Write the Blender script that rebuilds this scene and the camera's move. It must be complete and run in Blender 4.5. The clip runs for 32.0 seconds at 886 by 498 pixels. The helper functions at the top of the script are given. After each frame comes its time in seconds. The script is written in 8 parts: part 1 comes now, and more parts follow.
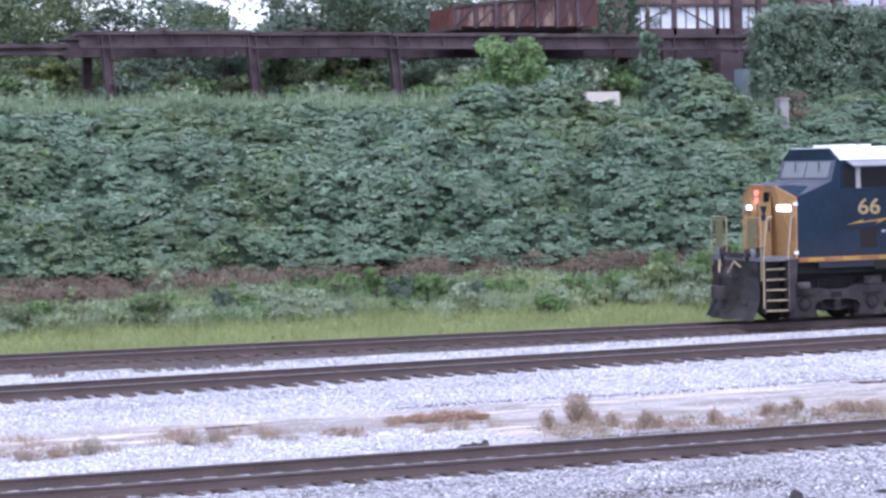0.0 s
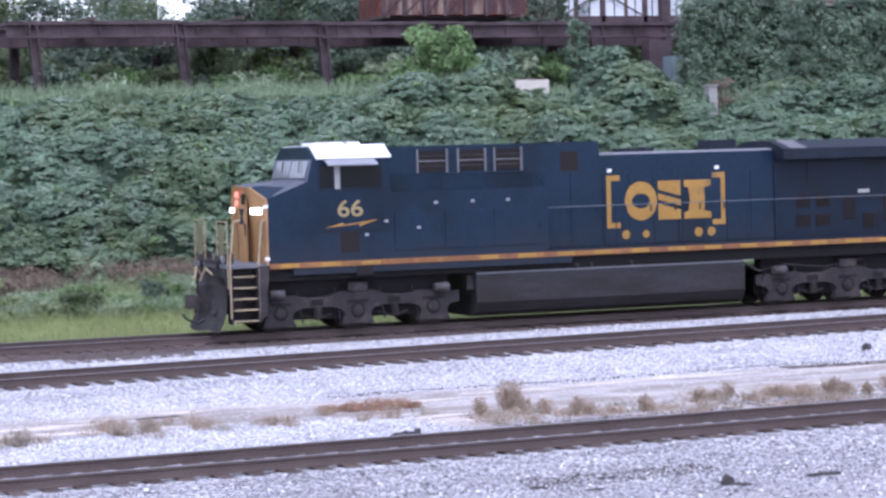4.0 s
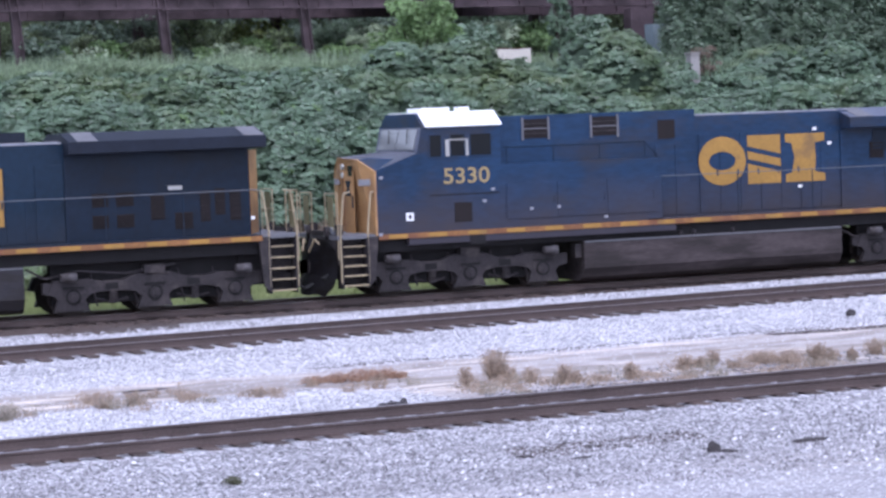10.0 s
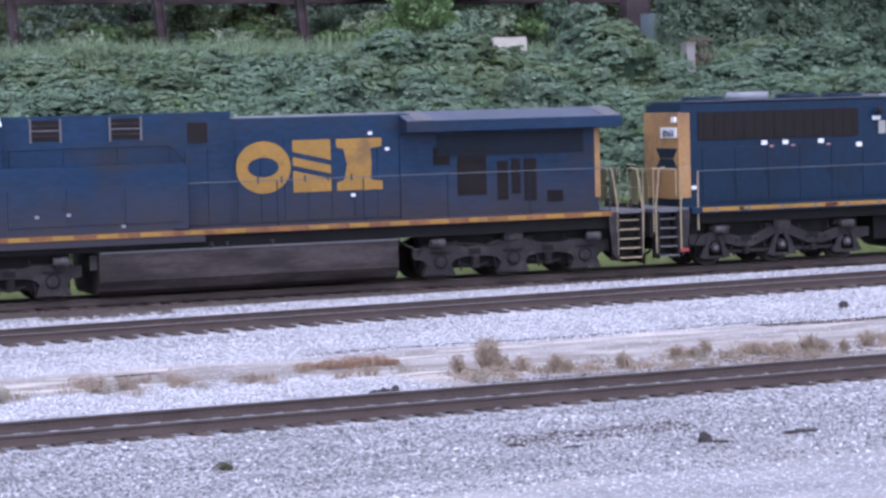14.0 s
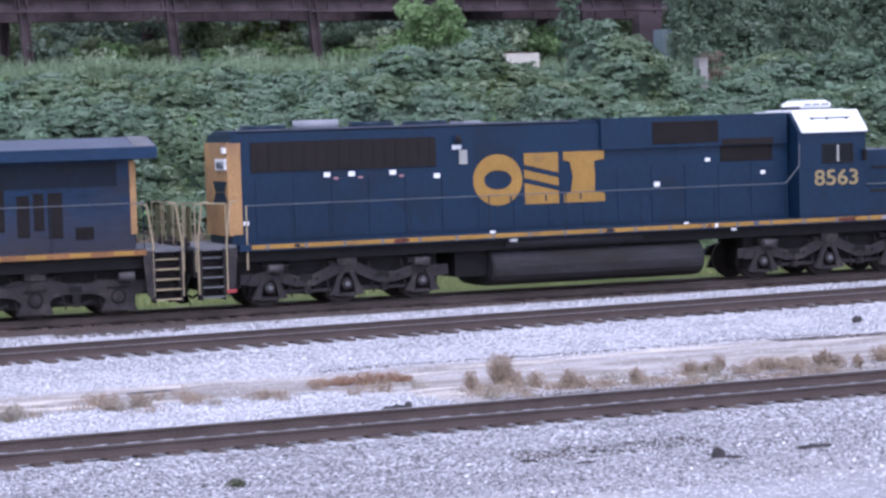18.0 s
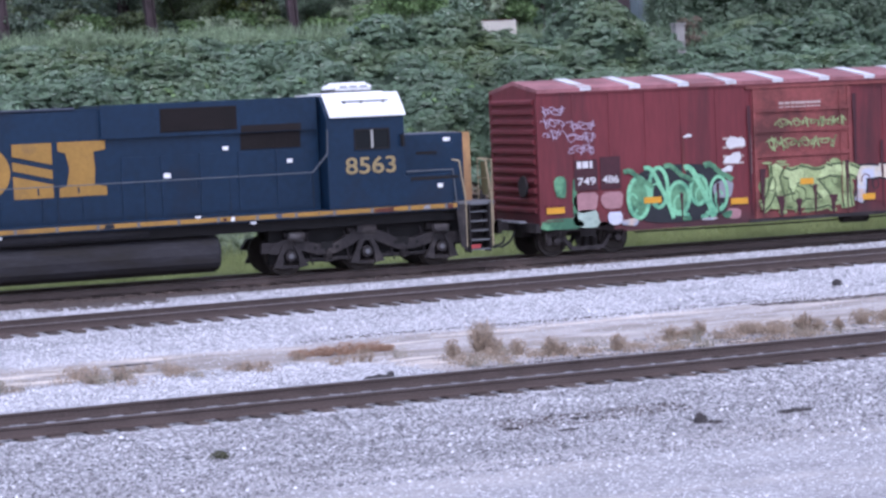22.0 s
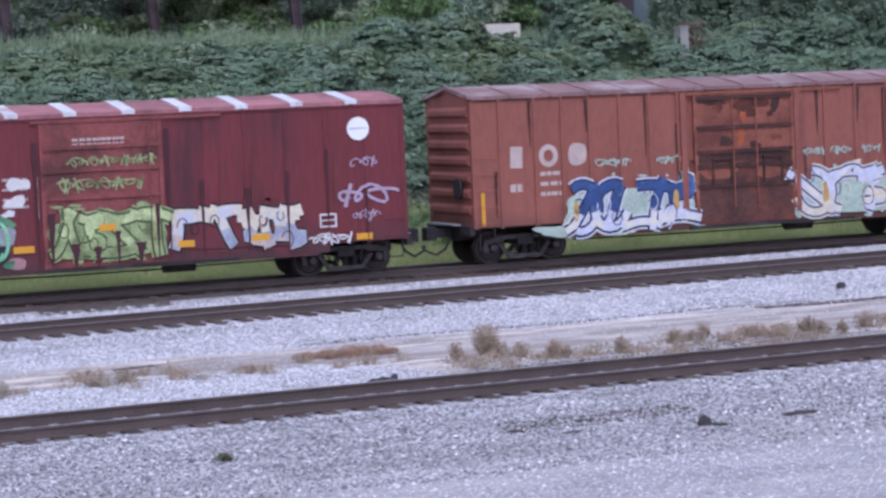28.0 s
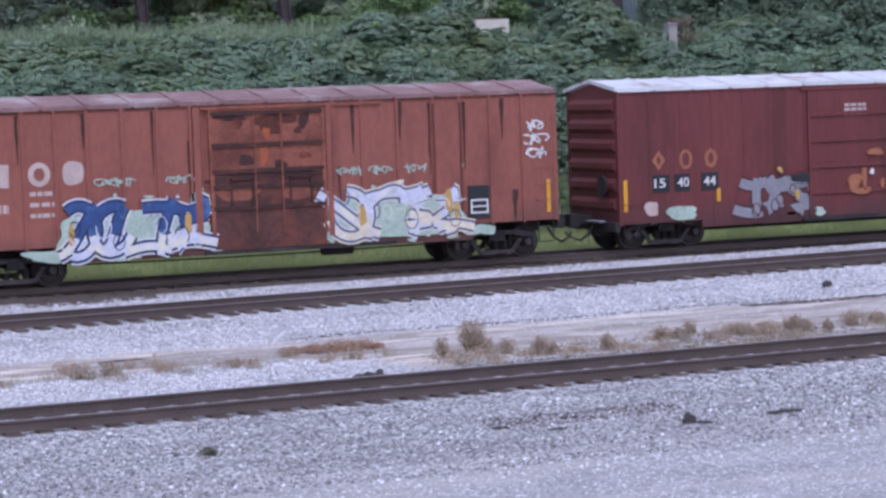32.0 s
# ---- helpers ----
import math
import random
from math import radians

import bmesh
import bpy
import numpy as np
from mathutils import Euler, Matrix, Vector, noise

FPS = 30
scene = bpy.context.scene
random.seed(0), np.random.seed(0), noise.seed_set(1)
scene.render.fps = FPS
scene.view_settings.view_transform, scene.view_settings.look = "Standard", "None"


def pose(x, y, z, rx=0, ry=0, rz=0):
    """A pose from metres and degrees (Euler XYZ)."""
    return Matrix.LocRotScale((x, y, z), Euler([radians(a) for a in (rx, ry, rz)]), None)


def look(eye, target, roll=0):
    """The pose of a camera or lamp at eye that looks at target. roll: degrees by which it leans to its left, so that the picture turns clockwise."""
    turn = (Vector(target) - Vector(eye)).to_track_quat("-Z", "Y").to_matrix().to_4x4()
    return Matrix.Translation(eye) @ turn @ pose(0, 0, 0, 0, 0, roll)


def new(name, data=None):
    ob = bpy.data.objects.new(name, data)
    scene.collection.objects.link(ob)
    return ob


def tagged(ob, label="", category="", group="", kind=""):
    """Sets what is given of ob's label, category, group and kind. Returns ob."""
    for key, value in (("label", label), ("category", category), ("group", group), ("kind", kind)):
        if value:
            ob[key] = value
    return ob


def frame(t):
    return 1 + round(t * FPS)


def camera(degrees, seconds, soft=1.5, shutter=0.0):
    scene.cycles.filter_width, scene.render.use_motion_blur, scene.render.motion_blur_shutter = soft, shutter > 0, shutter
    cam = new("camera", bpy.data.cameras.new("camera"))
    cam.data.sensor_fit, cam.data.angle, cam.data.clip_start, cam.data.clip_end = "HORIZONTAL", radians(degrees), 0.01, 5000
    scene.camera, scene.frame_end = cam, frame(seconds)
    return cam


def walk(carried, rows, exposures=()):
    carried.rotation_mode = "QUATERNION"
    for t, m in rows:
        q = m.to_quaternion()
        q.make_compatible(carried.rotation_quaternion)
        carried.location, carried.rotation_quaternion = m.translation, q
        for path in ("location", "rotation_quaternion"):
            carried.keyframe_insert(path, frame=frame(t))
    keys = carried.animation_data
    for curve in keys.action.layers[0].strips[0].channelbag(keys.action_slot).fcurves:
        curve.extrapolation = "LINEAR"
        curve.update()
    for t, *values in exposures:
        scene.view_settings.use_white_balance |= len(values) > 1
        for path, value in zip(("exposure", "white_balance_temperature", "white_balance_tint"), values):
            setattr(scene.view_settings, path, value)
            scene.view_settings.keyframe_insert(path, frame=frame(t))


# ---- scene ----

# ---- camera: held by hand beside the line, 4.4 m above the rails ----
cam = camera(20.655, 32.0, soft=2.75)
# seconds, turn to the right of north, tilt up, lean to the left (degrees), x and z of the eye
HELD = [
    (0.0, 19.324, -2.002, -1.249, 0.002, 4.412),
    (0.5, 19.726, -1.404, -1.841, 0.009, 4.418),
    (1.0, 20.303, -1.617, -1.737, 0.035, 4.401),
    (1.5, 20.545, -2.317, -1.528, 0.005, 4.402),
    (2.0, 20.679, -2.508, -1.765, -0.006, 4.406),
    (2.5, 20.818, -2.334, -1.361, -0.007, 4.414),
    (4.5, 20.964, -2.329, -1.733, -0.008, 4.400),
    (5.0, 20.915, -2.493, -1.815, 0.007, 4.410),
    (5.5, 20.943, -2.654, -1.836, 0.008, 4.422),
    (6.0, 21.003, -2.915, -1.968, 0.034, 4.423),
    (6.5, 21.084, -2.655, -1.760, 0.024, 4.408),
    (7.0, 21.055, -2.597, -1.733, 0.008, 4.410),
    (7.5, 21.078, -2.539, -1.832, 0.009, 4.410),
    (8.0, 21.060, -2.614, -1.862, -0.007, 4.413),
    (8.5, 21.128, -2.727, -1.868, -0.018, 4.405),
    (9.0, 21.189, -2.862, -1.919, -0.017, 4.410),
    (9.5, 21.296, -2.972, -2.048, -0.023, 4.394),
    (10.0, 21.333, -3.016, -2.132, -0.032, 4.397),
    (10.5, 21.174, -3.076, -2.121, -0.013, 4.400),
    (11.0, 21.148, -3.420, -1.816, -0.006, 4.404),
    (11.5, 21.156, -3.339, -2.004, 0.005, 4.408),
    (12.0, 21.334, -3.046, -1.970, 0.009, 4.422),
    (12.5, 21.284, -2.968, -1.883, 0.020, 4.417),
    (13.0, 21.373, -2.738, -1.667, 0.019, 4.415),
    (13.5, 21.378, -2.786, -1.706, 0.009, 4.400),
    (14.0, 21.469, -3.321, -1.556, -0.023, 4.405),
    (14.5, 21.174, -3.446, -1.935, -0.005, 4.400),
    (16.5, 20.401, -3.122, -1.203, -0.035, 4.409),
    (17.0, 20.848, -2.823, -1.348, -0.015, 4.406),
    (17.5, 20.903, -2.814, -1.616, -0.025, 4.401),
    (18.0, 21.149, -2.920, -1.753, 0.004, 4.393),
    (18.5, 21.389, -3.124, -2.284, 0.006, 4.406),
    (19.0, 21.584, -3.401, -2.601, -0.002, 4.405),
    (19.5, 21.457, -3.615, -2.631, -0.004, 4.408),
    (20.0, 21.415, -3.748, -2.669, 0.018, 4.398),
    (20.5, 21.402, -3.829, -2.659, 0.010, 4.402),
    (21.0, 21.487, -3.864, -2.602, -0.007, 4.406),
    (21.5, 21.501, -3.736, -2.488, -0.003, 4.409),
    (22.0, 21.617, -3.695, -2.477, -0.017, 4.414),
    (22.5, 21.670, -3.640, -2.416, -0.027, 4.404),
    (23.0, 21.685, -3.808, -2.199, -0.025, 4.400),
    (23.5, 21.678, -3.774, -2.061, -0.025, 4.395),
    (24.0, 21.641, -3.509, -1.899, -0.009, 4.420),
    (24.5, 21.746, -3.124, -1.597, 0.001, 4.415),
    (26.5, 21.597, -3.591, -1.905, -0.011, 4.398),
    (27.0, 21.621, -3.577, -2.022, -0.006, 4.408),
    (27.5, 21.642, -3.818, -2.201, -0.021, 4.408),
    (28.0, 21.533, -3.610, -2.501, -0.019, 4.400),
    (28.5, 21.725, -3.797, -2.384, -0.019, 4.395),
    (29.0, 21.982, -3.654, -2.293, -0.030, 4.399),
    (29.5, 21.639, -3.410, -2.278, -0.017, 4.412),
    (30.0, 21.997, -2.710, -2.042, -0.007, 4.413),
    (30.5, 21.997, -2.963, -2.047, -0.007, 4.407),
    (31.0, 21.961, -3.022, -1.871, 0.003, 4.415),
    (31.5, 21.912, -2.786, -1.687, -0.009, 4.398),
    (32.0, 21.819, -3.750, -2.022, 0.002, 4.419),
]


def held(yaw, pitch, roll, x, z):
    a, b = radians(yaw), radians(pitch)
    eye = Vector((x, 0, z))
    return look(eye, eye + Vector((math.sin(a) * math.cos(b), math.cos(a) * math.cos(b), math.sin(b))), roll)


walk(cam, [(t, held(*r)) for t, *r in HELD], exposures=[(0.0, 1.14, 5500, 24), (2.5, 1.10, 5500, 24), (6.0, 1.06, 5500, 24), (9.0, 1.03, 5500, 24), (13.0, 0.84, 5500, 24), (18.0, 0.90, 5500, 24), (24.0, 0.71, 5500, 24), (32.0, 0.50, 5500, 24)])

# seconds and place of the train along the line, which runs along x
TRAIN = [(0.0, 39.151), (0.5, 37.572), (1.0, 35.990), (1.5, 34.435), (2.0, 32.865), (2.5, 31.281), (4.5, 24.971), (5.0, 23.407), (5.5, 21.862), (6.0, 20.313), (6.5, 18.759), (7.0, 17.210), (7.5, 15.655), (8.0, 14.086), (8.5, 12.511), (9.0, 10.912), (9.5, 9.323), (10.0, 7.698), (10.5, 6.101), (11.0, 4.507), (11.5, 2.925), (12.0, 1.341), (12.5, -0.235), (13.0, -1.799), (13.5, -3.385), (14.0, -4.946), (14.5, -6.519), (16.5, -12.943), (17.0, -14.538), (17.5, -16.122), (18.0, -17.695), (18.5, -19.282), (19.0, -20.862), (19.5, -22.441), (20.0, -24.035), (20.5, -25.620), (21.0, -27.218), (21.5, -28.828), (22.0, -30.428), (22.5, -32.027), (23.0, -33.663), (23.5, -35.280), (24.0, -36.901), (24.5, -38.515), (26.5, -44.973), (27.0, -46.585), (27.5, -48.118), (28.0, -49.734), (28.5, -51.348), (29.0, -52.984), (29.5, -54.610), (30.0, -56.237), (30.5, -57.856), (31.0, -59.462), (31.5, -61.049), (32.0, -62.671)]

# ---- light: an overcast evening sky ----
world = bpy.data.worlds.new("overcast_sky")
scene.world = world
world.use_nodes = True
sky = world.node_tree.nodes.new("ShaderNodeTexSky")
sky.sky_type, sky.sun_disc = "NISHITA", False
sky.sun_elevation, sky.sun_rotation = radians(60), radians(198)
sky.air_density, sky.dust_density, sky.ozone_density = 1.2, 1.5, 1.0
back = world.node_tree.nodes["Background"]
back.inputs["Strength"].default_value = 0.15
veil = world.node_tree.nodes.new("ShaderNodeHueSaturation")  # thin high cloud takes most of the blue away
veil.inputs["Saturation"].default_value = 0.35
world.node_tree.links.new(sky.outputs[0], veil.inputs["Color"])
world.node_tree.links.new(veil.outputs[0], back.inputs[0])
sun = new("sun", bpy.data.lights.new("sun", "SUN"))
sun.data.energy, sun.data.angle, sun.data.color = 0.8, radians(25), (1.0, 0.96, 0.92)
sun.matrix_world = look((0, 0, 0), (0.14, 0.45, -0.88))


# ---- materials ----
def material(name, base, rough=0.8, metal=0.0, spread=0.25, scale=3.0, fine=40.0, bump=0.3, depth=0.01, other=None, blotch=0.0,
             island=0.0, piece=0.0, emit=0.0, spec=0.4, stretch=(1, 1, 1)):
    """A surface whose colour varies at two sizes; other and blotch: a second colour (dirt, rust) and how much of it shows."""
    m = bpy.data.materials.new(name)
    m.use_nodes = True
    n, l = m.node_tree.nodes, m.node_tree.links
    p = n["Principled BSDF"]
    p.inputs["Roughness"].default_value, p.inputs["Metallic"].default_value = rough, metal
    p.inputs["Specular IOR Level"].default_value = spec
    co = n.new("ShaderNodeTexCoord")
    mp = n.new("ShaderNodeMapping")
    mp.inputs["Scale"].default_value = stretch
    l.new(co.outputs["Object"], mp.inputs["Vector"])
    big, small = n.new("ShaderNodeTexNoise"), n.new("ShaderNodeTexNoise")
    for tex, s, d in ((big, scale, 4.0), (small, fine, 3.0)):
        tex.inputs["Scale"].default_value, tex.inputs["Detail"].default_value = s, d
        l.new(mp.outputs[0], tex.inputs["Vector"])
    val = n.new("ShaderNodeMath")
    val.operation = "ADD"
    l.new(big.outputs["Fac"], val.inputs[0])
    l.new(small.outputs["Fac"], val.inputs[1])
    rng = n.new("ShaderNodeMapRange")
    rng.inputs["From Min"].default_value, rng.inputs["From Max"].default_value = 0.65, 1.35
    rng.inputs["To Min"].default_value, rng.inputs["To Max"].default_value = 1 - spread, 1 + spread
    l.new(val.outputs[0], rng.inputs["Value"])
    hsv = n.new("ShaderNodeHueSaturation")
    hsv.inputs["Color"].default_value = (*base, 1)
    last = rng.outputs[0]
    if island or piece:
        src = n.new("ShaderNodeNewGeometry").outputs["Random Per Island"] if island else n.new("ShaderNodeObjectInfo").outputs["Random"]
        r2 = n.new("ShaderNodeMapRange")
        r2.inputs["To Min"].default_value, r2.inputs["To Max"].default_value = 1 - max(island, piece), 1 + max(island, piece)
        l.new(src, r2.inputs["Value"])
        mul = n.new("ShaderNodeMath")
        mul.operation = "MULTIPLY"
        l.new(last, mul.inputs[0])
        l.new(r2.outputs[0], mul.inputs[1])
        last = mul.outputs[0]
    l.new(last, hsv.inputs["Value"])
    colour = hsv.outputs[0]
    if other:
        cover = n.new("ShaderNodeTexNoise")
        cover.inputs["Scale"].default_value, cover.inputs["Detail"].default_value = scale * 0.7, 6.0
        cover.inputs["Roughness"].default_value = 0.65
        l.new(mp.outputs[0], cover.inputs["Vector"])
        ramp = n.new("ShaderNodeMapRange")
        mid = 0.72 - 0.44 * blotch
        ramp.inputs["From Min"].default_value, ramp.inputs["From Max"].default_value = mid - 0.07, mid + 0.07
        l.new(cover.outputs["Fac"], ramp.inputs["Value"])
        mix = n.new("ShaderNodeMix")
        mix.data_type = "RGBA"
        l.new(ramp.outputs[0], mix.inputs[0])
        l.new(colour, mix.inputs[6])
        mix.inputs[7].default_value = (*other, 1)
        colour = mix.outputs[2]
    l.new(colour, p.inputs["Base Color"])
    if bump:
        b = n.new("ShaderNodeBump")
        b.inputs["Strength"].default_value, b.inputs["Distance"].default_value = bump, depth
        l.new(small.outputs["Fac"], b.inputs["Height"])
        l.new(b.outputs[0], p.inputs["Normal"])
    if emit:
        p.inputs["Emission Color"].default_value, p.inputs["Emission Strength"].default_value = (*base, 1), emit
    return m


def glass(name, tint=(0.008, 0.010, 0.012)):
    m = bpy.data.materials.new(name)
    m.use_nodes = True
    p = m.node_tree.nodes["Principled BSDF"]
    p.inputs["Base Color"].default_value = (*tint, 1)
    p.inputs["Roughness"].default_value, p.inputs["Specular IOR Level"].default_value = 0.08, 0.25
    return m


M = {
    "ballast": material("pale_ballast", (0.53, 0.52, 0.535), 0.95, spread=0.38, scale=0.5, fine=14, bump=0.9, depth=0.05),
    "ground": material("oily_track_bed", (0.085, 0.062, 0.053), 0.95, spread=0.35, scale=0.5, fine=14, bump=0.9, depth=0.05, other=(0.10, 0.085, 0.080), blotch=0.25, stretch=(0.4, 1, 1)),
    "dirt": material("pale_dirt", (0.39, 0.34, 0.30), 0.95, spread=0.25, scale=0.8, fine=18, bump=0.6, depth=0.03, other=(0.30, 0.25, 0.21), blotch=0.5, stretch=(0.35, 1, 1)),
    "stone": material("crushed_stone", (0.49, 0.48, 0.50), 0.9, spread=0.15, fine=30, island=0.40, bump=0.3),
    "rail": material("rail_steel", (0.104, 0.077, 0.070), 0.6, 0.35, spread=0.3, scale=1.2, fine=30),
    "railhead": material("worn_railhead", (0.30, 0.28, 0.285), 0.42, 0.8, spread=0.15, scale=2, fine=60),
    "tie": material("creosoted_wood", (0.092, 0.067, 0.057), 0.9, spread=0.35, scale=3, fine=45, piece=0.3, stretch=(3, 0.5, 3)),
    "grass": material("grass_blades", (0.365, 0.405, 0.185), 0.85, spread=0.15, scale=0.6, fine=4, island=0.18),
    "grass_soil": material("grassy_soil", (0.27, 0.32, 0.14), 0.95, spread=0.35, scale=0.7, fine=12, bump=0.6, depth=0.05),
    "kudzu": material("kudzu_leaf", (0.142, 0.214, 0.130), 0.36, spread=0.34, scale=0.25, fine=1.6, island=0.26, spec=0.8, other=(0.130, 0.180, 0.072), blotch=0.30),
    # dark backing green: the shade between leaves is part of this colour
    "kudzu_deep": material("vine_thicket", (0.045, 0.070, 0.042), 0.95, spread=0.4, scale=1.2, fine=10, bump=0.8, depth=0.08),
    "ivy": material("ivy_leaf", (0.138, 0.196, 0.122), 0.4, spread=0.3, scale=0.25, fine=1.6, island=0.3, spec=0.7),
    "post_rust": material("rust_brown_post", (0.115, 0.040, 0.032), 0.8, spread=0.3, scale=1.5, fine=10),
    "door_dark": material("dark_door_bar", (0.050, 0.022, 0.019), 0.85, spread=0.35, scale=2, fine=12, other=(0.11, 0.040, 0.028), blotch=0.3),
    "leaf": material("tree_leaf", (0.125, 0.180, 0.105), 0.45, spec=0.55, spread=0.25, scale=0.4, fine=3, island=0.5),
    "leaf_light": material("young_leaf", (0.190, 0.285, 0.115), 0.6, spread=0.2, scale=0.6, fine=4, island=0.4),
    "dead": material("dead_vine", (0.19, 0.145, 0.110), 0.9, spread=0.3, scale=1.0, fine=8, island=0.5),
    "straw": material("dry_weed", (0.35, 0.272, 0.205), 0.9, spread=0.25, scale=2, fine=12, island=0.3),
    "bark": material("bark", (0.075, 0.06, 0.05), 0.9, spread=0.35, scale=4, fine=30, bump=0.7, depth=0.03),
    "rust_steel": material("rusted_girder", (0.090, 0.064, 0.070), 0.8, 0.2, spread=0.3, scale=0.9, fine=14, other=(0.050, 0.036, 0.038), blotch=0.4),
    "concrete": material("weathered_concrete", (0.31, 0.29, 0.275), 0.9, spread=0.2, scale=2, fine=30, other=(0.16, 0.14, 0.12), blotch=0.25),
    "blue": material("navy_paint", (0.0078, 0.0202, 0.0388), 0.45, spec=0.22, spread=0.25, scale=0.5, fine=6, bump=0.05, other=(0.005, 0.010, 0.018), blotch=0.35),
    "blue_soot": material("sooty_navy_paint", (0.0048, 0.0118, 0.0250), 0.50, spec=0.25, spread=0.3, scale=0.8, fine=7, bump=0.05, other=(0.007, 0.010, 0.017), blotch=0.4),
    "blue_new": material("blue_paint", (0.0105, 0.031, 0.071), 0.45, spec=0.25, spread=0.34, scale=0.5, fine=6, bump=0.05, other=(0.028, 0.030, 0.040), blotch=0.3, stretch=(0.6, 1, 1.6)),
    "yellow": material("gold_paint", (0.32, 0.175, 0.034), 0.5, spread=0.18, scale=1.5, fine=14, bump=0.05, other=(0.20, 0.115, 0.04), blotch=0.2),
    "end_yellow": material("weathered_end_paint", (0.40, 0.225, 0.090), 0.55, spread=0.2, scale=1.2, fine=12, other=(0.26, 0.145, 0.07), blotch=0.35),
    "orange": material("rusty_sill_stripe", (0.235, 0.108, 0.034), 0.6, spread=0.3, scale=0.8, fine=10, other=(0.15, 0.06, 0.03), blotch=0.4),
    "white": material("white_paint", (0.80, 0.80, 0.80), 0.5, spread=0.06, scale=2, fine=20, bump=0.05),
    "grime": material("running_gear_grime", (0.029, 0.024, 0.025), 0.75, 0.1, spread=0.5, scale=2.2, fine=14, bump=0.5, other=(0.066, 0.054, 0.051), blotch=0.30),
    "tank": material("tank_grime", (0.032, 0.030, 0.034), 0.65, spec=0.2, spread=0.3, scale=1.5, fine=12, other=(0.024, 0.021, 0.020), blotch=0.4, stretch=(0.4, 1, 2)),
    # paler iron: the light on the low frames is part of its colour
    "truck_iron": material("lit_cast_iron", (0.066, 0.055, 0.056), 0.8, spread=0.35, scale=3, fine=14, bump=0.3, other=(0.035, 0.029, 0.030), blotch=0.35),
    "tank_dusty": material("dusty_tank_paint", (0.062, 0.050, 0.050), 0.75, spec=0.2, spread=0.3, scale=1.5, fine=12, other=(0.030, 0.025, 0.024), blotch=0.4, stretch=(0.4, 1, 2)),
    "wheel": material("wheel_steel", (0.045, 0.036, 0.033), 0.6, 0.4, spread=0.3, scale=4, fine=30),
    # stands for shade in gaps, slots and holes; also colours black parts
    "black": material("black_and_shade", (0.0115, 0.0100, 0.0105), 0.9, spread=0.3),
    "screen": material("rusty_intake_screen", (0.0105, 0.0070, 0.0070), 0.85, spread=0.35, scale=2, fine=60),
    "car_red": material("red_boxcar_paint", (0.140, 0.024, 0.030), 0.65, spread=0.2, scale=0.6, fine=7, bump=0.1, other=(0.065, 0.017, 0.021), blotch=0.22, stretch=(1.6, 1, 0.25)),
    "car_brown": material("faded_boxcar_paint", (0.245, 0.083, 0.060), 0.75, spread=0.16, scale=0.6, fine=7, bump=0.1, other=(0.165, 0.054, 0.042), blotch=0.20, stretch=(1.2, 1, 0.5)),
    "car_dark": material("dark_maroon_patch", (0.052, 0.014, 0.020), 0.65, spread=0.2, scale=0.8, fine=8),
    "car_maroon": material("maroon_boxcar_paint", (0.128, 0.031, 0.030), 0.7, spread=0.2, scale=0.6, fine=7, bump=0.1, other=(0.07, 0.020, 0.019), blotch=0.25, stretch=(1.6, 1, 0.25)),
    "rust": material("deep_rust", (0.085, 0.028, 0.020), 0.9, spread=0.4, scale=2, fine=16, other=(0.19, 0.052, 0.026), blotch=0.4),
    "galv": material("galvanised_roof", (0.62, 0.62, 0.64), 0.55, 0.3, spread=0.2, scale=1, fine=12, other=(0.42, 0.30, 0.28), blotch=0.2),
    "stone_dark": material("oily_stone", (0.080, 0.064, 0.060), 0.9, spread=0.2, fine=30, island=0.5),
    "stone_grey": material("grey_stone", (0.275, 0.265, 0.275), 0.9, spread=0.2, fine=30, island=0.7, bump=0.3),
    "stone_bright": material("pale_broken_stone", (0.50, 0.49, 0.51), 0.7, spread=0.2, fine=30, island=0.55, bump=0.3),
    "rust_grass": material("rusty_dry_grass", (0.34, 0.215, 0.145), 0.9, spread=0.25, scale=2, fine=12, island=0.4),
    "weed_grey": material("grey_green_wisp", (0.32, 0.28, 0.22), 0.9, spread=0.25, scale=2, fine=12, island=0.4),
    "weed_green": material("half_dry_weed", (0.12, 0.12, 0.075), 0.9, spread=0.25, scale=2, fine=12, island=0.4),
    "weed_pale": material("grey_green_leaf", (0.33, 0.39, 0.26), 0.7, spread=0.2, scale=0.8, fine=5, island=0.4),
    "grass_soft": material("soft_grey_green_grass", (0.265, 0.335, 0.205), 0.85, spread=0.25, scale=0.5, fine=5, island=0.4),
    "grass_tall": material("tall_pale_grass", (0.345, 0.405, 0.215), 0.8, spread=0.2, scale=0.5, fine=6, island=0.4),
    "leaf_yellow": material("yellow_green_leaf", (0.155, 0.185, 0.060), 0.6, spread=0.2, scale=0.6, fine=4, island=0.4),
    "leaf_olive": material("olive_leaf", (0.140, 0.180, 0.085), 0.45, spec=0.55, spread=0.25, scale=0.4, fine=3, island=0.5),
    "leaf_grey": material("grey_leaf", (0.138, 0.185, 0.128), 0.45, spec=0.55, spread=0.25, scale=0.4, fine=3, island=0.5),
    "hopper_rust": material("streaked_hopper_rust", (0.30, 0.22, 0.17), 0.85, spread=0.35, scale=1.2, fine=8, other=(0.075, 0.036, 0.034), blotch=0.66, stretch=(1.5, 1, 0.35)),
    "siding": material("rusty_siding", (0.20, 0.145, 0.12), 0.85, spread=0.3, scale=0.7, fine=9, other=(0.11, 0.065, 0.055), blotch=0.35, stretch=(1, 1, 0.4)),
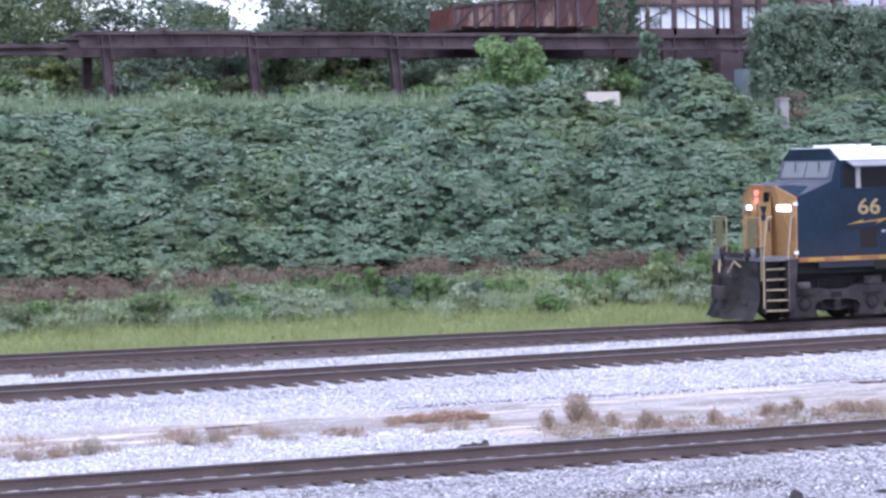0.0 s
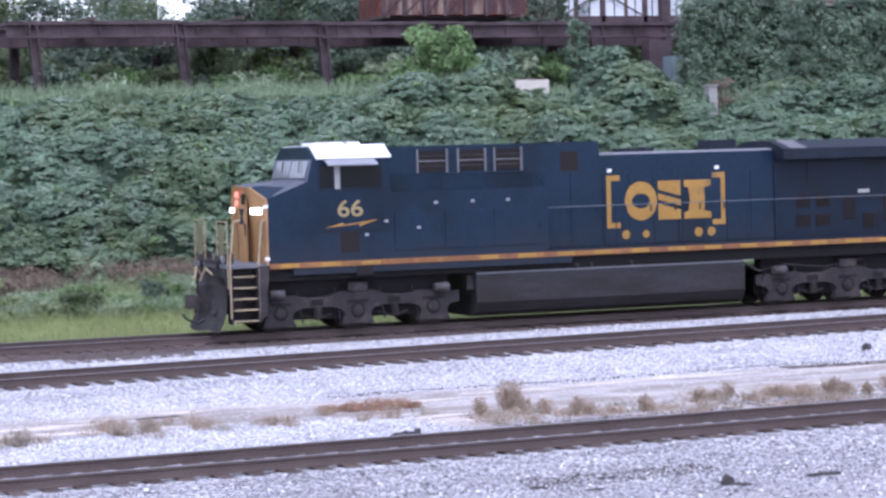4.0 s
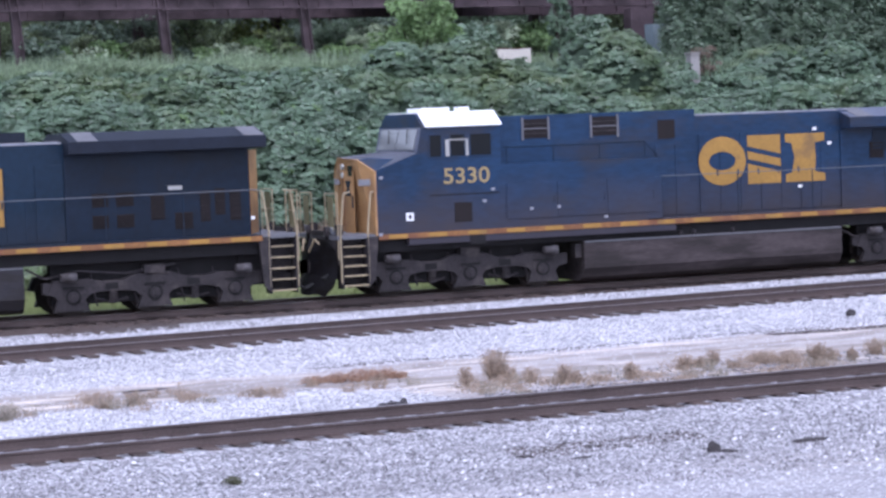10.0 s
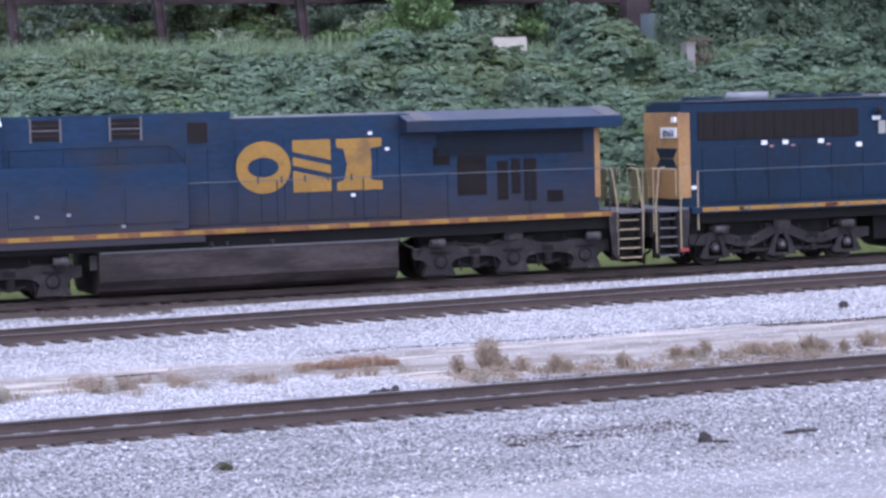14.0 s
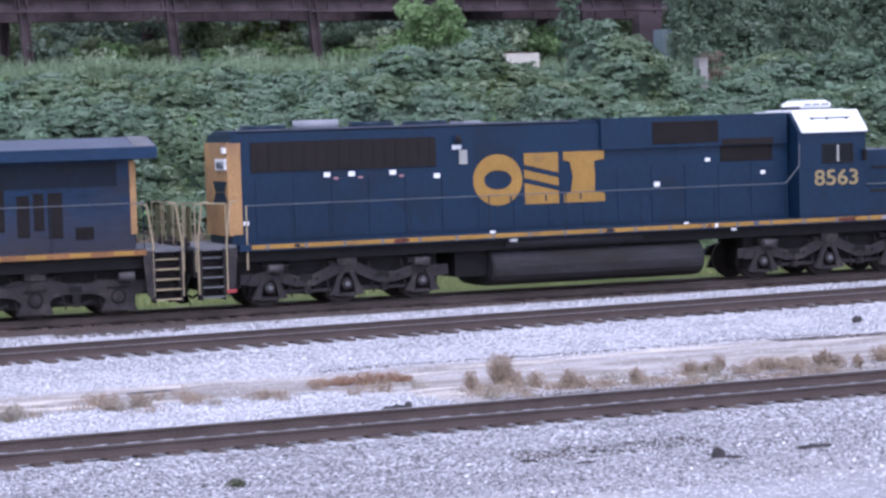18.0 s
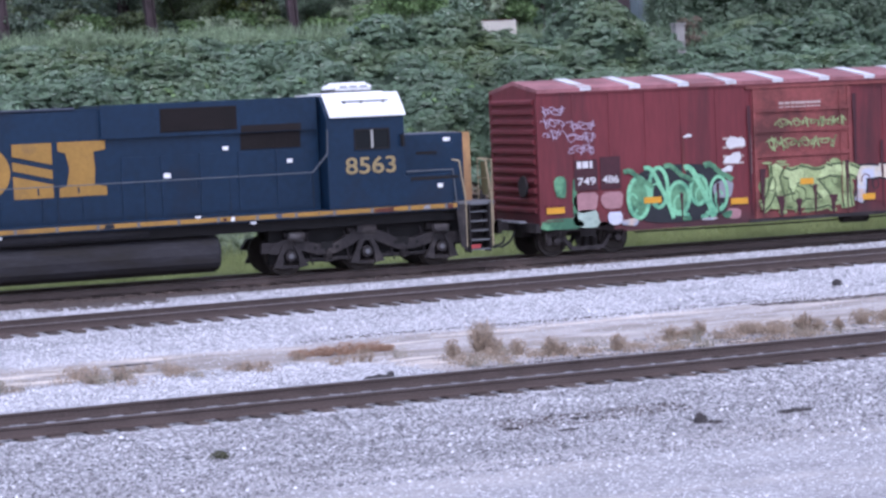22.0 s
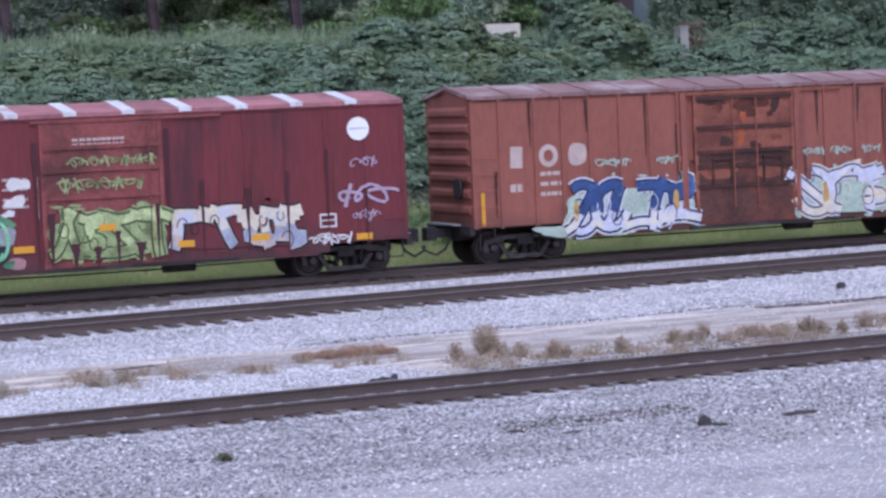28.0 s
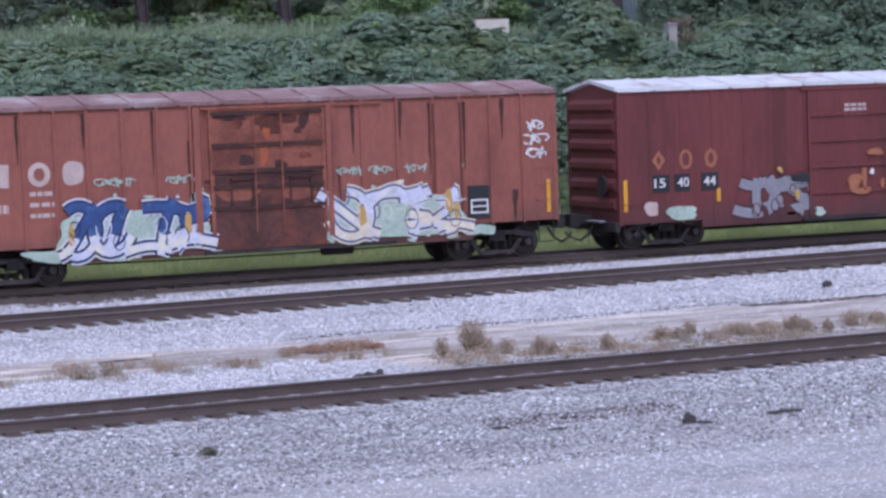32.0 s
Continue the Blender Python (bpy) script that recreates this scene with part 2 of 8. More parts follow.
    # near-white colour that stands for bright sky in the shed's openings
    "pale_panel": material("sky_white_sheet", (0.70, 0.72, 0.76), 0.6, spread=0.1, scale=1, fine=8),
    "cabinet": material("grey_sheet_metal", (0.22, 0.27, 0.29), 0.55, 0.2, spread=0.2, scale=1.5, fine=12),
    "pale_block": material("whitish_concrete", (0.60, 0.55, 0.48), 0.9, spread=0.15, scale=2, fine=20, other=(0.30, 0.24, 0.20), blotch=0.2),
    "glass": glass("window_glass"),
    # pale tint: the reflected sky is put into the glass colour
    "pale_glass": glass("pale_windscreen", (0.17, 0.18, 0.185)),
}


def yard_material():
    """Pale ballast, with beige dirt and worn patches between the tracks; the mask has ragged edges of its own."""
    m = M["ballast"].copy()
    m.name = "yard_gravel_and_dirt"
    n, l = m.node_tree.nodes, m.node_tree.links
    p = n["Principled BSDF"]
    old = p.inputs["Base Color"].links[0].from_socket
    co = n.new("ShaderNodeTexCoord")
    xyz = n.new("ShaderNodeSeparateXYZ")
    l.new(co.outputs["Object"], xyz.inputs[0])

    def maths(op, a, b):
        k = n.new("ShaderNodeMath")
        k.operation = op
        for i, v in enumerate((a, b)):
            if isinstance(v, (int, float)):
                k.inputs[i].default_value = v
            else:
                l.new(v, k.inputs[i])
        return k.outputs[0]

    def cloud(scale, stretch, detail=5.0):
        mp = n.new("ShaderNodeMapping")
        mp.inputs["Scale"].default_value = stretch
        l.new(co.outputs["Object"], mp.inputs[0])
        t = n.new("ShaderNodeTexNoise")
        t.inputs["Scale"].default_value, t.inputs["Detail"].default_value, t.inputs["Roughness"].default_value = scale, detail, 0.65
        l.new(mp.outputs[0], t.inputs["Vector"])
        return t.outputs["Fac"]

    def ramp(v, a, b):
        r = n.new("ShaderNodeMapRange")
        r.interpolation_type = "SMOOTHSTEP"
        r.inputs["From Min"].default_value, r.inputs["From Max"].default_value = a, b
        l.new(v, r.inputs["Value"])
        return r.outputs[0]

    def mix(f, a, b):
        k = n.new("ShaderNodeMix")
        k.data_type = "RGBA"
        l.new(f, k.inputs[0])
        l.new(a, k.inputs[6])
        k.inputs[7].default_value = (*b, 1)
        return k.outputs[2]

    # the worn strip between the tracks; its near edge swings towards the near rails along x
    near_edge = maths("SUBTRACT", 42.9, maths("MULTIPLY", ramp(xyz.outputs["X"], 13.8, 17.0), 6.7))
    band = maths("MINIMUM", maths("MULTIPLY", maths("SUBTRACT", xyz.outputs["Y"], near_edge), 2.4), maths("SUBTRACT", 46.3, xyz.outputs["Y"]))
    ragged = maths("ADD", maths("MINIMUM", band, 0.9), maths("MULTIPLY", maths("SUBTRACT", cloud(0.8, (0.35, 1, 1)), 0.5), 1.9))
    # single stones: each cell has its own grey, and the shade in the gaps between them is painted dark
    vor = n.new("ShaderNodeTexVoronoi")
    vor.inputs["Scale"].default_value = 18.0
    l.new(co.outputs["Object"], vor.inputs["Vector"])
    grey = n.new("ShaderNodeSeparateColor")
    l.new(vor.outputs["Color"], grey.inputs[0])
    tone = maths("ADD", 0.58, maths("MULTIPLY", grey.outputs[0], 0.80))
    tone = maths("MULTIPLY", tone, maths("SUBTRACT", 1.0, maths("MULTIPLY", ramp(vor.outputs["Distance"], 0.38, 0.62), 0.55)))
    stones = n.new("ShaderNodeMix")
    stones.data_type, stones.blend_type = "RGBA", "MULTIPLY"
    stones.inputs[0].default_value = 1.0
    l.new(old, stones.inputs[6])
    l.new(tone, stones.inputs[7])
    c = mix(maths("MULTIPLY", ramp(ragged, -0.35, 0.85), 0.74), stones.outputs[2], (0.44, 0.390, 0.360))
    c = mix(maths("MULTIPLY", ramp(ragged, 0.5, 0.9), ramp(cloud(1.1, (0.25, 1, 1)), 0.45, 0.57)), c, (0.285, 0.25, 0.225))
    c = mix(maths("MULTIPLY", ramp(ragged, 0.2, 0.6), ramp(cloud(0.9, (0.22, 1.3, 1)), 0.54, 0.62)), c, (0.63, 0.555, 0.485))
    near = ramp(maths("ADD", xyz.outputs["Y"], maths("MULTIPLY", maths("SUBTRACT", cloud(0.5, (0.4, 1, 1)), 0.5), 2.0)), 31.0, 28.6)
    c = mix(maths("MULTIPLY", near, 0.6), c, (0.315, 0.30, 0.305))
    c = mix(maths("MULTIPLY", near, maths("MULTIPLY", ramp(cloud(0.7, (0.3, 1, 1)), 0.45, 0.62), 0.6)), c, (0.40, 0.37, 0.355))
    # fine uneven dust over everything
    dust = n.new("ShaderNodeMix")
    dust.data_type, dust.blend_type = "RGBA", "MULTIPLY"
    dust.inputs[0].default_value = 1.0
    l.new(c, dust.inputs[6])
    l.new(maths("ADD", 0.62, maths("MULTIPLY", cloud(2.6, (0.35, 1, 1), 6.0), 0.76)), dust.inputs[7])
    l.new(dust.outputs[2], p.inputs["Base Color"])
    return m


M["yard"] = yard_material()


def translucent(m, share):
    """Thin leaves and blades let part of the light through."""
    n, l = m.node_tree.nodes, m.node_tree.links
    p = n["Principled BSDF"]
    t, k = n.new("ShaderNodeBsdfTranslucent"), n.new("ShaderNodeMixShader")
    l.new(p.inputs["Base Color"].links[0].from_socket, t.inputs["Color"])
    k.inputs[0].default_value = share
    l.new(p.outputs[0], k.inputs[1])
    l.new(t.outputs[0], k.inputs[2])
    l.new(k.outputs[0], n["Material Output"].inputs["Surface"])


for k_, share_ in (("leaf", 0.4), ("leaf_light", 0.4), ("leaf_olive", 0.4), ("leaf_grey", 0.4), ("leaf_yellow", 0.4), ("weed_pale", 0.35), ("grass", 0.5), ("grass_tall", 0.5), ("grass_soft", 0.5), ("kudzu", 0.18), ("ivy", 0.2)):
    translucent(M[k_], share_)


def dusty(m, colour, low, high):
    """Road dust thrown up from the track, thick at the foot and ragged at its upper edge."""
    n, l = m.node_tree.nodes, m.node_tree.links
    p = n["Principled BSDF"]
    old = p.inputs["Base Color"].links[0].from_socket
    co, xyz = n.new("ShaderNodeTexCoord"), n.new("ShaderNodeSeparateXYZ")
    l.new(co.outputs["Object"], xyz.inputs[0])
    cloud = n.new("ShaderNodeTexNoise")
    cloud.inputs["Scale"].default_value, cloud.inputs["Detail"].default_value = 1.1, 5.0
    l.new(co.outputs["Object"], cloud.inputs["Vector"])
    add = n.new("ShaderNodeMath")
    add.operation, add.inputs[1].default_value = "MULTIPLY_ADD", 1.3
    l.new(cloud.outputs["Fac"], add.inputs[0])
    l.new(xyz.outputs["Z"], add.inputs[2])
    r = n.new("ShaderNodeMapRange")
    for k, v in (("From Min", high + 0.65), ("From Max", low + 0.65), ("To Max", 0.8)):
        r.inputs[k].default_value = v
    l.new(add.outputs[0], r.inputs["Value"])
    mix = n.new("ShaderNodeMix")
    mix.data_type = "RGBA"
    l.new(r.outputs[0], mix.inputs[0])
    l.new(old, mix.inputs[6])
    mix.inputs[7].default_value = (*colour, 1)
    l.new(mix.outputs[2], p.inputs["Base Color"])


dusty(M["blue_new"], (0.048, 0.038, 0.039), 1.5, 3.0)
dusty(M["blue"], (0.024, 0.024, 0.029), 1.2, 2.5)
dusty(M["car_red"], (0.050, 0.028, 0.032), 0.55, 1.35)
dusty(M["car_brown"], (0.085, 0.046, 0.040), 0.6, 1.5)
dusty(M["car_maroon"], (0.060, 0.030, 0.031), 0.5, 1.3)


# ---- building blocks ----
def box(bm, x0, x1, y0, y1, z0, z1):
    v = [bm.verts.new(c) for c in ((x0, y0, z0), (x1, y0, z0), (x1, y1, z0), (x0, y1, z0), (x0, y0, z1), (x1, y0, z1), (x1, y1, z1), (x0, y1, z1))]
    for f in ((3, 2, 1, 0), (4, 5, 6, 7), (0, 1, 5, 4), (1, 2, 6, 5), (2, 3, 7, 6), (3, 0, 4, 7)):
        bm.faces.new([v[i] for i in f])
    return bm


def prism(bm, outline, a, b, axis="y"):
    """Extrudes an outline from a to b along an axis: (x, z) along y, (y, z) along x, (x, y) along z."""
    def put(p, d):
        return {"y": (p[0], d, p[1]), "x": (d, p[0], p[1]), "z": (p[0], p[1], d)}[axis]
    lo, hi = [bm.verts.new(put(p, a)) for p in outline], [bm.verts.new(put(p, b)) for p in outline]
    n = len(outline)
    faces = [bm.faces.new(lo), bm.faces.new(hi[::-1])]
    faces += [bm.faces.new((lo[i], hi[i], hi[(i + 1) % n], lo[(i + 1) % n])) for i in range(n)]
    bmesh.ops.recalc_face_normals(bm, faces=faces)
    return bm


def tube(bm, p0, p1, r0, r1=None, n=10):
    p0, p1 = Vector(p0), Vector(p1)
    r1 = r0 if r1 is None else r1
    q = (p1 - p0).to_track_quat("Z", "Y")
    rings = []
    for p, r in ((p0, r0), (p1, r1)):
        rings.append([bm.verts.new(p + q @ Vector((r * math.cos(2 * math.pi * i / n), r * math.sin(2 * math.pi * i / n), 0))) for i in range(n)])
    a, b = rings
    bm.faces.new(a[::-1])
    bm.faces.new(b)
    for i in range(n):
        f = bm.faces.new((a[i], a[(i + 1) % n], b[(i + 1) % n], b[i]))
        f.smooth = n > 6
    return bm


def pipe(bm, points, r, n=6):
    for a, b in zip(points, points[1:]):
        tube(bm, a, b, r, n=n)
    return bm


def bevelled(bm, width, segments=1):
    bmesh.ops.bevel(bm, geom=[e for e in bm.edges if e.is_manifold and e.calc_face_angle(0) > 0.5], offset=width, segments=segments, affect="EDGES", clamp_overlap=True)
    return bm


def part(name, bm, mat, parent=None, label="", at=None):
    if isinstance(bm, bmesh.types.BMesh):
        me = bpy.data.meshes.new(name)
        bm.to_mesh(me)
        bm.free()
        me.materials.append(M[mat])
    else:
        me = bm
    ob = new(name, me)
    ob.parent = parent
    if at is not None:
        ob.matrix_basis = at
    return tagged(ob, label)


def thing(name, label, category, group="", at=None, kind=""):
    ob = new(name)
    ob.empty_display_size = 0.2
    if at is not None:
        ob.matrix_basis = at
    return tagged(ob, label, category, group, kind)


def quads(name, corners, mat, parent=None):
    """One mesh of loose four-sided leaves or blades from an array of shape (n, 4, 3)."""
    n = len(corners)
    me = bpy.data.meshes.new(name)
    me.from_pydata(corners.reshape(-1, 3), [], np.arange(n * 4).reshape(n, 4))
    me.materials.append(M[mat])
    ob = new(name, me)
    ob.parent = parent
    return ob


def leaves(centres, normals, size, rng, wobble=0.6, aspect=0.85, layered=0.0):
    """Leaf-shaped diamonds round the centres, turned about the normals."""
    n = len(centres)
    nor = normals + rng.normal(0, wobble, (n, 3))
    nor /= np.linalg.norm(nor, axis=1, keepdims=True) + 1e-9
    ref = rng.normal(0, 1, (n, 3)) * (1 - layered) + np.array([0, -0.3, 1.0]) * layered * 1.6
    u = np.cross(nor, ref)
    u /= np.linalg.norm(u, axis=1, keepdims=True) + 1e-9
    v = np.cross(nor, u)
    s = (size * rng.uniform(0.6, 1.3, n))[:, None]
    droop = nor * s * 0.25
    return np.stack([centres - u * s - droop, centres - v * s * aspect, centres + u * s - droop, centres + v * s * aspect], axis=1)


def blades(feet, height, width, rng, lean=0.3):
    n = len(feet)
    h = (height * rng.uniform(0.5, 1.3, n))[:, None]
    a = rng.uniform(0, 2 * np.pi, n)
    side = np.stack([np.cos(a), np.sin(a), np.zeros(n)], axis=1) * (width / 2)
    tip = feet + np.concatenate([rng.normal(0, lean, (n, 2)) * h, h], axis=1)
    return np.stack([feet - side, feet + side, tip + side * 0.25, tip - side * 0.25], axis=1)


# ---- the ground: one sheet, from the camera's side over the yard and up the bank ----
PROFILE = [(-400, -0.45), (29.5, -0.45), (32.6, -0.26), (33.2, -0.18), (33.6, -0.172), (33.85, -0.182), (34.02, -0.21), (35.88, -0.21), (36.05, -0.20), (36.6, -0.23), (38.0, -0.40), (41.5, -0.46), (46.5, -0.44), (48.6, -0.34), (49.3, -0.235), (49.8, -0.205), (50.05, -0.215), (51.95, -0.215), (52.2, -0.21), (52.7, -0.24),
           (54.2, -0.34), (56.0, -0.29), (57.0, -0.20), (60.6, -0.22), (62.5, -0.36), (64.5, -0.15), (67.5, 0.15), (70.0, 0.70), (71.2, 1.10), (72.9, 3.1), (75.6, 4.95), (78.6, 5.85), (81.5, 6.15), (86.0, 6.30), (130.0, 6.7), (4000.0, 8.0)]


def grade(x, y):
    """The yard tracks climb gently beside the level main line."""
    g = 0.0054 + 0.0031 * min(1.0, max(0.0, (y - 35.0) / 16.0))
    return g * (min(150.0, max(-60.0, x)) - 18.0) * min(1.0, max(0.0, 57.2 - y))


def level(x, y):
    return cross_section(y) + grade(x, y)


def cross_section(y):
    for (a, za), (b, zb) in zip(PROFILE, PROFILE[1:]):
        if y <= b:
            k = (y - a) / (b - a)
            return za + (zb - za) * k
    return PROFILE[-1][1]


def rolling(x, y):
    """The ground with its unevenness; the track beds stay true."""
    z = level(x, y)
    bed = min(abs(y - 34.95), abs(y - 51.0), abs(y - 58.72))
    amount = min(1.0, max(0.0, (bed - 1.9) / 2.0))
    z += amount * 0.05 * noise.noise((x * 0.35, y * 0.6, 0))
    if y > 70:
        z += min(1, (y - 70) / 3) * (0.35 * noise.noise((x * 0.30, y * 0.35, 7)) - max(0.0, (x - 31.0) * 0.05) * min(1, max(0, (y - 73) / 5)) * (1 if x < 50 else 50 / x))
    return z


def sheet(name, xs, ys, mat, label, lift=0.0):
    me = bpy.data.meshes.new(name)
    verts = [(x, y, rolling(x, y) + lift) for y in ys for x in xs]
    w = len(xs)
    faces = [(j * w + i, j * w + i + 1, (j + 1) * w + i + 1, (j + 1) * w + i) for j in range(len(ys) - 1) for i in range(w - 1)]
    me.from_pydata(verts, [], faces)
    for f in me.polygons:
        f.use_smooth = True
    ob = new(name, me)
    for k in mat:
        me.materials.append(M[k])
    return tagged(ob, label, "ground", kind="structure"), me


XS = [-3000, -800, -250, -90, -40] + [-20 + i * 0.8 for i in range(126)] + [100, 150, 300, 900, 3000]
YS = [-400, -100, -20, 5, 15, 20] + sorted([22 + i * 0.55 for i in range(115)] + [33.2, 33.85, 34.02, 35.88, 36.05, 36.6, 49.3, 49.8, 50.05, 51.95, 52.2, 52.7]) + [88, 92, 98, 106, 120, 150, 220, 400, 1200, 4000]
ground, gm = sheet("ground", XS, YS, ("ground", "yard", "dirt", "grass_soil", "kudzu_deep"), "pale gravel yard rising to a vine-grown bank")
for f in gm.polygons:
    y = f.center.y
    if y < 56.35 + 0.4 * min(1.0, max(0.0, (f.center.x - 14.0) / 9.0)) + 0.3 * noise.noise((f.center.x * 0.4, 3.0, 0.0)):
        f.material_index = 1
    elif y < 61.6:
        f.material_index = 0
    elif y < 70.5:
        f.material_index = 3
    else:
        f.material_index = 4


# ---- the three tracks ----
def rail_profile():
    return [(-0.070, -0.172), (0.070, -0.172), (0.070, -0.162), (0.012, -0.145), (0.009, -0.045), (0.036, -0.034), (0.036, -0.004), (0.026, 0.0), (-0.026, 0.0), (-0.036, -0.004), (-0.036, -0.034), (-0.009, -0.045), (-0.012, -0.145), (-0.070, -0.162)]


RAIL_X = (-60, 150)
rng = np.random.default_rng(4)
tie_mesh = bpy.data.meshes.new("tie")
_b = bevelled(box(bmesh.new(), -0.115, 0.115, -1.3, 1.3, -0.17, 0.0), 0.012)
_b.to_mesh(tie_mesh)
_b.free()
tie_mesh.materials.append(M["tie"])
plate_mesh = bpy.data.meshes.new("tie_plate")
_b = box(bmesh.new(), -0.09, 0.09, -0.18, 0.18, -0.178, -0.164)
for sx, sy in ((-0.06, -0.1), (0.06, 0.1)):
    box(_b, sx - 0.012, sx + 0.012, sy - 0.012, sy + 0.012, -0.166, -0.135)
_b.to_mesh(plate_mesh)
_b.free()
plate_mesh.materials.append(M["rail"])
for yc, label, lo, hi in ((34.95, "rusty rails on half-buried dark wooden ties", -2, 34), (51.0, "rusty rails on ballasted dark wooden ties", 2, 52), (58.72, "main track with dark ties under the train", 4, 60)):
    track = thing("railway_track", label, "railway track", "parallel tracks", pose(0, yc, grade(0, yc), 0, -math.degrees(math.atan(grade(1, yc) - grade(0, yc))), 0))
    for side in (-0.753, 0.753):
        bm = bmesh.new()
        prism(bm, [(side + a, b) for a, b in rail_profile()], *RAIL_X, axis="x")
        r = part("rail", bm, "rail", track)
        r.data.materials.append(M["railhead"])
        for f in r.data.polygons:
            if f.center.z > -0.005:
                f.material_index = 1
    for i in range(int((hi - lo) / 0.5)):
        x = lo + i * 0.5 + rng.normal(0, 0.02)
        part("tie", tie_mesh, "", track, at=pose(x, rng.normal(0, 0.035), -0.172 - 0.004 + rng.normal(0, 0.004), 0, 0, rng.normal(0, 0.8)))

# ---- the train ----
LINE_Y = 58.72
VEHICLES, WHEELSETS = [], []
M["rail_paint"] = material("faded_handrail_paint", (0.33, 0.265, 0.165), 0.6, spread=0.25, fine=20)
M["end_sheet"] = material("dull_olive_sheet", (0.165, 0.150, 0.075), 0.7, spread=0.25, scale=2, fine=15)
M["grey_rail"] = material("grey_handrail", (0.10, 0.11, 0.125), 0.5, spread=0.15)
M["lamp_white"] = material("lit_white_lamp", (1.0, 0.97, 0.90), 0.4, emit=2.2, spread=0.02)
M["lamp_red"] = material("lit_headlight", (1.0, 0.22, 0.16), 0.4, emit=0.75, spread=0.02)
M["grey_panel"] = material("grey_panel", (0.26, 0.265, 0.29), 0.6, spread=0.15)
M["red_lamp"] = material("red_marker", (0.35, 0.05, 0.05), 0.5, spread=0.1)
M["blue_deep"] = material("deep_blue_paint", (0.0075, 0.0235, 0.052), 0.42, spec=0.25, spread=0.22, scale=0.5, fine=6, bump=0.05, other=(0.010, 0.016, 0.030), blotch=0.25)
M["num_paint"] = material("dull_gold_numerals", (0.30, 0.225, 0.105), 0.6, spread=0.15, fine=20)
M["dull_grey"] = material("dull_grey_paint", (0.13, 0.13, 0.14), 0.7, spread=0.2)
M["paint_pink"] = material("pink_patch", (0.36, 0.19, 0.20), 0.7, spread=0.2, scale=3, fine=14)
M["scrap_wood"] = material("dark_rotten_wood", (0.052, 0.045, 0.046), 0.9, spread=0.35, scale=4, fine=40)
M["hose"] = material("rubber_hose", (0.02, 0.02, 0.02), 0.7, spread=0.2)
M["cream"] = material("cream_cab_window_frame", (0.36, 0.355, 0.33), 0.6, spread=0.1)
M["amber"] = material("amber_reflective_strip", (0.62, 0.30, 0.02), 0.45, spread=0.12)
M["dusty_black"] = material("dusty_radiator_wing", (0.010, 0.014, 0.024), 0.6, spec=0.25, spread=0.3, scale=1.0, fine=10)
M["worn_plow"] = material("worn_grey_plow", (0.085, 0.078, 0.080), 0.7, spread=0.3, scale=2, fine=12, other=(0.035, 0.028, 0.027), blotch=0.45)
# paler blue: skylight on fronts and tops, and real paint wear
M["lit_worn_blue"] = material("lit_worn_blue_paint", (0.075, 0.085, 0.120), 0.5, spread=0.25, scale=1.5, fine=14)
# pale colour that stands for sky sheen on the blue nose
M["sky_sheen_top"] = material("sky_sheen_paint", (0.19, 0.20, 0.24), 0.5, spread=0.25, scale=1.5, fine=14)
SIDE = -1.55
HOOD = -1.0


def bx(x0, x1, y0, y1, z0, z1, bev=0.0):
    bm = box(bmesh.new(), x0, x1, y0, y1, z0, z1)
    return bevelled(bm, bev) if bev else bm


def flat(outline, y, thick=0.006):
    """A thin plate in the plane of a vehicle's side, its face towards -y."""
    return prism(bmesh.new(), outline, y - thick, y + 0.002)


def arc(cx, cz, rx, rz, a0, a1, n):
    return [(cx + rx * math.cos(radians(a0 + (a1 - a0) * i / n)), cz + rz * math.sin(radians(a0 + (a1 - a0) * i / n))) for i in range(n + 1)]


def disc(cx, cz, r, n=18):
    return arc(cx, cz, r, r, 0, 360 - 360 / n, n - 1)


def ring_plate(cx, cz, rx, rz, inner, y, thick=0.006, n=20):
    """A flat band round an oval opening."""
    bm = bmesh.new()
    rows = []
    for yy in (y - thick, y + 0.002):
        for k in (1.0, inner):
            rows.append([bm.verts.new((x, yy, z)) for x, z in arc(cx, cz, rx * k, rz * (1 - (1 - k) * rx / rz) if rz > 0.6 * rx else rz * k, 0, 360 - 360 / n, n - 1)])
    fo, fi, bo, bi = rows
    for i in range(n):
        j = (i + 1) % n
        for q in ((fo[i], fo[j], fi[j], fi[i]), (bo[j], bo[i], bi[i], bi[j]), (fo[j], fo[i], bo[i], bo[j]), (fi[i], fi[j], bi[j], bi[i])):
            bm.faces.new(q)
    bmesh.ops.recalc_face_normals(bm, faces=bm.faces)
    return bm


def lettering(name, body, height, x, z, y, mat, parent, width=0.0):
    """Characters of the built-in font, standing on a vehicle's side, left end and foot at (x, z)."""
    cu = bpy.data.curves.new(name, "FONT")
    cu.body, cu.size, cu.extrude, cu.offset = body, 1.0, 0.004, 0.012
    tmp = bpy.data.objects.new(name, cu)
    me = bpy.data.meshes.new_from_object(tmp)
    bpy.data.objects.remove(tmp)
    co = np.empty(len(me.vertices) * 3)
    me.vertices.foreach_get("co", co)
    co = co.reshape(-1, 3)
    lo, hi = co.min(0), co.max(0)
    s = height / (hi[1] - lo[1])
    sx = width / (hi[0] - lo[0]) if width else s
    out = np.stack([x + (co[:, 0] - lo[0]) * sx, y - 0.004 - (co[:, 2] - lo[2]), z + (co[:, 1] - lo[1]) * s], axis=1)
    me.vertices.foreach_set("co", out.ravel())
    me.name = name
    me.materials.clear()
    me.materials.append(M[mat])
    return part(name, me, mat, parent)


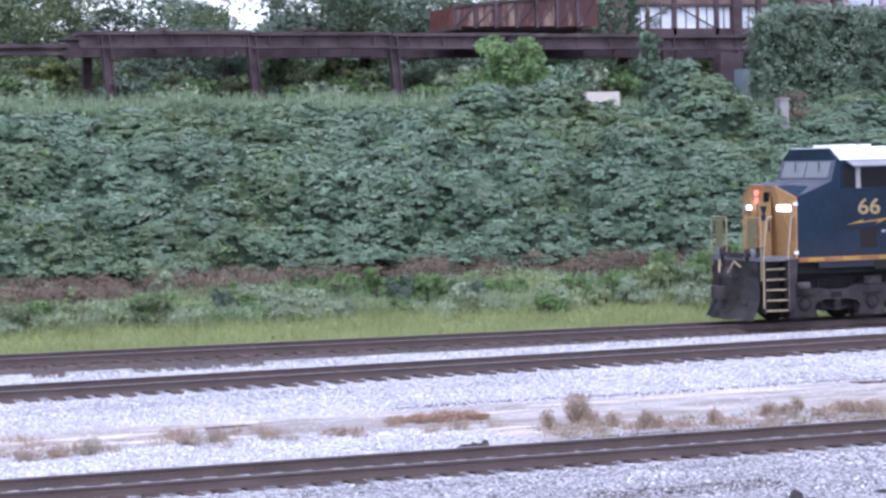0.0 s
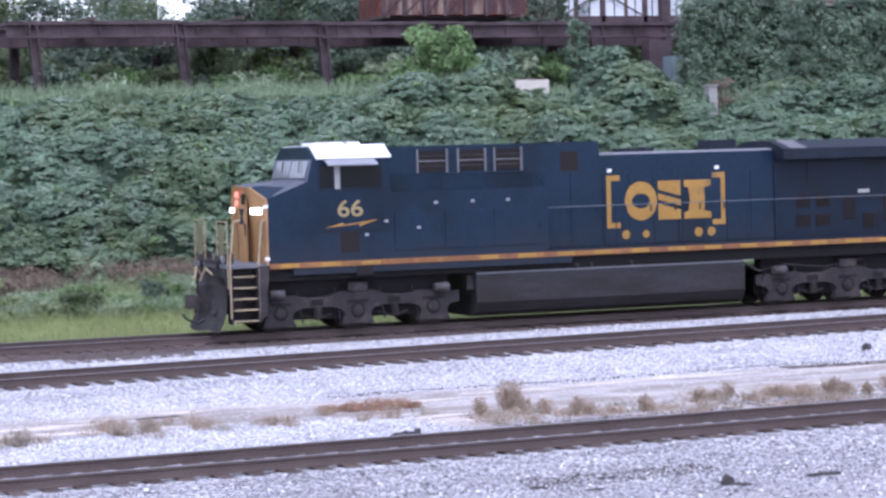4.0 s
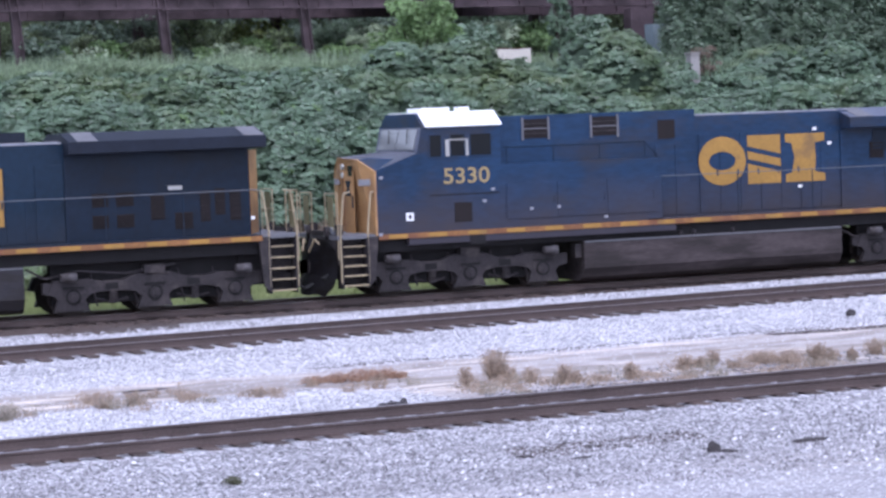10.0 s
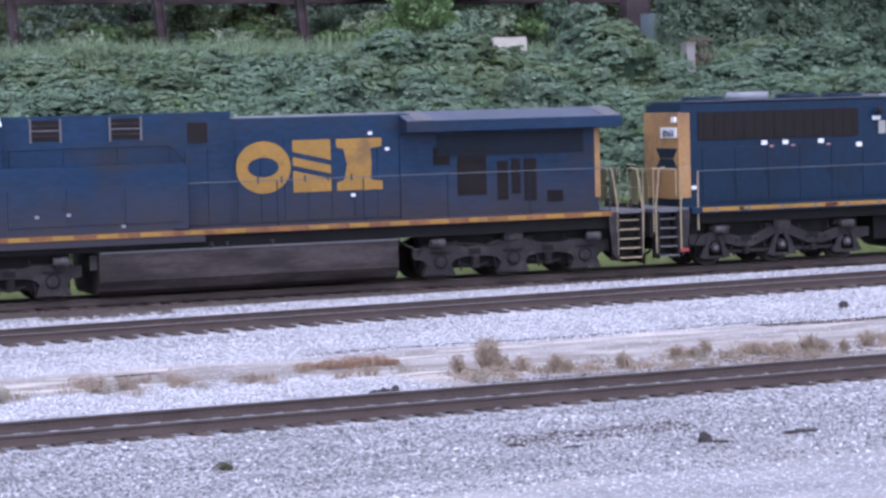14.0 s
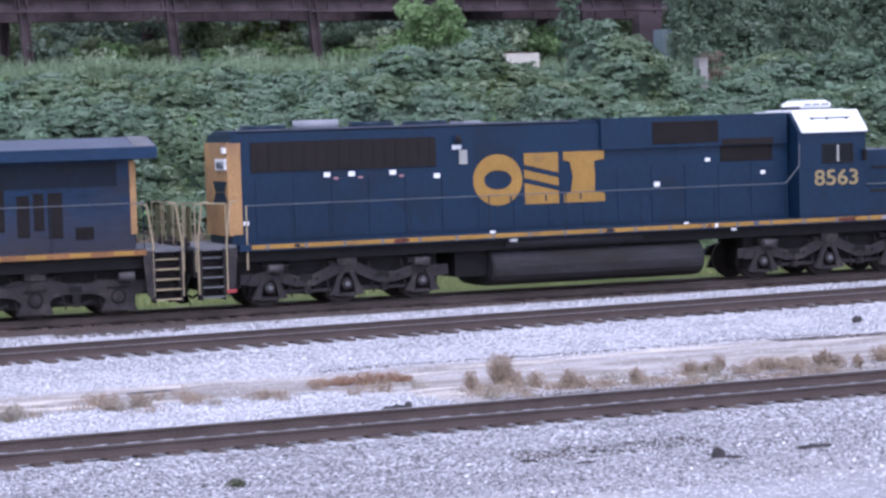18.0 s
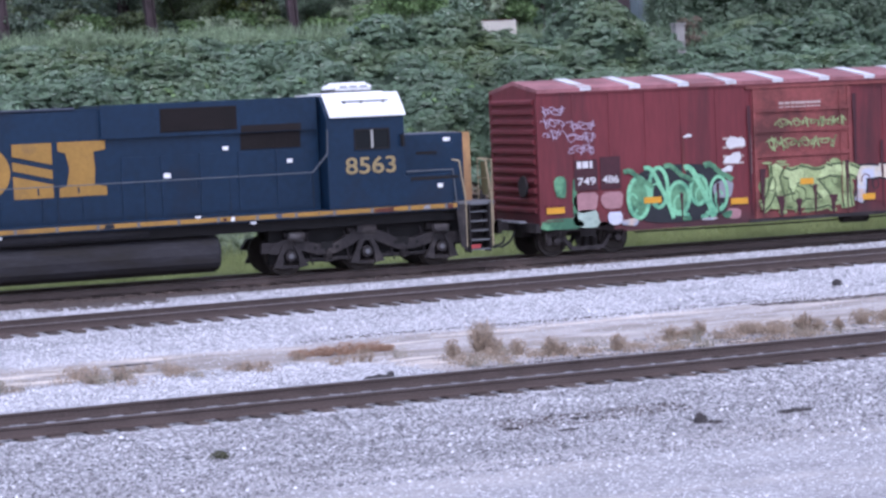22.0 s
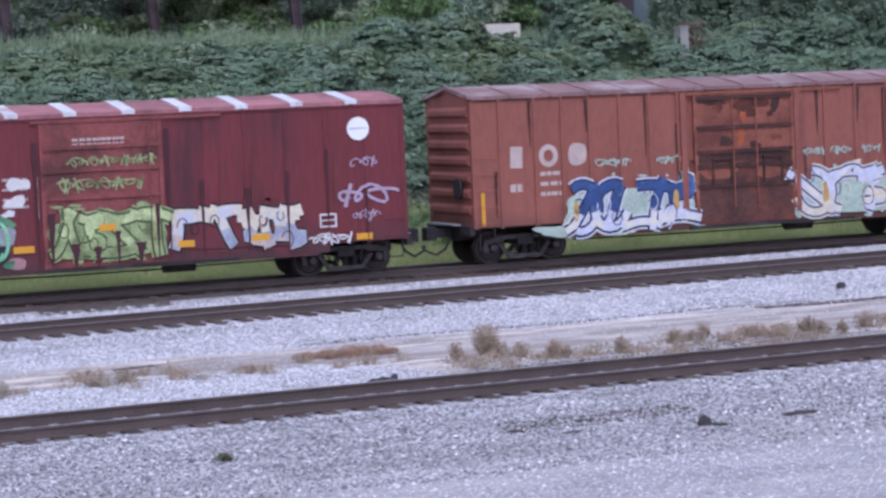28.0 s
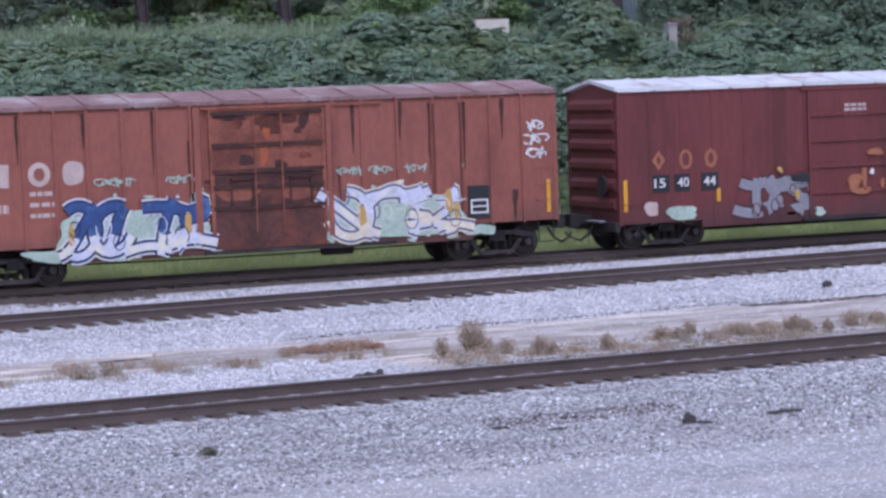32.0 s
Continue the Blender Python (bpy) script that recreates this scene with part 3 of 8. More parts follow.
def emblem(parent, x0, x1, z0, z1, y):
    """The railway's mark as three plain gold shapes: a slotted oval, a slashed block and a waisted block."""
    w, h = x1 - x0, z1 - z0
    zc, cx = (z0 + z1) / 2, x0 + 0.185 * w
    bm, n, rows = bmesh.new(), 28, []
    for yy in (y - 0.006, y + 0.002):
        for rx, rz in ((0.185 * w, 0.5 * h), (0.105 * w, 0.19 * h)):
            rows.append([bm.verts.new((p, yy, q)) for p, q in arc(cx, zc, rx, rz, 0, 360 - 360 / n, n - 1)])
    fo, fi, bo, bi = rows
    for i in range(n):
        j = (i + 1) % n
        for q in ((fo[i], fo[j], fi[j], fi[i]), (bo[j], bo[i], bi[i], bi[j]), (fo[j], fo[i], bo[i], bo[j]), (fi[i], fi[j], bi[j], bi[i])):
            bm.faces.new(q)
    bmesh.ops.recalc_face_normals(bm, faces=bm.faces)
    part("emblem_oval", bm, "yellow", parent)
    a, b = x0 + 0.385 * w, x0 + 0.645 * w
    bm = bmesh.new()
    for k, (l0, r0, l1, r1) in enumerate(((0.0, 0.0, 0.42, 0.24), (0.52, 0.34, 0.68, 0.50), (0.78, 0.60, 1.0, 1.0))):
        prism(bm, [(a, z0 + l0 * h), (b, z0 + r0 * h), (b, z0 + r1 * h), (a, z0 + l1 * h)], y - 0.006, y + 0.002)
    part("emblem_block", bm, "yellow", parent)
    a, b = x0 + 0.685 * w, x1
    m = (a + b) / 2
    k = 0.27 * (b - a)
    part("emblem_waist", flat([(a, z0), (b, z0), (b, z0 + 0.16 * h), (b - 0.08 * w, z0 + 0.2 * h), (m + k, zc), (b - 0.08 * w, z1 - 0.2 * h), (b, z1 - 0.16 * h), (b, z1), (a, z1), (a, z1 - 0.16 * h), (a + 0.05 * w, z1 - 0.2 * h), (m - k, zc), (a + 0.05 * w, z0 + 0.2 * h), (a, z0 + 0.16 * h)], y), "yellow", parent)


def markers(parent, y, spots, size=0.13, mat="white"):
    for i, (x, z) in enumerate(spots):
        part("reflector", bx(x - size / 2, x + size / 2, y - 0.02, y + 0.002, z - size * 0.35, z + size * 0.35, 0.008), mat, parent)


def wheel_mesh(radius, half=0.7175):
    bm = bmesh.new()
    for s in (-1, 1):
        tube(bm, (0, s * half - 0.065, 0), (0, s * half + 0.065, 0), radius, n=28)
        tube(bm, (0, s * (half - 0.065) - 0.015, 0), (0, s * (half - 0.065) + 0.015, 0), radius + 0.028, n=28)
        tube(bm, (0, s * half + s * 0.066, 0), (0, s * half + s * 0.085, 0), radius * 0.78, radius * 0.72, n=20)
        tube(bm, (0, s * half + s * 0.085, 0), (0, s * half + s * 0.16, 0), radius * 0.3, n=14)
        for k in range(4):
            a = k * math.pi / 2
            tube(bm, (radius * 0.52 * math.cos(a), s * (half + 0.08), radius * 0.52 * math.sin(a)), (radius * 0.52 * math.cos(a), s * (half + 0.10), radius * 0.52 * math.sin(a)), 0.045, n=8)
    tube(bm, (0, -half, 0), (0, half, 0), 0.09, n=12)
    me = bpy.data.meshes.new("wheelset")
    bm.to_mesh(me)
    bm.free()
    me.materials.append(M["wheel"])
    return me


LOCO_WHEEL, CAR_WHEEL = wheel_mesh(0.51), wheel_mesh(0.42)


def slab(bm, outline, s, y0, y1):
    prism(bm, outline, s * y0, s * y1)


def wobbly(rng, cx, cz, w, h, n=16, rough=0.16, square=0.6):
    """An irregular rounded outline, as a spray can leaves it."""
    pts = []
    ph = rng.uniform(0, 6.28, 3)
    for i in range(n):
        a = 2 * math.pi * i / n
        c, s = math.cos(a), math.sin(a)
        k = (abs(c) ** 4 + abs(s) ** 4) ** -0.25 * square + (1 - square)
        k *= 1 + rough * (math.sin(2 * a + ph[0]) * 0.5 + math.sin(3 * a + ph[1]) * 0.5 + math.sin(5 * a + ph[2]) * 0.35)
        pts.append((cx + c * k * w / 2, cz + s * k * h / 2))
    return pts


def loco_truck(parent, x, kind):
    """A three-axle truck: cast side frames, boxes over the axles, springs and brake cylinders."""
    ax = (-2.02, 0.0, 2.02)

    def frame_side(bm, s):
        if kind == "plain":
            out = [(-2.62, 0.62), (-2.5, 0.90), (-1.6, 0.92), (-1.3, 0.85), (-0.8, 0.86), (-0.45, 0.98), (0.45, 0.98), (0.8, 0.86), (1.3, 0.85), (1.6, 0.92), (2.5, 0.90), (2.62, 0.62)]
            low = []
            for a in (2.05, 0.0, -2.05):
                low += [(a + 0.70, 0.60), (a + 0.44, 0.54), (a + 0.34, 0.42), (a + 0.44, 0.15), (a - 0.44, 0.15), (a - 0.34, 0.42), (a - 0.44, 0.54), (a - 0.70, 0.60)]
            slab(bm, out + low, s, 1.02, 1.20)
        else:
            out = [(-2.62, 0.60), (-2.45, 0.84), (-2.0, 0.94), (-1.6, 0.86), (-1.3, 0.76), (-0.85, 0.77), (-0.5, 0.94), (-0.22, 1.06), (0.22, 1.06), (0.5, 0.94), (0.85, 0.77), (1.3, 0.76), (1.6, 0.86), (2.0, 0.94), (2.45, 0.84), (2.62, 0.60)]
            low = [(2.40, 0.56), (2.0, 0.68), (1.6, 0.58), (1.3, 0.49), (0.85, 0.50), (0.5, 0.64), (0.2, 0.78), (-0.2, 0.78), (-0.5, 0.64), (-0.85, 0.50), (-1.3, 0.49), (-1.6, 0.58), (-2.0, 0.68), (-2.40, 0.56)]
            slab(bm, out + low, s, 1.02, 1.20)
    truck = part("truck", bx(-0.5, 0.5, -0.9, 0.9, 0.75, 1.15, 0.04), "grime", parent, "grimy cast-steel three-axle truck", at=pose(x, 0, 0))
    for s in (-1, 1):
        bm = bmesh.new()
        frame_side(bm, s)
        part("side_frame", bm, "grime", truck)
    for a in ax:
        ws = part("wheelset", LOCO_WHEEL, "", truck, at=pose(a, 0, 0.51))
        WHEELSETS.append((ws, 0.51, 1))
        for s in (-1, 1):
            if kind == "plain":
                bm = prism(bmesh.new(), [(a - 0.40, 0.17), (a + 0.40, 0.17), (a + 0.31, 0.40), (a + 0.25, 0.66), (a - 0.25, 0.66), (a - 0.31, 0.40)], s * 1.16, s * 1.215)
                # raised bar: the slot's shade is its black colour
                part("pedestal_slot", bx(a - 0.26, a + 0.26, s * 1.235 - 0.012, s * 1.235 + 0.012, 0.70, 0.75), "black", truck)
                part("bearing_ring", ring_plate(a, 0.50, 0.19, 0.19, 0.74, -1.225, 0.02, 18) if s < 0 else bx(a - 0.15, a + 0.15, 1.23, 1.26, 0.35, 0.65), "black", truck)
            else:
                # two flared pedestal legs with the bearing hung between them
                bm = bmesh.new()
                for q in (-1, 1):
                    prism(bm, [(a + q * 0.06, 0.80), (a + q * 0.20, 0.80), (a + q * 0.34, 0.46), (a + q * 0.46, 0.24), (a + q * 0.22, 0.20), (a + q * 0.19, 0.50)][::q], s * 1.16, s * 1.24)
                prism(bm, [(a - 0.22, 0.20), (a + 0.22, 0.20), (a + 0.19, 0.27), (a - 0.19, 0.27)], s * 1.17, s * 1.22)
                part("pedestal", bm, "grime", truck)
                bm = bmesh.new()
                tube(bm, (a, s * 1.20, 0.50), (a, s * 1.30, 0.50), 0.075, 0.06, n=12)
                part("bearing_cap", bm, "dull_grey", truck, "pale worn bearing cap")
                bm = bmesh.new()
            tube(bm, (a, s * 1.15, 0.50), (a, s * 1.27, 0.50), 0.15, 0.13, n=14)
            if kind == "plain":
                tube(bm, (a, s * 1.27, 0.50), (a, s * 1.31, 0.50), 0.06, n=8)
            part("axle_box", bm, "grime", truck)
    for a in () if kind == "plain" else (-1.9, -0.2, 1.9):
        for s in (-1, 1):
            bm = bmesh.new()
            tube(bm, (a - 0.24, s * 1.05, 1.02), (a + 0.24, s * 1.05, 1.02), 0.10, n=12)
            tube(bm, (a + 0.24, s * 1.1, 1.03), (a + 0.42, s * 1.1, 1.02), 0.05, n=8)
            part("brake_cylinder", bm, "grime", truck)
    for a in (-1.02, 1.02):
        for s in (-1, 1):
            bm = bmesh.new()
            for k in range(5):
                tube(bm, (a, s * 1.12, 0.30 + 0.06 * k), (a, s * 1.12, 0.335 + 0.06 * k), 0.11, n=10)
            part("coil_spring", bm, "grime", truck)
    # raised black discs: the shade in the holes is their colour
    for a, z in ((-1.0, 0.70), (1.0, 0.70)) if kind == "plain" else ((-1.36, 0.66), (-1.07, 0.62), (-0.78, 0.67), (0.78, 0.67), (1.07, 0.62), (1.36, 0.66)):
        bm = bmesh.new()
        tube(bm, (a, -1.195, z), (a, -1.212, z), 0.06 if kind == "plain" else 0.045, n=10)
        part("lightening_hole", bm, "black", truck)
    # pale worn ends of the brake cylinders, sand pipes and the hanging brake rigging
    for a in (-2.15, 2.2) if kind == "plain" else (-1.9, 1.95):
        bm = bmesh.new()
        tube(bm, (a - 0.18, -1.33, 0.98), (a + 0.20, -1.33, 0.97), 0.10, 0.12, n=12)
        part("cylinder_head", bm, "worn_plow", truck, "pale worn brake cylinder")
    for a in (-1.55, -0.55, 0.62, 1.5):
        bm = bmesh.new()
        pipe(bm, [(a, -1.08, 1.05), (a + 0.05, -1.14, 0.62), (a + 0.14, -1.10, 0.24)], 0.022, 5)
        part("sand_pipe", bm, "grime", truck)
    for a in (-1.02, 1.02):
        bm = bmesh.new()
        pipe(bm, [(a - 0.42, -0.98, 0.42), (a, -1.02, 0.30), (a + 0.40, -0.98, 0.40)], 0.035, 6)
        part("brake_beam", bm, "grime", truck)
        part("brake_shoe", bx(a - 0.50, a - 0.38, -0.86, -0.70, 0.34, 0.66, 0.02), "grime", truck)
    for a in () if kind == "plain" else (-1.02, 1.02):
        part("tie_bar", bx(a - 0.72, a + 0.72, -1.10, -1.04, 0.33, 0.41), "grime", truck)
    part("bolster_bracket", bx(-0.26, 0.26, -1.26, -1.0, 0.98, 1.18, 0.03), "grime", truck)
    for a in (-2.35, 2.35):
        part("frame_end", bx(min(a, a * 1.17), max(a, a * 1.17), -1.16, -1.02, 0.60, 0.86, 0.02), "grime", truck)
    # added box: its black stands for the shade inside the truck
    part("inner_gear", bx(-2.5, 2.5, -0.98, -0.60, 0.30, 1.28, 0.03), "black", truck, "black box standing for the shade between the frames")
    for a in (-1.02, 1.02):
        part("brake_hanger", bx(a - 0.20, a + 0.12, -1.21, -1.19, 0.64, 0.80, 0.01), "black", truck)
    for a in ax:
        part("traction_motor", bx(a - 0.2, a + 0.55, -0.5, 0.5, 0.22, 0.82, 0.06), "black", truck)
    return truck


def rounded_tank(x0, x1, z0, z1, half=1.42):
    h = z1 - z0
    out = [(-half * 0.72, z0)] + [(half * 0.72, z0)] + [(half * 0.9, z0 + 0.1 * h), (half, z0 + 0.32 * h), (half, z1 - 0.06), (half - 0.06, z1), (-half + 0.06, z1), (-half, z1 - 0.06), (-half, z0 + 0.32 * h), (-half * 0.9, z0 + 0.1 * h)]
    return prism(bmesh.new(), out, x0, x1, axis="x")


def steps(parent, x0, x1, top, edge="rail_paint", label="steel corner steps"):
    """A stair of open treads let into the side, between two side plates."""
    well = part("step_well", bx(x0, x1, SIDE + 0.42, SIDE + 0.46, 0.35, top), "grime", parent, label)
    part("side_plate", bx(x0 - 0.03, x0, SIDE + 0.0, SIDE + 0.42, 0.30, top), "grime", well)
    part("side_plate", bx(x1, x1 + 0.03, SIDE + 0.0, SIDE + 0.42, 0.30, top), "grime", well)
    n = 5
    for k in range(n):
        z = 0.36 + (top - 0.36) * k / n
        t = part("tread", bx(x0, x1, SIDE + 0.02 + 0.04 * k, SIDE + 0.42, z, z + 0.03), "grime", well)
        part("tread_edge", bx(x0, x1, SIDE + 0.005 + 0.04 * k, SIDE + 0.02 + 0.04 * k, z - 0.005, z + 0.035), edge, well)


def coupler(parent, x, way):
    bm = bx(min(x, x + way * 0.55), max(x, x + way * 0.55), -0.09, 0.09, 0.72, 0.94, 0.02)
    box(bm, x + way * 0.55 - 0.14, x + way * 0.55 + 0.14, -0.17, 0.17, 0.66, 1.0)
    part("coupler", bm, "grime", parent, "rusty knuckle coupler")
    bm = bmesh.new()
    pts = [(x + way * 0.1, -0.35, 0.72), (x + way * 0.25, -0.36, 0.45), (x + way * 0.5, -0.33, 0.30), (x + way * 0.78, -0.25, 0.42), (x + way * 0.85, -0.2, 0.55)]
    pipe(bm, pts, 0.032)
    part("air_hose", bm, "hose", parent)


def end_platform(parent, x_body, way, deck, plow="tank", rail="rail_paint", edge="rail_paint", narrow=0.0):
    """Deck, end beam, railings, steps, coupler and plow beyond the body's end."""
    a, b = sorted((x_body, x_body + way * 1.05))
    part("end_deck", bx(a, b, -1.5, 1.5, deck - 0.10, deck), "dull_grey", parent)
    part("end_beam", bx(*sorted((x_body + way * 0.95, x_body + way * 1.04)), -1.30, 1.30, deck - 0.75, deck - 0.12, 0.05), "grime", parent)
    steps(parent, *sorted((x_body + way * (0.28 + narrow), x_body + way * (0.92 - narrow / 2))), deck - 0.06, edge)
    guard = [(x_body - way * 0.02, deck - 0.06), (x_body + way * 0.24, deck - 0.06), (x_body + way * 0.24, 0.34), (x_body + way * 0.08, 0.50)]
    part("step_guard", prism(bmesh.new(), guard, SIDE + 0.01, SIDE + 0.05), "grime", parent)
    # added plain black box that closes the gap behind the steps
    part("end_gear", bx(*sorted((x_body - way * 0.45, x_body + way * 0.9)), -1.08, 1.08, 0.52, deck - 0.12, 0.03), "black", parent, "plain black filler box behind the steps")
    xe = x_body + way * 1.02
    for y in (-1.48, -0.55, 0.55, 1.48):
        bm = bmesh.new()
        tube(bm, (xe, y, deck - 0.6), (xe, y, deck + 1.05), 0.017, n=6)
        part("rail_post", bm, rail, parent)
    for y0, y1 in ((-1.48, -0.55), (0.55, 1.48)):
        for h, r in ((1.05, 0.017), (0.55, 0.014)):
            bm = bmesh.new()
            tube(bm, (xe, y0, deck + h), (xe, y1, deck + h), r, n=6)
            part("end_rail", bm, rail, parent)
    for xs in (x_body + way * 0.25, x_body + way * 0.97):
        bm = bmesh.new()
        pipe(bm, [(xs, SIDE + 0.03, 0.45), (xs, SIDE + 0.03, deck + 0.1), (xs - way * 0.12, SIDE + 0.06, deck + 1.05), (xs - way * 0.3, SIDE + 0.1, deck + 1.08)], 0.024)
        part("stair_handrail", bm, rail, parent)
    for y0, y1 in ((-1.18, -0.76), (0.76, 1.18)):
        part("end_sheet", bx(*sorted((xe, xe + way * 0.015)), y0, y1, deck + 0.12, deck + 0.98, 0.004), "end_sheet", parent, "dull olive end sheet")
    for y in (-0.62, 0.62):
        bm = bmesh.new()
        pipe(bm, [(xe + way * 0.08, y, deck - 0.35), (xe + way * 0.28, y * 0.7, deck - 0.10), (xe + way * 0.38, y * 0.4, deck - 0.42)], 0.028, 6)
        part("cut_lever", bm, rail, parent, "pale bent uncoupling lever")
    bm = bmesh.new()
    box(bm, *sorted((xe, xe + way * 0.06)), -0.5, 0.5, deck - 0.02, deck + 0.1)
    for y in (-0.75, 0.75):
        tube(bm, (xe, y, deck - 0.1), (xe + way * 0.05, y, deck + 0.22), 0.08, n=10)
    part("drawbar_gear", bm, "grime", parent)
    coupler(parent, x_body + way * 1.0, way)
    if plow:
        x0 = x_body + way * 1.04
        bm = bmesh.new()
        n, flare = 14, plow == "worn_plow"
        rows = []
        for i in range(n + 1):
            k = -1 + 2 * i / n
            line = []
            for c, z in ((0.06, 1.50), (0.02, 1.25), (0.0, 0.95), (0.02, 0.62), (0.10, 0.36), (0.22, 0.13)):
                half = 1.42 if flare and z < 1.2 else 1.42 * min(1.0, 0.45 + 0.60 * math.sqrt(max(0.0, 1 - ((z - 0.85) / 0.80) ** 2)))
                v = 0.30 * (1 - abs(k)) if z < 1.3 else 0.1
                line.append(bm.verts.new((x0 + way * (v + c), half * k, z + 0.02 * math.sin(9 * k + 5 * z))))
            rows.append(line)
        for r0, r1 in zip(rows, rows[1:]):
            for k in range(5):
                bm.faces.new((r0[k], r1[k], r1[k + 1], r0[k + 1]))
        bmesh.ops.solidify(bm, geom=bm.faces[:], thickness=0.03)
        part("snow_plow", bm, plow, parent, "dark dented snow plow")
    for i, y in enumerate((-0.95, -0.8, -0.65, 0.65, 0.8, 0.95)):
        bm = bmesh.new()
        pipe(bm, [(xe, y, 0.95), (xe + way * 0.10, y, 0.7), (xe + way * 0.22, y, 0.55), (xe + way * 0.14, y * 0.95, 0.38)], 0.024, 5)
        part("brake_hose", bm, "hose", parent)


def side_handrail(parent, x0, x1, foot, top, mat="grey_rail", y=SIDE + 0.05):
    bm = bmesh.new()
    tube(bm, (x0, y, top), (x1, y, top), 0.013, n=6)
    n = max(2, int((x1 - x0) / 1.9))
    part("side_handrail", bm, mat, parent)
    for i in range(n + 1):
        x = x0 + (x1 - x0) * i / n
        bm = bmesh.new()
        tube(bm, (x, y, foot), (x, y, top), 0.014, n=5)
        part("stanchion", bm, "blue", parent)


def hood_doors(parent, x0, x1, z0, z1, y, n, mat):
    for i in range(n):
        a, b = x0 + (x1 - x0) * i / n + 0.009, x0 + (x1 - x0) * (i + 1) / n - 0.009
        d = part("hood_door", bx(a, b, y - 0.022, y + 0.002, z0, z1, 0.008), mat, parent)
        bm = bx(b - 0.09, b - 0.05, y - 0.045, y - 0.022, (z0 + z1) / 2 - 0.08, (z0 + z1) / 2 + 0.08)
        part("latch", bm, mat, d)


def grille(parent, x0, x1, z0, z1, y, mat="screen", slats=5):
    fr = part("grille", bx(x0, x1, y - 0.012, y + 0.002, z0, z1), mat, parent, "rusty louvred intake")
    for k in range(slats):
        z = z0 + (z1 - z0) * (k + 0.5) / slats
        part("slat", bx(x0 + 0.02, x1 - 0.02, y - 0.03, y - 0.012, z - 0.012, z + 0.018), mat, fr)


def stripe(parent, x0, x1, z0, z1, y, dull, bright, n, skip=()):
    """The sill's painted band, with brighter reflective strips let into it."""
    part("sill_stripe", bx(x0, x1, y - 0.012, y + 0.002, z0, z1), dull, parent)
    step = (x1 - x0) / n
    for i in range(n):
        if i not in skip:
            part("reflective_strip", bx(x0 + step * (i + 0.25), x0 + step * (i + 0.72), y - 0.018, y - 0.010, z0 + 0.015, z1 - 0.015), bright, parent)


def ge_locomotive(label, u0, P):
    L = thing("locomotive", label, "locomotive", "locomotives")
    VEHICLES.append((L, u0))
    body, sill, eave, crown = P["body"], P["sill"], P["eave"], P["crown"]
    nose, top = P["nose"], P["hood_top"]
    # frame and deck
    # black here is the shadow under the sill, put into the colour
    part("underframe", bx(-9.6, 9.75, -1.35, 1.35, sill - 0.42, sill - 0.1), "black", L)
    part("walkway", bx(-2.0, 9.75, SIDE, 1.55, sill - 0.10, sill + 0.06), body, L)
    part("side_skirt", bx(-8.7, -1.2, SIDE + 0.01, 1.54, sill - 0.27, sill - 0.10), body, L)
    stripe(L, nose + 0.05, 9.75, sill - 0.10, sill + 0.03, SIDE, "orange", "yellow", P["strips"], P["skip"])
    # nose
    bm = bmesh.new()
    cf, cr = P["cab_front"], -6.12
    zf, zb = P["nose_z"], P["nose_z"] + 0.40
    f = [(-1.55, sill), (-1.55, zf), (-0.75, zf + 0.30), (0.75, zf + 0.34), (1.55, zf), (1.55, sill)]
    g = [(-1.55, sill), (-1.55, zb), (-0.75, zb + 0.06), (0.75, zb + 0.06), (1.55, zb), (1.55, sill)]
    A = [bm.verts.new((nose - (0.18 if 0 < abs(y) < 1 else 0.0), y, z)) for y, z in f]
    B = [bm.verts.new((cf, y, z)) for y, z in g]
    bm.faces.new(A[::-1])
    bm.faces.new(B)
    for i in range(6):
        bm.faces.new((A[i], A[(i + 1) % 6], B[(i + 1) % 6], B[i]))
    bmesh.ops.recalc_face_normals(bm, faces=bm.faces)
    part("nose", bm, body, L, "sloping blue nose")
    bm = bmesh.new()
    for i in (1, 2, 3):
        q = [A_ for A_ in (f[i], f[i + 1])]
        r = [g[i], g[i + 1]]
        v = [bm.verts.new((nose + 0.02 - (0.18 if abs(y) < 1 else 0.0), y * 0.985, z + 0.006)) for y, z in q] + [bm.verts.new((cf - 0.02, y * 0.985, z + 0.006)) for y, z in r[::-1]]
        bm.faces.new(v)
    bmesh.ops.solidify(bm, geom=bm.faces[:], thickness=0.004)
    # thin plate over the nose: the sky's sheen is painted into it
    part("nose_top", bm, "sky_sheen_top", L, "nose top painted pale with the sky's sheen in its colour")
    bm = bmesh.new()
    F = [bm.verts.new((nose - 0.012 - (0.18 if abs(y) < 1 else 0.0), y, z)) for y, z in f]
    K = [bm.verts.new((nose + 0.03 - (0.18 if abs(y) < 1 else 0.0), y * 1.004, z + 0.004)) for y, z in f]
    bm.faces.new(F[::-1])
    bm.faces.new(K)
    for i in range(6):
        bm.faces.new((F[i], F[(i + 1) % 6], K[(i + 1) % 6], K[i]))
    bmesh.ops.recalc_face_normals(bm, faces=bm.faces)
    face = part("nose_face", bm, "end_yellow", L, "weathered gold nose front")
    xf = nose - 0.2
    part("nose_door", bx(nose - 0.205, nose - 0.192, -0.5, 0.25, sill + 0.02, zf + 0.02, 0.01), "end_yellow", face)
    part("door_window", bx(nose - 0.215, nose - 0.196, -0.42, -0.12, zf - 0.12, zf + 0.14, 0.02), "glass", face)
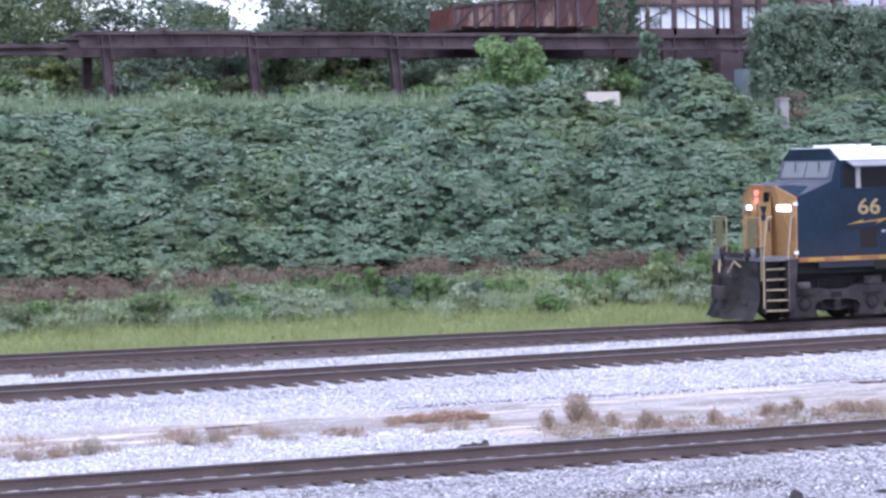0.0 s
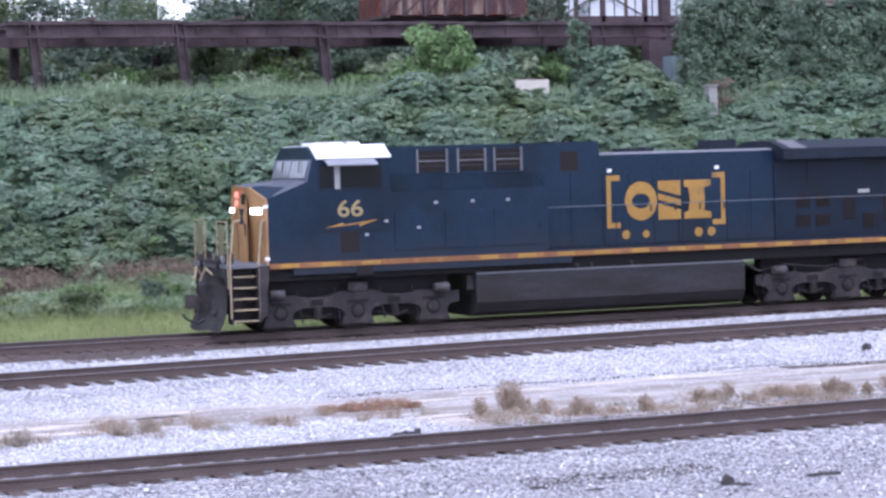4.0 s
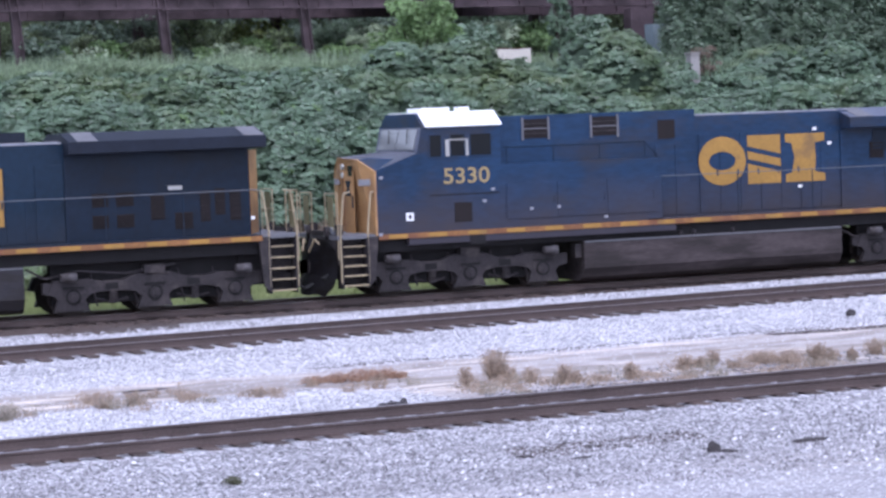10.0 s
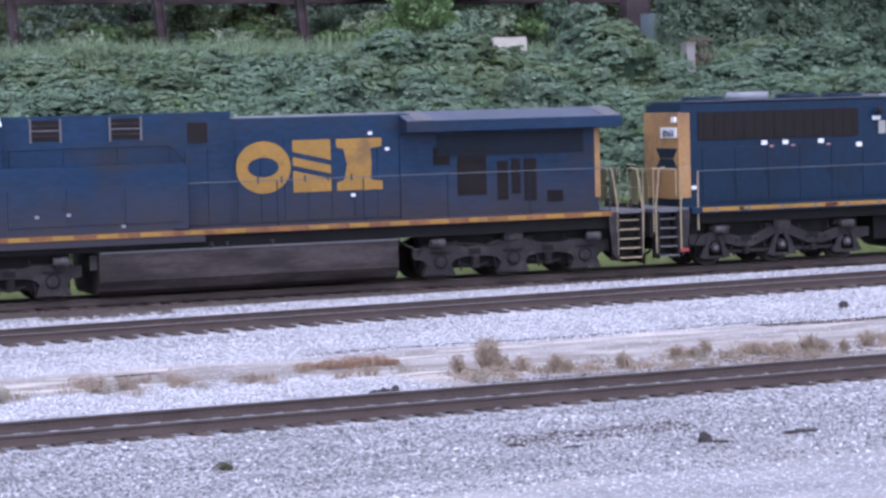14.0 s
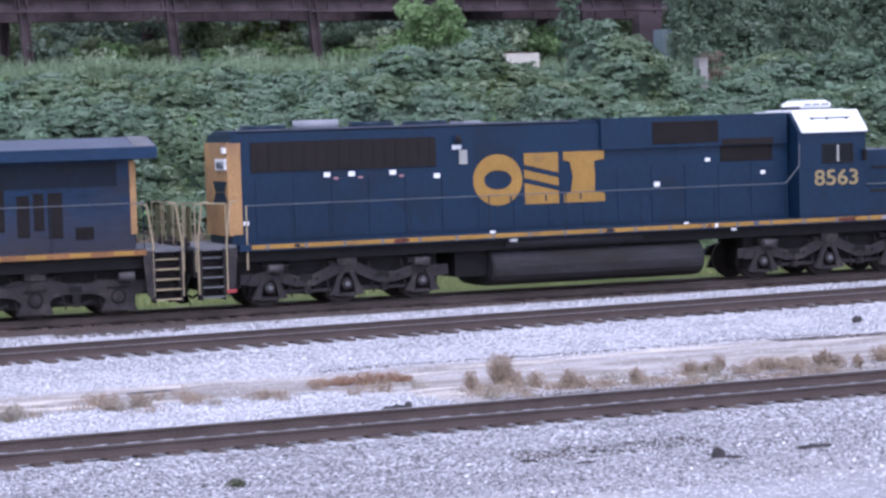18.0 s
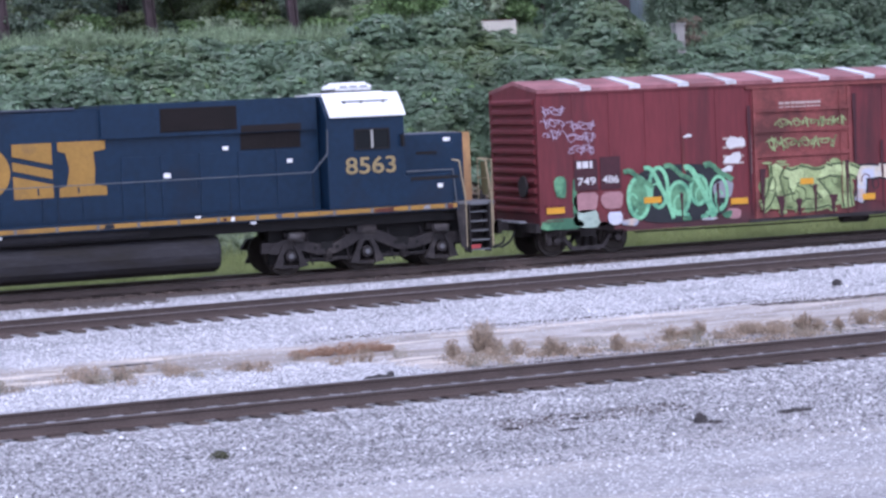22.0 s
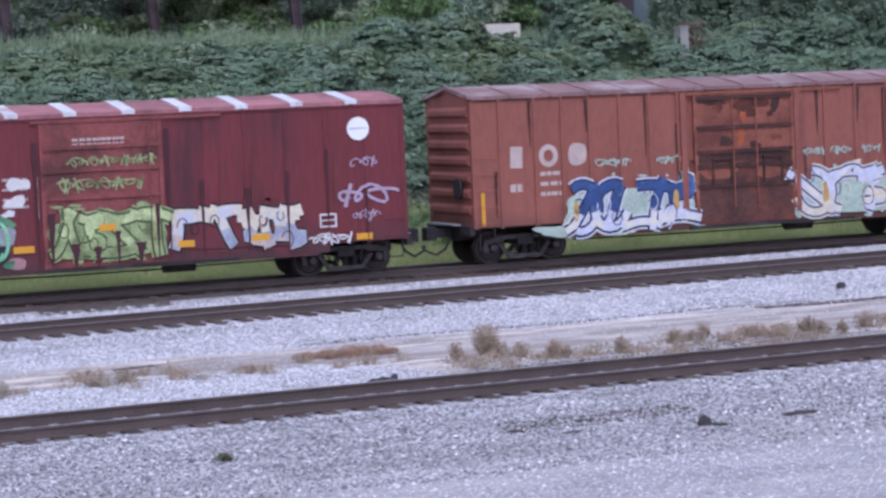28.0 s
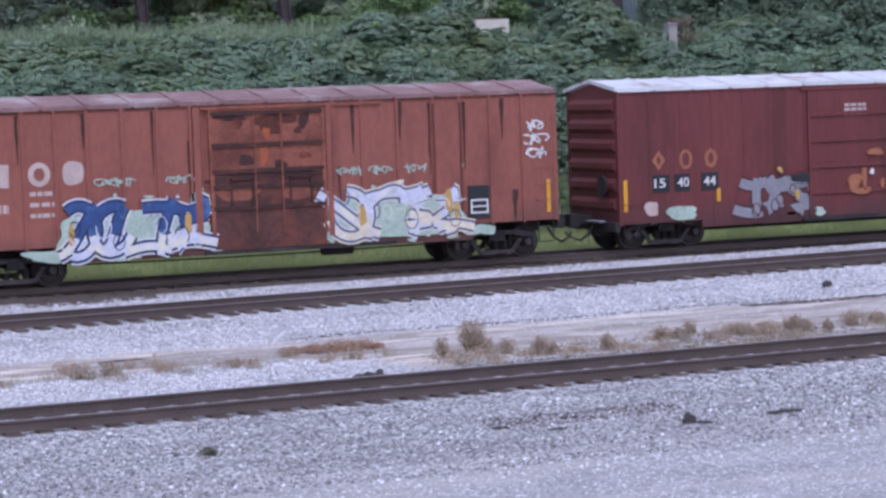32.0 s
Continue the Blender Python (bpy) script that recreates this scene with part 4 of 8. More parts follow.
    for q in ([(-0.30, zf - 0.62), (0.10, zf - 0.62), (-0.02, zf - 0.44), (-0.18, zf - 0.44)], [(-0.18, zf - 0.42), (-0.02, zf - 0.42), (0.10, zf - 0.24), (-0.30, zf - 0.24)]):
        part("emblem_patch", prism(bmesh.new(), q, nose - 0.216, nose - 0.206, axis="x"), "blue", face)
    part("door_handle", bx(nose - 0.24, nose - 0.205, -0.46, -0.42, sill + 0.7, sill + 1.0), "grime", face)
    part("hinge_strip", bx(nose - 0.215, nose - 0.20, 0.25, 0.29, sill + 0.1, zf - 0.05), "orange", face)
    bm = bmesh.new()
    for z in (zf - 0.10, zf + 0.11):
        tube(bm, (nose - 0.24, 0.30, z), (nose - 0.18, 0.30, z), 0.078, n=14)
    part("headlight", bm, "lamp_red" if P["lit"] else "cream", face, "pair of round headlights")
    # number boards let into the slanting corners
    for side in (-1, 1):
        corner = [(nose - 0.165, side * 0.84), (nose - 0.05, side * 1.36), (nose - 0.075, side * 1.37), (nose - 0.195, side * 0.84)]
        part("number_board", prism(bmesh.new(), corner, zf - 0.36, zf - 0.20, axis="z"), ("lamp_white" if P["lit"] else "grey_panel") if side < 0 else "grey_panel", face, "small number board")
    part("marker_lamp", bx(nose - 0.25, nose - 0.16, 0.70, 0.82, zf - 0.34, zf - 0.22, 0.02), "lamp_white" if P["lit"] else "grey_panel", face)
    for y in (-1.0, 1.0):
        bm = bmesh.new()
        tube(bm, (nose - 1.02, y, sill + 0.16), (nose - 0.95, y, sill + 0.18), 0.11, n=14)
        d = part("ditch_light", bm, "grey_panel", L, "round ditch light on the deck")
        part("lamp_housing", bx(nose - 0.95, nose - 0.75, y - 0.14, y + 0.14, sill + 0.02, sill + 0.31, 0.04), "grime", L)
    # cab
    bm = prism(bmesh.new(), [(cf, sill), (cf, zb), (cf + 0.14, eave), (cr, eave), (cr, sill)], SIDE, 1.55)
    part("cab", bm, body, L, "wide cab with side windows")
    # the skylight on the cab front is painted as a paler blue
    part("cab_front", prism(bmesh.new(), [(cf - 0.008, zb + 0.02), (cf + 0.130, eave - 0.02), (cf + 0.145, eave - 0.02), (cf + 0.007, zb + 0.02)], -1.52, 1.52), "lit_worn_blue", L, "cab front plate in paler blue, skylight in its colour")
    bm = prism(bmesh.new(), [(-1.55, eave), (-1.05, crown), (1.05, crown), (1.55, eave)], cf + 0.14, cr, axis="x")
    part("roof_hull", bm, body, L)
    # white roof shell
    bm = bmesh.new()
    shell = [(-1.60, eave - 0.015), (-1.60, eave + 0.02), (-1.07, crown + 0.03), (1.07, crown + 0.03), (1.60, eave + 0.02), (1.60, eave - 0.015), (1.05, crown), (-1.05, crown)]
    prism(bm, shell, cf + 0.22, cr + 0.03, axis="x")
    part("cab_roof", bm, "white", L, "white painted cab roof")
    part("roof_unit", bx(cf + 0.5, cf + 1.3, -0.55, 0.4, crown + 0.03, crown + P["unit"], 0.04), "white", L)
    part("roof_horn", bx(cr - 0.75, cr - 0.45, -0.6, -0.3, crown + 0.03, crown + P["unit"], 0.03), "white", L)
    # windscreens
    for y0, y1 in ((-1.30, -0.04), (0.04, 1.30)):
        bm = bmesh.new()
        zt = eave - 0.05
        q = [(cf + 0.0, y0, zb + 0.10), (cf + 0.0, y1, zb + 0.10), (cf + 0.13, y1, zt), (cf + 0.13, y0, zt)]
        v0 = [bm.verts.new((a - 0.02, b, c)) for a, b, c in q]
        v1 = [bm.verts.new((a + 0.03, b, c)) for a, b, c in q]
        bm.faces.new(v0)
        bm.faces.new(v1[::-1])
        for i in range(4):
            bm.faces.new((v0[i], v1[i], v1[(i + 1) % 4], v0[(i + 1) % 4]))
        bmesh.ops.recalc_face_normals(bm, faces=bm.faces)
        w = part("windscreen", bm, "pale_glass", L, "windscreen with a sky reflection in its pale tint")
        bm = bmesh.new()
        pipe(bm, [(cf + 0.08, (y0 + y1) / 2, eave - 0.05), (cf - 0.02, (y0 + y1) / 2 - 0.2, zb + 0.25)], 0.012, 4)
        part("wiper", bm, "black", w)
    # side windows
    z0, z1 = P["win_z"]
    for a, b, m in P["windows"]:
        w = part("side_window", bx(a, b, SIDE - 0.012, SIDE + 0.0, z0, z1, 0.004), "glass", L, "dark cab side window")
        fr = bmesh.new()
        for q in ((a - 0.03, a, z0 - 0.03, z1 + 0.03), (b, b + 0.03, z0 - 0.03, z1 + 0.03), (a, b, z0 - 0.03, z0), (a, b, z1, z1 + 0.03)):
            box(fr, q[0], q[1], SIDE - 0.022, SIDE, q[2], q[3])
        part("window_frame", fr, m, w)
    if P["visor"]:
        bm = prism(bmesh.new(), [(-1.56, eave - 0.02), (-1.95, eave - 0.16), (-1.94, eave - 0.19), (-1.56, eave - 0.05)], -7.85, -6.55, axis="x")
        part("sun_visor", bm, "grey_panel", L, "pale sun visor over the side window")
        part("window_post", bx(-7.58, -7.44, SIDE - 0.02, SIDE, 3.54, 4.10, 0.006), "cream", L, "pale post between the cab windows")
    else:
        part("sliding_window_frame", bx(-7.64, -7.54, SIDE - 0.03, SIDE, z0, z1 - 0.12), "cream", L)
        part("sliding_window_frame", bx(-7.09, -7.02, SIDE - 0.03, SIDE, z0, z1 - 0.12), "cream", L)
        part("sliding_window_frame", bx(-7.54, -7.09, SIDE - 0.03, SIDE, z1 - 0.14, z1 - 0.11), "cream", L)
    part("door_line", bx(-8.1, -6.2, SIDE - 0.012, SIDE, P["line_z"], P["line_z"] + 0.02), "black", L)
    part("vent_panel", bx(-7.45, -6.97, SIDE - 0.012, SIDE, sill + 0.24, sill + 0.74), "screen", L, "dark vent panel")
    # flat plate; the recess's shade is painted as black
    part("step_recess", bx(-7.05, -6.62, SIDE - 0.006, SIDE + 0.02, sill - 0.34, sill + 0.02), "black", L)
    # equipment cabinet behind the cab, upper hood
    inv = P["inv_top"]
    part("equipment_cabinet", bx(cr, P["inv_x"], SIDE, 1.55, sill, inv, 0.03), body, L, "flush equipment cabinet behind the cab")
    hood_doors(L, cr + 0.1, P["inv_x"] - 0.15, sill + 0.25, inv - 0.5, SIDE, 3, body)
    uh = part("upper_hood", bx(cr, P["upper_end"], -1.12, 1.12, sill, P["upper_top"], 0.05), body, L, "upper hood with screened openings")
    for a, b in P["openings"]:
        gz0, gz1 = P["open_z"]
        o = part("blower_opening", bx(a, b, -1.135, -1.11, gz0, gz1), "screen", L, "rust-brown screened opening")
        part("opening_jamb", bx(a - 0.05, a, -1.16, -1.12, gz0 - 0.04, gz1 + 0.04), "dull_grey", o)
        part("opening_jamb", bx(b, b + 0.05, -1.16, -1.12, gz0 - 0.04, gz1 + 0.04), "dull_grey", o)
        for k in range(3):
            z = gz0 + (gz1 - gz0) * (0.25 + 0.25 * k)
            part("slat", bx(a, b, -1.15, -1.135, z - 0.015, z + 0.015), "grime" if k != 1 else "dull_grey", o)
    part("service_hatch", bx(P["upper_end"] - 1.1, P["upper_end"] - 0.6, -1.13, -1.11, P["upper_top"] - 0.75, P["upper_top"] - 0.25), "screen", L)
    rb = bmesh.new()
    pipe(rb, [(cr + 0.1, -1.45, inv + 0.42), (P["inv_x"] - 0.4, -1.45, inv + 0.42), (P["inv_x"], -1.45, inv)], 0.016, 5)
    for i in range(4):
        x = cr + 0.2 + (P["inv_x"] - 0.6 - cr) * i / 3
        tube(rb, (x, -1.45, inv), (x, -1.45, inv + 0.42), 0.014, n=5)
    part("cabinet_railing", rb, "blue" if not P["visor"] else "blue", L)
    # engine hood, radiator cab
    e0, e1 = P["upper_end"], P["rad_x"]
    part("engine_hood", bx(e0, e1 + 0.3, HOOD, -HOOD, sill, top, 0.06), body, L, "long engine hood")
    # P["roof"] is grey: the sky's gloss on the roof, put into the colour
    part("hood_roof", bx(e0 + 0.1, e1, HOOD + 0.08, -HOOD - 0.08, top, top + 0.05, 0.03), P["roof"], L)
    hood_doors(L, e0 + 0.15, e1, sill + 0.12, top - 0.5, HOOD, 7, body)
    hood_doors(L, P["inv_x"] + 0.05, e0 - 0.05, sill + 0.12, inv + 0.3, -1.12, 2, body)
    bm = bx(3.45, 4.25, -0.35, 0.35, top + 0.04, top + 0.32, 0.08)
    if P["visor"]:
        part("chimney", bm, "dusty_black", L, "sooty exhaust stack")
    else:
        bm.free()
    part("radiator_cab", bx(e1, 9.62, -1.06, 1.06, sill, P["wing_z"] + 0.15, 0.03), P.get("rear", body), L, "radiator cab")
    w0, w1 = P["wing_z"], P["wing_top"]
    bm = prism(bmesh.new(), [(-1.10, w0), (-1.56, w0 + 0.03), (-1.56, w0 + 0.30), (-0.70, w1), (0.70, w1), (1.56, w0 + 0.30), (1.56, w0 + 0.03), (1.10, w0)], e1 + 0.02, P["wing_end"], axis="x")
    part("radiator_wing", bm, P["wing"], L, "overhanging radiator wings")
    slope = [(-1.55, w0 + 0.306), (-0.70, w1 + 0.006), (0.70, w1 + 0.006), (0.70, w1 + 0.014), (-0.70, w1 + 0.014), (-1.55, w0 + 0.314)]
    # where wing_top_mat is pale, sky sheen is part of the colour
    part("wing_roof", prism(bmesh.new(), slope, e1 + 0.04, P["wing_end"] - 0.02, axis="x"), P["wing_top_mat"], L, "sloping roof of the radiator wing")
    for xa, xb in ((P["wing_end"] - 0.55, P["wing_end"] - 0.06), (e1 + 0.25, e1 + 0.75)):
        part("wing_cap", prism(bmesh.new(), [(y_, z_ + 0.012) for y_, z_ in slope], xa, xb, axis="x"), "dull_grey", L)
    part("radiator_screen", bx(e1 + 1.0, 9.2, -1.075, -1.05, w0 - 0.62, w0 - 0.05), "blue_soot", L, "dark radiator screen")
    for a, b, c, d in P["grilles"]:
        grille(L, a, b, c, d, -1.06)
    if P["visor"]:
        part("end_panel", prism(bmesh.new(), [(9.63, -1.06), (10.15, 0.0), (9.63, 1.06)], sill + 0.06, w0 - 0.05, axis="z"), "end_yellow", L, "gold-painted angled rear end")
    else:
        part("end_panel", bx(9.52, 9.67, -1.075, 1.075, sill + 0.40, w0 - 0.02, 0.01), "end_yellow", L, "gold-painted rear end panel")
    # markings
    lettering("road_number", P["number"], P["num_h"], P["num_x"], P["num_z"], SIDE - 0.004, P["num_mat"], L, P["num_w"])
    emblem(L, *P["emblem"], HOOD - 0.024)
    # trucks, tank, ends
    loco_truck(L, -6.95, "plain")
    loco_truck(L, 7.08, "plain")
    tank = part("fuel_tank", rounded_tank(-3.82, 3.85, P["tank_z"], sill - 0.42), P["tank_mat"], L, "grimy fuel tank slung between the trucks")
    for x in (-1.0, -0.6, 0.55):
        bm = bmesh.new()
        tube(bm, (x, -1.36, sill - 0.44), (x, -1.36, sill - 0.30), 0.06, n=8)
        part("filler_cap", bm, "grime", tank)
    part("tank_shelf", bx(-3.80, 3.83, -1.44, -1.30, sill - 0.47, sill - 0.43), "dull_grey", tank)
    part("tank_end_bracket", bx(-4.02, -3.84, -1.3, -1.0, sill - 0.85, sill - 0.5, 0.02), "grime", L)
    bm = bmesh.new()
    pipe(bm, [(3.95, -1.15, sill - 0.5), (4.4, -1.2, sill - 0.75), (5.2, -1.2, sill - 0.6), (6.4, -1.2, sill - 0.72), (7.6, -1.2, sill - 0.55)], 0.025, 5)
    part("brake_pipe", bm, "grime", L)
    end_platform(L, nose + 0.02, -1, sill + 0.05, "worn_plow" if P["lit"] else "tank")
    end_platform(L, 9.68, 1, sill + 0.05, "tank" if P["rear_plow"] else "")
    side_handrail(L, P["inv_x"] + 0.02, 9.72, sill + 0.05, sill + 1.16)
    return L


A = ge_locomotive("dark blue diesel locomotive with gold nose and lit headlights", 0.1, dict(
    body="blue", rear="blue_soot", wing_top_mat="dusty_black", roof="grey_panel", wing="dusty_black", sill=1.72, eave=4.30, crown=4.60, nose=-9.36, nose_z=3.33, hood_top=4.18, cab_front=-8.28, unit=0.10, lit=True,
    strips=18, skip=(3, 4), windows=((-7.98, -7.62, "blue"), (-7.40, -6.36, "blue")), win_z=(3.56, 4.14), visor=True, line_z=2.48,
    inv_top=3.42, inv_x=-1.85, upper_end=-0.18, upper_top=4.55, openings=((-5.2, -4.45), (-4.1, -3.4), (-3.1, -2.4)), open_z=(3.90, 4.42), rad_x=5.0, wing_z=3.90, wing_top=4.42, wing_end=9.95,
    grilles=((5.65, 6.05, 2.1, 2.42), (6.25, 6.68, 2.1, 2.42), (5.65, 6.05, 2.62, 2.95), (6.25, 6.68, 2.62, 2.95), (7.1, 7.45, 2.25, 2.85), (7.7, 8.15, 2.0, 2.4), (8.35, 8.6, 2.15, 2.9), (8.72, 8.98, 2.3, 2.95), (9.1, 9.38, 2.15, 2.9)),
    number="66", num_h=0.42, num_x=-7.52, num_z=2.84, num_w=0.66, num_mat="num_paint", emblem=(0.58, 3.10, 2.44, 3.46), tank_z=0.16, tank_mat="tank", rear_plow=False))
part("lightning_mark", flat([(-7.85, 2.58), (-7.35, 2.70), (-7.40, 2.64), (-6.45, 2.76), (-6.98, 2.58), (-6.92, 2.66)], SIDE - 0.004), "yellow", A)
for xx, way in ((0.06, 1), (3.52, -1)):
    bm = bmesh.new()
    for q in ((xx, xx + way * 0.12, 2.26, 3.64), (xx + way * 0.12, xx + way * 0.38, 2.26, 2.40), (xx + way * 0.12, xx + way * 0.38, 3.50, 3.64)):
        box(bm, min(q[:2]), max(q[:2]), HOOD - 0.030, HOOD - 0.02, q[2], q[3])
    part("emblem_bracket", bm, "yellow", A)
for xx in (0.60, 1.18, 2.72, 3.10):
    part("roundel", flat(disc(xx, 2.08, 0.12 if xx != 1.18 else 0.10), HOOD - 0.022), "yellow", A)
markers(A, SIDE - 0.004, [(-9.38, 3.16), (-9.37, 1.88)], 0.12)
markers(A, SIDE - 0.004, [(-6.77, 2.38), (-6.25, 2.7), (-4.91, 3.12), (-5.39, 2.51), (-3.92, 3.13), (-2.95, 3.13)], 0.10, "grey_panel")
markers(A, HOOD - 0.022, [(0.15, 3.77), (3.29, 3.77), (5.18, 3.53), (9.26, 3.01), (9.67, 2.18), (-1.5, 3.66), (-0.95, 3.47)], 0.12)
part("builder_plate", bx(7.55, 7.90, -1.085, -1.06, 2.96, 3.06), "cream", A)
part("hood_hatch", bx(1.0, 1.7, -0.55, 0.55, 4.22, 4.34, 0.04), "dusty_black", A, "dark roof hatch")
part("roof_edge", bx(-0.1, 4.9, -0.98, -0.90, 4.185, 4.245, 0.01), "grey_panel", A, "pale grey strip along the hood roof's edge")

B = ge_locomotive("bright blue diesel locomotive with gold nose and white cab roof", 22.4, dict(
    body="blue_new", wing_top_mat="lit_worn_blue", roof="grey_panel", wing="blue_new", sill=1.58, eave=4.26, crown=4.60, nose=-9.56, nose_z=3.20, hood_top=4.28, cab_front=-8.40, unit=0.14, lit=False,
    strips=18, skip=(9,), windows=((-8.06, -7.76, "blue_new"), (-7.50, -7.12, "blue_new"), (-6.96, -6.40, "blue_new")), win_z=(3.50, 4.04), visor=False, line_z=2.52,
    inv_top=3.24, inv_x=-1.6, upper_end=-0.35, upper_top=4.46, openings=((-5.30, -4.62), (-3.36, -2.64)), open_z=(3.86, 4.36), rad_x=4.1, wing_z=3.78, wing_top=4.32, wing_end=10.1,
    grilles=((5.0, 5.45, 2.95, 3.4), (5.65, 6.45, 2.15, 3.4), (6.75, 7.05, 2.0, 3.0), (7.15, 7.4, 2.15, 3.05), (7.5, 7.85, 1.95, 3.05), (8.15, 8.6, 1.9, 2.2)),
    number="5330", num_h=0.40, num_x=-7.72, num_z=2.80, num_w=1.26, num_mat="num_paint", emblem=(-0.22, 3.62, 2.40, 3.70), tank_z=0.10, tank_mat="tank_dusty", rear_plow=True))
markers(B, SIDE - 0.004, [(-9.4, 3.03), (-9.46, 1.61), (-6.38, 2.62), (-6.62, 2.33), (-5.33, 2.07), (-4.56, 2.09), (-3.23, 1.77)], 0.10, "grey_panel")
markers(B, HOOD - 0.022, [(-1.16, 2.8), (-1.01, 3.44), (3.32, 3.82), (3.77, 3.41), (2.83, 2.28), (4.95, 2.66), (7.74, 3.07), (8.0, 2.86), (9.07, 3.01)], 0.11)
part("warning_placard", bx(-8.76, -8.56, SIDE - 0.014, SIDE, 1.92, 2.12), "white", B)
part("placard_mark", bx(-8.70, -8.62, SIDE - 0.018, SIDE - 0.012, 1.97, 2.07), "grime", B)


def emd_locomotive(label, u0):
    L = thing("locomotive", label, "locomotive", "locomotives")
    VEHICLES.append((L, u0))
    body, sill, top = "blue_deep", 1.56, 4.32
    # painted black for the shadow below the walkway
    part("underframe", bx(-9.6, 9.45, -1.3, 1.3, sill - 0.40, sill - 0.12), "black", L)
    part("walkway", bx(-9.6, 9.45, SIDE, 1.55, sill - 0.12, sill + 0.04), body, L)
    stripe(L, -9.3, 9.4, sill - 0.08, sill + 0.03, SIDE, "yellow", "yellow", 19, (4, 5, 13))
    for i in range(19):
        x = -8.9 + i * 1.0
        part("sill_bracket", bx(x - 0.035, x + 0.035, SIDE - 0.022, SIDE, sill - 0.10, sill + 0.04), "dull_grey", L)
    part("engine_hood", bx(-9.62, 5.95, HOOD, -HOOD, sill, top, 0.07), body, L, "long engine hood")
    part("hood_roof", bx(-9.55, 0.6, HOOD + 0.1, -HOOD - 0.1, top, top + 0.06, 0.03), "blue_deep", L)
    part("dynamic_brake_blister", bx(0.4, 5.9, -1.1, 1.1, 3.62, top + 0.12, 0.08), body, L)
    hood_doors(L, -9.0, 5.8, sill + 0.15, 3.15, HOOD, 15, body)
    part("hood_end", bx(-9.70, -9.60, HOOD - 0.02, -HOOD + 0.02, sill + 0.25, 4.12, 0.02), "end_yellow", L, "gold long-hood end")
    part("end_corner", bx(-9.62, -9.36, HOOD - 0.028, HOOD + 0.01, sill + 0.28, 4.10, 0.01), "end_yellow", L)
    part("number_board", bx(-9.74, -9.70, -0.95, -0.05, 3.44, 3.72, 0.02), "white", L, "white number board")
    digits = lettering("board_number", "8563", 0.17, 0.0, 3.475, 0.0, "blue", L, 0.60)
    digits.matrix_basis = pose(-9.742, -0.20, 0, 0, 0, -90)
    for q in ([(-0.95, 2.62), (0.30, 2.62), (0.05, 2.88), (-0.70, 2.88)], [(-0.70, 2.90), (0.05, 2.90), (0.30, 3.16), (-0.95, 3.16)]):
        part("emblem_patch", prism(bmesh.new(), q, -9.715, -9.69, axis="x"), "blue", L)
    part("class_lamp", bx(-9.78, -9.70, -0.95, -0.75, 3.85, 4.0, 0.02), "white", L)
    g = part("radiator_intake", bx(-9.1, -4.2, HOOD - 0.035, HOOD, 3.36, 4.10, 0.01), "screen", L, "wide dark radiator intake")
    for i in range(16):
        x = -8.95 + i * 0.305
        part("shutter", bx(x, x + 0.03, HOOD - 0.05, HOOD - 0.035, 3.40, 4.06), "screen", g)
    grille(L, 1.88, 3.82, 3.72, 4.30, -1.105, "screen", 6)
    grille(L, 3.92, 5.48, 3.2, 3.60, HOOD - 0.005, "screen", 5)
    part("intake_panel", bx(3.92, 5.48, -1.108, -1.09, 3.63, 3.80), "screen", L)
    part("roof_walk", bx(-9.45, -0.2, -0.98, 0.98, top + 0.06, top + 0.10, 0.02), "lit_worn_blue", L, "paler plate along the hood roof")
    for x0, x1, h in ((-7.6, -6.5, 0.26), (-9.0, -7.9, 0.16), (-6.1, -5.0, 0.18), (-4.6, -3.6, 0.16)):
        bm = bmesh.new()
        tube(bm, ((x0 + x1) / 2, 0, top + 0.04), ((x0 + x1) / 2, 0, top + 0.04 + h), 0.58, n=20)
        part("cooling_fan", bm, "grey_panel" if x0 == -7.6 else "blue", L, "roof cooling fan")
    part("exhaust_silencer", bx(-3.2, -2.7, -0.5, 0.5, top + 0.04, top + 0.16, 0.04), "grey_panel", L)
    bm = bmesh.new()
    tube(bm, (-3.62, HOOD - 0.16, 3.92), (-3.62, HOOD - 0.16, 4.12), 0.11, 0.05, n=10)
    part("bell", bm, "black", L)
    part("sight_glass", bx(-3.56, -3.34, HOOD - 0.03, HOOD, 3.38, 3.74, 0.02), "cream", L)
    part("sight_glass", bx(-3.74, -3.50, HOOD - 0.03, HOOD, 3.76, 3.87, 0.01), "white", L)
    # cab
    z0 = sill + 0.05
    bm = prism(bmesh.new(), [(-1.52, z0), (-1.52, 3.90), (-1.02, 4.42), (1.02, 4.42), (1.52, 3.90), (1.52, z0)], 6.0, 8.06, axis="x")
    part("cab", bm, body, L, "cab with a two-pane side window")
    bm = prism(bmesh.new(), [(-1.58, 3.88), (-1.58, 3.93), (-1.04, 4.48), (1.04, 4.48), (1.58, 3.93), (1.58, 3.88), (1.02, 4.44), (-1.02, 4.44)], 6.08, 8.10, axis="x")
    part("cab_roof", bm, "white", L, "white painted cab roof")
    part("roof_base", bx(6.35, 7.80, -0.85, 0.85, 4.44, 4.51, 0.02), "white", L)
    unit = part("roof_unit", bevelled(prism(bmesh.new(), [(6.55, 4.55), (7.66, 4.55), (7.50, 4.76), (6.72, 4.76)], -0.62, 0.55), 0.07, 4), "white", L, "low white air conditioner on the cab roof")
    for x in (6.72, 6.98, 7.26):
        part("unit_vent", bx(x, x + 0.20, -0.625, -0.60, 4.62, 4.67), "grey_panel", unit)
